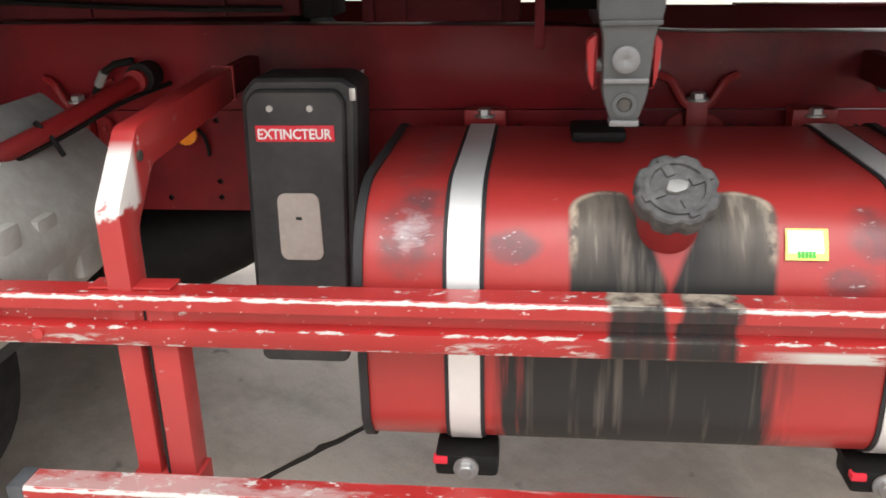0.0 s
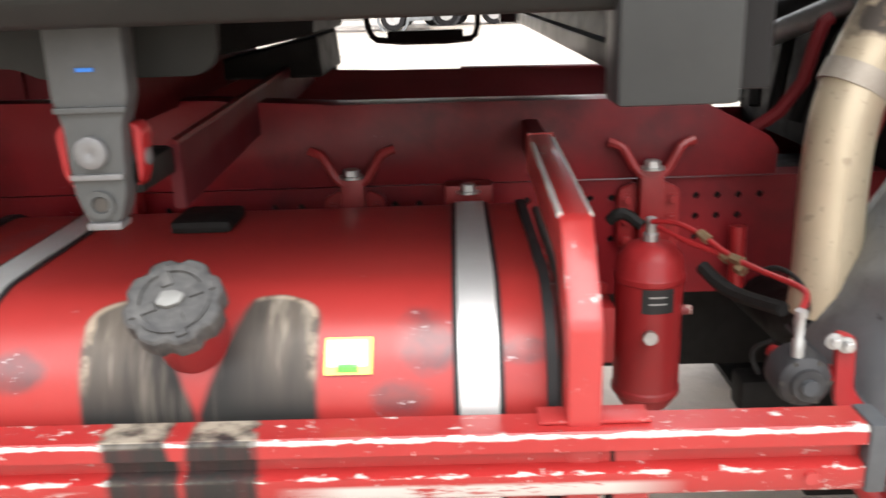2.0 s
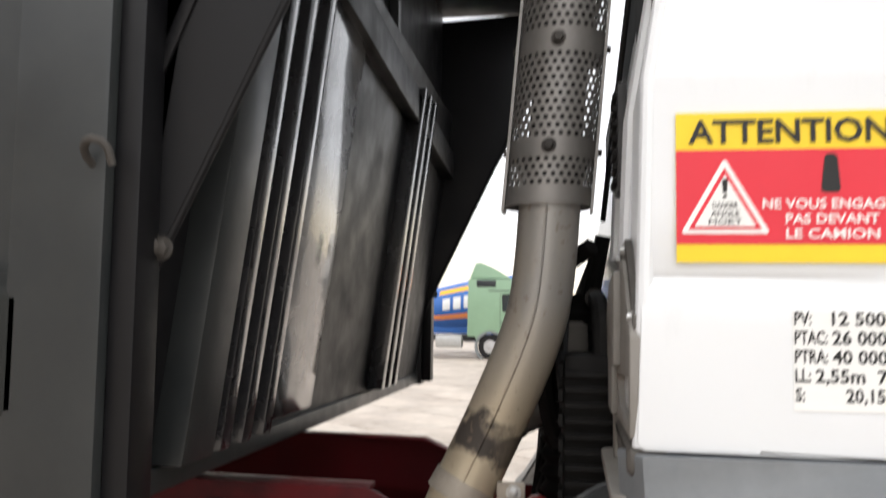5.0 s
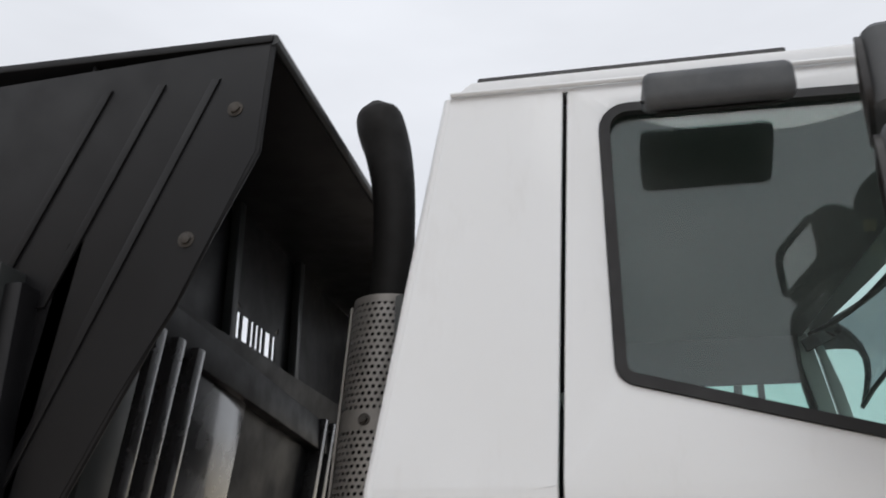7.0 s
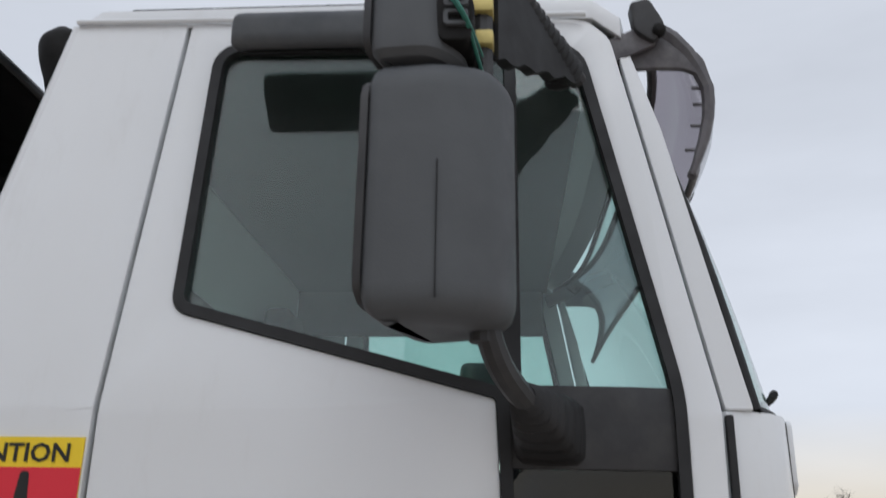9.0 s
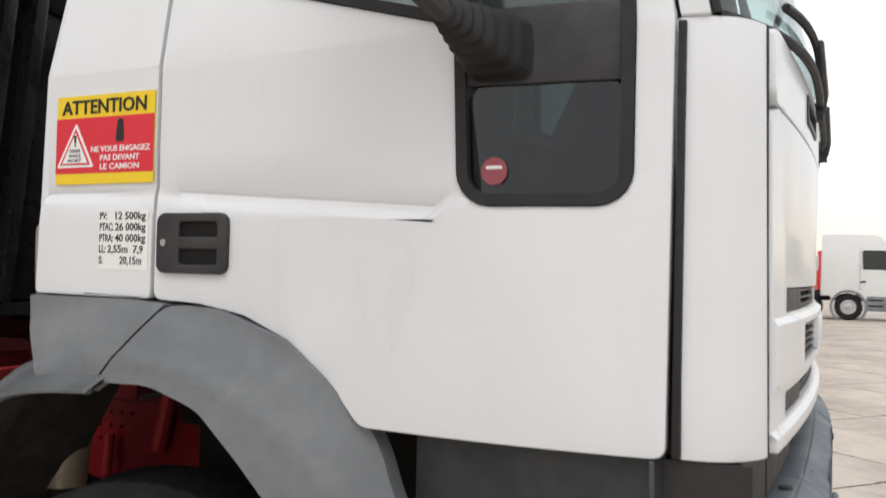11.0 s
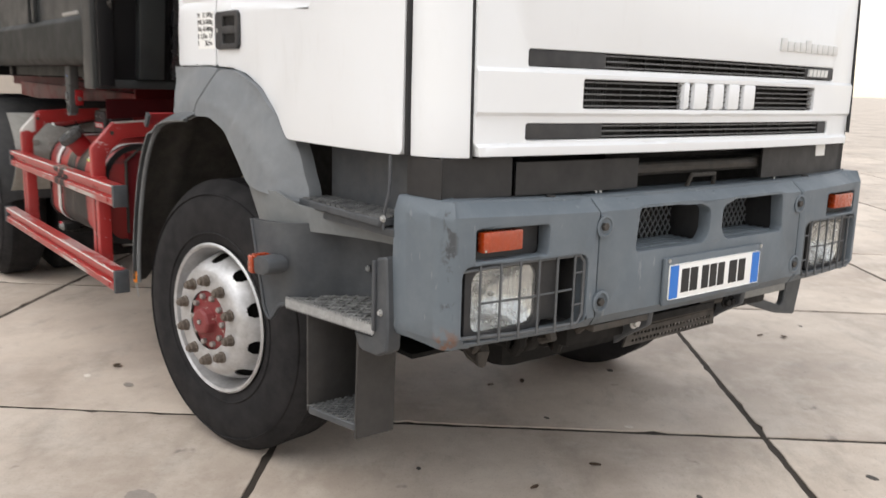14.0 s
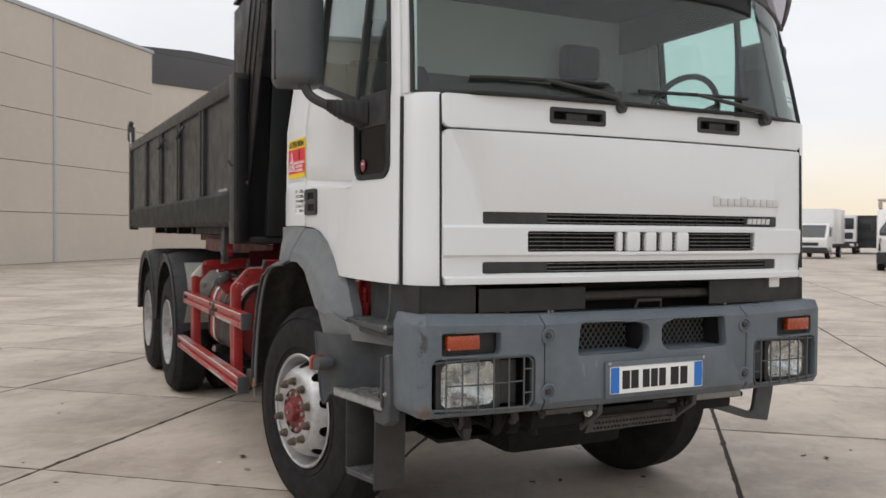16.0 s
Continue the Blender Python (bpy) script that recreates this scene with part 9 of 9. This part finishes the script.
def mixer(at):
    """A concrete mixer semi-trailer, front end to +x."""
    m = thing("mixer_trailer", "blue concrete mixer trailer with orange stripes", "trailer", at)
    line = [(3.7, 2.0, 0.30), (3.3, 2.05, 0.75), (2.4, 2.15, 1.05), (0.6, 2.4, 1.22), (-1.4, 2.75, 1.1), (-2.6, 3.0, 0.75), (-3.2, 3.15, 0.5)]
    drum = part("drum", tube([(x, 1.25, z) for x, z, r in line], 1.0, 32, radii=[r for x, z, r in line]), FARBLUE, m, "blue mixer drum")

    def skin(x, a, d):
        """A point on the drum at length x and angle a, d above it."""
        for (x0, z0, r0), (x1, z1, r1) in zip(line, line[1:]):
            if x1 <= x <= x0:
                f = (x0 - x) / (x0 - x1)
                r = r0 + (r1 - r0) * f + d
                return Vector((x, 1.25 + r * math.cos(a), z0 + (z1 - z0) * f + r * math.sin(a)))

    for a0, a1, paint in ((0.62, 0.88, FARYELLOW), (-0.55, -0.32, FARORANGE)):
        part("stripe", sheet(24, 4, lambda u, v: skin(3.0 - 5.4 * u, a0 + (a1 - a0) * v, 0.02)), paint, drum)
    for k in range(8):
        part("drum_mark", sheet(3, 4, lambda u, v: skin(2.2 - 0.52 * k - 0.36 * u, -0.12 + 0.50 * v, 0.022)), FARWHITE, drum, "plain white bar")
    part("chute", prism("y", [(-2.6, 2.4), (-3.0, 3.6), (-3.5, 3.6), (-3.3, 2.2)], 0.8, 1.7, 0.03), FARBLUE, m)
    part("hopper", lathe("z", (-3.35, 1.25, 0), [(0.25, 2.9), (0.55, 3.55), (0.50, 3.58), (0.22, 2.95)], 20), STEEL, m)
    for y in (0.6, 1.75):
        part("rear_stand", rbox(-3.0, -2.85, y, y + 0.15, 1.2, 2.7, 0.02), FARBLUE, m)
    part("frame", rbox(-3.6, 4.2, 0.7, 1.8, 0.95, 1.3, 0.03), FARBLUE, m)
    part("water_tank", tube([(3.2, 0.35, 1.25), (1.4, 0.35, 1.25)], 0.28, 16), FARWHITE, m)
    part("side_guard", rbox(-1.0, 2.0, 0.0, 0.1, 0.5, 0.95, 0.02), FARWHITE, m)
    for x in (-0.8, -2.1, -3.2):
        simple_wheel(m, x, 0.0, 0.52, 0.34)
        simple_wheel(m, x, 2.1, 0.52, 0.34)
    return m


mixer(pose(-4.2, 39.4, 0, 0, 0, 180) @ Matrix.Scale(0.95, 4))
skip = thing("orange_container", "orange skip container standing on a truck chassis", "container", pose(-0.80, 36.2, 0))
part("container_body", bevel(prism("y", [(0.25, 1.15), (0.15, 2.5), (1.55, 2.5), (1.45, 1.15)], 0, 1.6), 0.03), FARORANGE, skip)
part("container_bed", rbox(-1.6, 1.75, 0.1, 1.5, 0.92, 1.16, 0.03), FARDARK, skip)
part("bed_rail", rbox(-2.2, 0.1, 0.0, 0.08, 1.38, 1.48, 0.01), STEEL, skip)
for x in (-0.85, 1.2):
    simple_wheel(skip, x, 0.0, 0.5, 0.3)
    simple_wheel(skip, x, 1.3, 0.5, 0.3)
part("container_edge", rbox(1.5, 1.66, -0.05, 1.65, 1.16, 2.75, 0.03), RED_FILM, skip)


def light_truck(at, rack=True):
    """A small flatbed truck, front to -x of its own."""
    v = thing("light_truck", "small white light truck facing the yard", "van", at)
    cab = part("cab", bevel(prism("y", rounded([(0.0, 0.5), (0.02, 1.15), (0.35, 2.1), (0.55, 2.16), (1.7, 2.16), (1.75, 0.5)], 0.07), 0.0, 1.85), 0.06, 3), FARWHITE, v)
    part("windscreen", bevel(sheet(8, 6, lambda u, v: Vector((0.045 + 0.30 * v - 0.02 * (1 - (2 * u - 1) ** 2), 0.08 + 0.04 * v + (1.69 - 0.08 * v) * u, 1.24 + 0.80 * v)), (0.02, 0, 0)), 0.004), DARKGLASS, cab)
    part("label", prism("y", [(0.20, 1.72), (0.22, 1.72), (0.28, 1.86), (0.26, 1.86)], 0.62, 1.22), FARWHITE, cab)
    part("grille", rbox(-0.03, 0.02, 0.35, 1.5, 0.86, 0.95, 0.02), FARDARK, cab)
    part("bumper", bevel(prism("z", rounded([(-0.04, 0.0), (-0.12, 0.35), (-0.12, 1.5), (-0.04, 1.85), (0.3, 1.85), (0.3, 0.0)], 0.05, 3), 0.26, 0.66), 0.04, 2), FARDARK, cab)
    part("lower_lip", rbox(-0.06, 0.05, 0.3, 1.55, 0.68, 0.80, 0.02), FARWHITE, cab)
    for y, o in ((0.02, 0.0), (1.60, 0.10)):
        part("headlamp", prism("x", rounded([(y + o, 0.70), (y + 0.21, 0.72), (y + 0.15 - 0.6 * o, 1.12), (y + 0.06 + 1.0 * o, 1.16)], 0.03), -0.03, 0.06, 0.01), LENS_FAR, cab)
        part("wiper", tube([(0.03, y + 0.25, 1.22), (0.12, y + 0.05 + 2.4 * o, 1.46)], 0.012, 6), FARDARK, cab)
    for y in (-0.18, 1.88):
        part("mirror", rbox(0.3, 0.42, y, y + 0.15, 1.35, 1.75, 0.04), FARDARK, cab)
    part("bed", rbox(1.85, 4.6, 0.0, 1.85, 0.75, 1.2, 0.03), FARWHITE, v)
    if rack:
        for y in (0.05, 1.8):
            part("rack_post", tube([(1.9, y, 1.2), (1.9, y, 2.48), (4.5, y, 2.48)], 0.035, 8), RACK_WOOD, v)
            part("rack_board", rbox(0.7, 4.5, y - 0.03, y + 0.03, 2.22, 2.42, 0.01), RACK_WOOD, v)
        for x in (0.5, 1.9):
            part("rack_bar", tube([(x, 0.0, 2.50), (x, 1.85, 2.50)], 0.035, 8), RACK_WOOD, v)
        part("rack_post", tube([(0.5, 0.92, 2.14), (0.5, 0.92, 2.5)], 0.03, 6), RACK_WOOD, v)
    for x in (0.8, 3.6):
        simple_wheel(v, x, 0.02, 0.36, 0.24)
        simple_wheel(v, x, 1.6, 0.36, 0.24)
    return v


light_truck(pose(-17.3, 31.25, 0, 0, 0, 125.3) @ Matrix.Scale(1.18, 4))


def box_van(at):
    v = thing("box_van", "white box van parked in the yard", "van", at)
    part("cab", bevel(prism("y", rounded([(0, 0.5), (0.0, 1.2), (0.7, 2.15), (1.8, 2.15), (1.8, 0.5)], 0.1), 0, 2.0), 0.06), FARWHITE, v)
    part("windscreen", prism("y", [(0.06, 1.3), (0.12, 1.3), (0.66, 2.06), (0.6, 2.06)], 0.15, 1.85), DARKGLASS, v)
    part("side_window", rbox(0.7, 1.5, -0.01, 0.02, 1.35, 1.95, 0.02), DARKGLASS, v)
    part("bumper", rbox(-0.1, 0.3, 0, 2.0, 0.35, 0.7, 0.05), FARDARK, v)
    part("grille", rbox(-0.02, 0.02, 0.5, 1.5, 0.8, 1.0, 0.02), FARDARK, v)
    part("load_box", rbox(1.85, 6.0, -0.05, 2.15, 0.9, 3.1, 0.03), FARWHITE, v)
    part("mirror", rbox(0.5, 0.62, 2.02, 2.2, 1.3, 1.75, 0.03), FARDARK, v)
    for x in (0.9, 4.8):
        simple_wheel(v, x, 0.0, 0.38, 0.25)
        simple_wheel(v, x, 1.75, 0.38, 0.25)
    return v


box_van(pose(-31.3, 41.9, 0, 0, 0, 120.0))


def far_truck(at, paint, name, label):
    v = thing(name, label, "truck", at)
    part("cab", bevel(rbox(0, 1.8, 0, 2.4, 0.9, 3.0, 0), 0.12, 3), paint, v)
    part("windscreen", rbox(-0.03, 0.05, 0.15, 2.25, 1.9, 2.75, 0.02), DARKGLASS, v)
    part("grille", rbox(-0.03, 0.03, 0.2, 2.2, 1.15, 1.65, 0.02), FARDARK, v)
    part("bumper", rbox(-0.1, 0.4, 0, 2.4, 0.45, 0.95, 0.05), FARDARK, v)
    part("load_body", rbox(2.0, 6.5, 0, 2.45, 1.2, 3.0, 0.04), FARDARK, v)
    for y in (0.1, 2.0):
        part("headlamp", rbox(-0.12, 0.0, y, y + 0.3, 0.6, 0.8, 0.02), CHROME, v)
    for x in (1.0, 4.5, 5.7):
        simple_wheel(v, x, 0.0, 0.5, 0.3)
        simple_wheel(v, x, 2.1, 0.5, 0.3)
    return v


far_truck(pose(-39.87, 55.39, 0, 0, 0, 124.9), FARWHITE, "white_truck", "white truck with dark windscreen in the far row")
far_truck(pose(-27.5, 50.01, 0, 0, 0, 122.5), FARBLUE, "blue_truck", "blue truck in the far row")
far_truck(pose(-34.2, 63.56, 0, 0, 0, 124.3), FARDARK, "dark_truck", "dark truck in the far row")
far_truck(pose(-12.0, 62.0, 0, 0, 0, 100), FARWHITE, "white_truck", "white truck in the far row")
far_truck(pose(-39.56, 58.5, 0, 0, 0, 127.1), FARDARK, "dark_truck", "dark truck in the far row")

far_truck(pose(13.0, 58.0, 0, 0, 0, 70), FARGREEN, "green_truck", "green truck parked far off in the yard")

BARK = plain("grey_brown_bark", (0.07, 0.055, 0.045), 0.85, var=0.4, s1=6, bump=0.5)


def bare_tree(at, height, seed):
    """A leafless tree: a tapered trunk, forking limbs and a crown of fine twigs."""
    q = random.Random(seed)
    t = thing("bare_tree", "leafless grey-brown tree at the yard's far edge", "tree", at)
    trunk = part("trunk", tube([(0, 0, 0), (0.03, 0, height * 0.2), (-0.04, 0.05, height * 0.45), (0, 0, height * 0.7)], 0.12, 8, radii=[0.16, 0.13, 0.09, 0.05]), BARK, t)
    twigs = []
    for k in range(16):
        a, z = q.uniform(0, 2 * math.pi), height * q.uniform(0.25, 0.68)
        n = height * q.uniform(0.22, 0.36)
        tip = Vector((math.cos(a) * n * 0.7, math.sin(a) * n * 0.7, z + n * 0.8))
        base = Vector((0, 0, z))
        part("limb", tube([base, base.lerp(tip, 0.5) + Vector((0, 0, -0.08 * n)), tip], 0.04, 6, radii=[0.05, 0.035, 0.012]), BARK, trunk)
        for j in range(14):
            p = base.lerp(tip, q.uniform(0.3, 1.0))
            d = Vector((q.uniform(-1, 1), q.uniform(-1, 1), q.uniform(0.1, 1.2))).normalized() * height * q.uniform(0.06, 0.14)
            twigs.append(tube([p, p + d * 0.5 + Vector((0, 0, 0.02)), p + d], 0.008, 4, radii=[0.012, 0.008, 0.004]))
    tagged(part("twigs", merge(*twigs), BARK, t), kind="stuff")


bare_tree(pose(27.5, 70.0, 0), 6.0, 3)
bare_tree(pose(31.5, 73.0, 0, 0, 0, 60), 5.2, 5)


def panel_paint(name, c):
    s = Surface(name, c, 0.85)
    s.blend(s.random() * 0.3, shade(c, 0.85))
    s.blend(s.noise(0.25, 6, (1, 1, 0.6)).ramp(0.4, 0.7) * 0.35, shade(c, 0.78))
    s.blend(s.noise(2.0, 7, rough=0.7).ramp(0.5, 0.75) * 0.3, shade(c, 1.2))
    s.bump(s.noise(14, 5), 0.3, 0.01)
    return s.done()


PANEL = panel_paint("precast_wall_concrete", (0.57, 0.51, 0.445))
DARK_CLAD = panel_paint("dark_cladding", (0.10, 0.10, 0.105))


def warehouse():
    """A hall of precast panels whose long wall runs from A to B."""
    A, B = Vector((-34.5, -2.3)), Vector((-43.0, 4.7))
    d = (B - A).normalized()
    ang = math.degrees(math.atan2(d.y, d.x))
    o = thing("warehouse", "large hall of beige precast concrete panels", "building", pose(B.x, B.y, 0, 0, 0, ang))
    L = 46.0
    part("wall_core", rbox(-L, -0.05, 0.16, 20.0, 0, 10.8, 0), PANEL, o)
    H = [0.0, 2.2, 4.35, 6.5, 8.65, 10.8]
    for k in range(6):
        x1 = -7.75 * k
        x0 = x1 - 7.7
        for a, b in zip(H, H[1:]):
            part("wall_panel", rbox(x0, x1 - 0.05, 0.0, 0.16, a + 0.012, b - 0.012, 0.012, 1), PANEL, o)
        part("joint_profile", rbox(x0 - 0.09, x0 + 0.07, -0.035, 0.1, 0, 10.8, 0.01), GREY_LIGHT, o, "pale grey vertical joint profile")
    part("roof_edge", rbox(-L, 0.06, -0.06, 20, 10.8, 10.98, 0.02), GREY_LIGHT, o)
    part("end_wall", rbox(-0.05, 0.0, 0.16, 20.0, 0, 10.8, 0), PANEL, o)
    return o


GREY_LIGHT = plain("pale_grey_profile", (0.42, 0.44, 0.47), 0.6, var=0.15, s1=2)
warehouse()
hall = thing("dark_hall", "lower hall with dark cladding behind the warehouse", "building", pose(-72, 12, 0, 0, 0, 20))
part("hall_wall", rbox(-6, 6, -14, 22, 0, 12.7, 0.05), PANEL, hall)
part("hall_cladding", rbox(-6.1, 6.1, -14.1, 22.1, 12.7, 15.0, 0.05), DARK_CLAD, hall)
part("hall_roof", prism("x", [(-14.1, 15.0), (-4, 15.6), (22.1, 15.0)], -6.1, 6.1), DARK_CLAD, hall)

# fallen leaves and bits on the concrete
LEAF = plain("dead_leaf", (0.06, 0.035, 0.02), 0.8, var=0.4, s1=40)
rng = random.Random(4)
seen = [(1.005, 0.808), (0.118, 1.57), (1.003, 1.142), (-1.227, -0.036), (0.073, 1.40)]
for k in range(24):
    x, y = seen[k] if k < len(seen) else (rng.uniform(-4.5, 4.5), rng.uniform(2.2, 6.5))
    a = rng.uniform(0, 360)
    s = rng.uniform(0.6, 1.3)
    tagged(part("fallen_leaf", sheet(4, 2, lambda u, v: Vector(((u - 0.5) * 0.055 * s, (v - 0.5) * 0.034 * s * math.sin(math.pi * (0.1 + 0.8 * u)), 0.004 + 0.008 * abs(v - 0.5) + 0.006 * u * u)), (0, 0, 0.001)), LEAF, None, "", pose(x, y, 0, 0, 0, a)), "dry brown leaf lying on the concrete", "leaf", "fallen leaves")

def spot(x, y, r, mat, seed):
    """A thin uneven splash that has dried on the concrete."""
    q = random.Random(seed)
    n = 26
    rad = [r * (1 + 0.16 * math.sin(2 * math.pi * k / n * 2 + seed) + q.uniform(-0.07, 0.07)) for k in range(n)]
    part("dried_spot", prism("z", [(x + rad[k] * math.cos(2 * math.pi * k / n), y + 0.85 * rad[k] * math.sin(2 * math.pi * k / n)) for k in range(n)], 0.0005, 0.002), mat, ground)


DAMP = plain("damp_concrete", (0.27, 0.235, 0.205), 0.6, var=0.3, s1=30, bump=0.2)
LIME = plain("lime_splash", (0.68, 0.62, 0.55), 0.8, var=0.3, s1=40, bump=0.2)
TAR = plain("tar_spot", (0.05, 0.044, 0.038), 0.7, var=0.3, s1=40, bump=0.3)
spot(0.248, -0.408, 0.062, DAMP, 1)
spot(-1.168, -0.20, 0.022, LIME, 2)
spot(0.62, 0.55, 0.012, TAR, 3)
for k in range(22):
    spot(rng.uniform(-4.0, 3.0), rng.uniform(-1.4, 5.0), rng.uniform(0.008, 0.03), rng.choice((DAMP, TAR, TAR, LIME)), 10 + k)

# concrete slabs with worn edges
T = Vector((0.766, -0.643))
N = Vector((0.643, 0.766))
bed = part("joint_bed", sheet(1, 1, lambda u, v: Vector((-18.5 + 31 * u, -11 + 32 * v, -0.0055))), SOIL, ground)
slabs = []
for variant in range(5):
    r5 = random.Random(variant)
    hw, hh, g = 2.28 / 2 - 0.013, 2.10 / 2 - 0.013, 40
    loop = []
    for (ax, ay), (bx, by) in (((-hw, -hh), (hw, -hh)), ((hw, -hh), (hw, hh)), ((hw, hh), (-hw, hh)), ((-hw, hh), (-hw, -hh))):
        for k in range(g):
            t = (k + (0.0 if k == 0 else r5.uniform(-0.3, 0.3))) / g
            j = 0.0 if k == 0 else max(0.0, r5.gauss(0.001, 0.003)) + (r5.uniform(0.008, 0.018) if r5.random() < 0.06 else 0.0)
            x, y = ax + (bx - ax) * t, ay + (by - ay) * t
            nx, ny = (0, 1) if ax != bx and ay < 0 else (0, -1) if ax != bx else (-1, 0) if ax > 0 else (1, 0)
            loop.append((x + nx * j, y + ny * j))
    verts = [(x, y, -0.02) for x, y in loop] + [(x, y, -0.002) for x, y in loop] + [(x * 0.9975, y * 0.9975, 0.0) for x, y in loop]
    n = len(loop)
    faces = [(i, (i + 1) % n, n + (i + 1) % n, n + i) for i in range(n)] + [(n + i, n + (i + 1) % n, 2 * n + (i + 1) % n, 2 * n + i) for i in range(n)] + [tuple(range(2 * n, 3 * n))]
    me = bpy.data.meshes.new("slab")
    me.from_pydata(verts, [], faces)
    me.materials.append(CONCRETE)
    slabs.append(me)
rng = random.Random(11)
for i in range(-14, 14):
    for j in range(-11, 16):
        c = T * (-0.33 + 2.28 * (i + 0.5)) + N * (0.21 + 2.10 * (j + 0.5))
        if -20.5 < c.x < 14 and -12.5 < c.y < 22.5:
            o = new("slab", rng.choice(slabs))
            flip = rng.choice((0, 180))
            o.matrix_basis = pose(c.x, c.y, rng.uniform(-0.002, 0.0015), rng.uniform(-0.03, 0.03), rng.uniform(-0.03, 0.03), math.degrees(math.atan2(T.y, T.x)) + flip)
            o.parent = ground

# the slabs farther off, too small to tell apart singly
verts, faces = [], []
for i in range(-34, 30):
    for j in range(-26, 44):
        c = T * (-0.33 + 2.28 * (i + 0.5)) + N * (0.21 + 2.10 * (j + 0.5))
        if -20.5 < c.x < 14 and -12.5 < c.y < 22.5 or not (-52 < c.x < 30 and -28 < c.y < 52):
            continue
        k = len(verts)
        for a, b in ((-1, -1), (1, -1), (1, 1), (-1, 1)):
            p = c + T * (a * 1.127) + N * (b * 1.037)
            verts.append((p.x, p.y, -0.001))
        faces.append((k, k + 1, k + 2, k + 3))
me = bpy.data.meshes.new("far_slabs")
me.from_pydata(verts, [], faces)
me.materials.append(CONCRETE)
far_slabs = new("far_slabs", me)
far_slabs.parent = ground
tagged(far_slabs, kind="stuff")
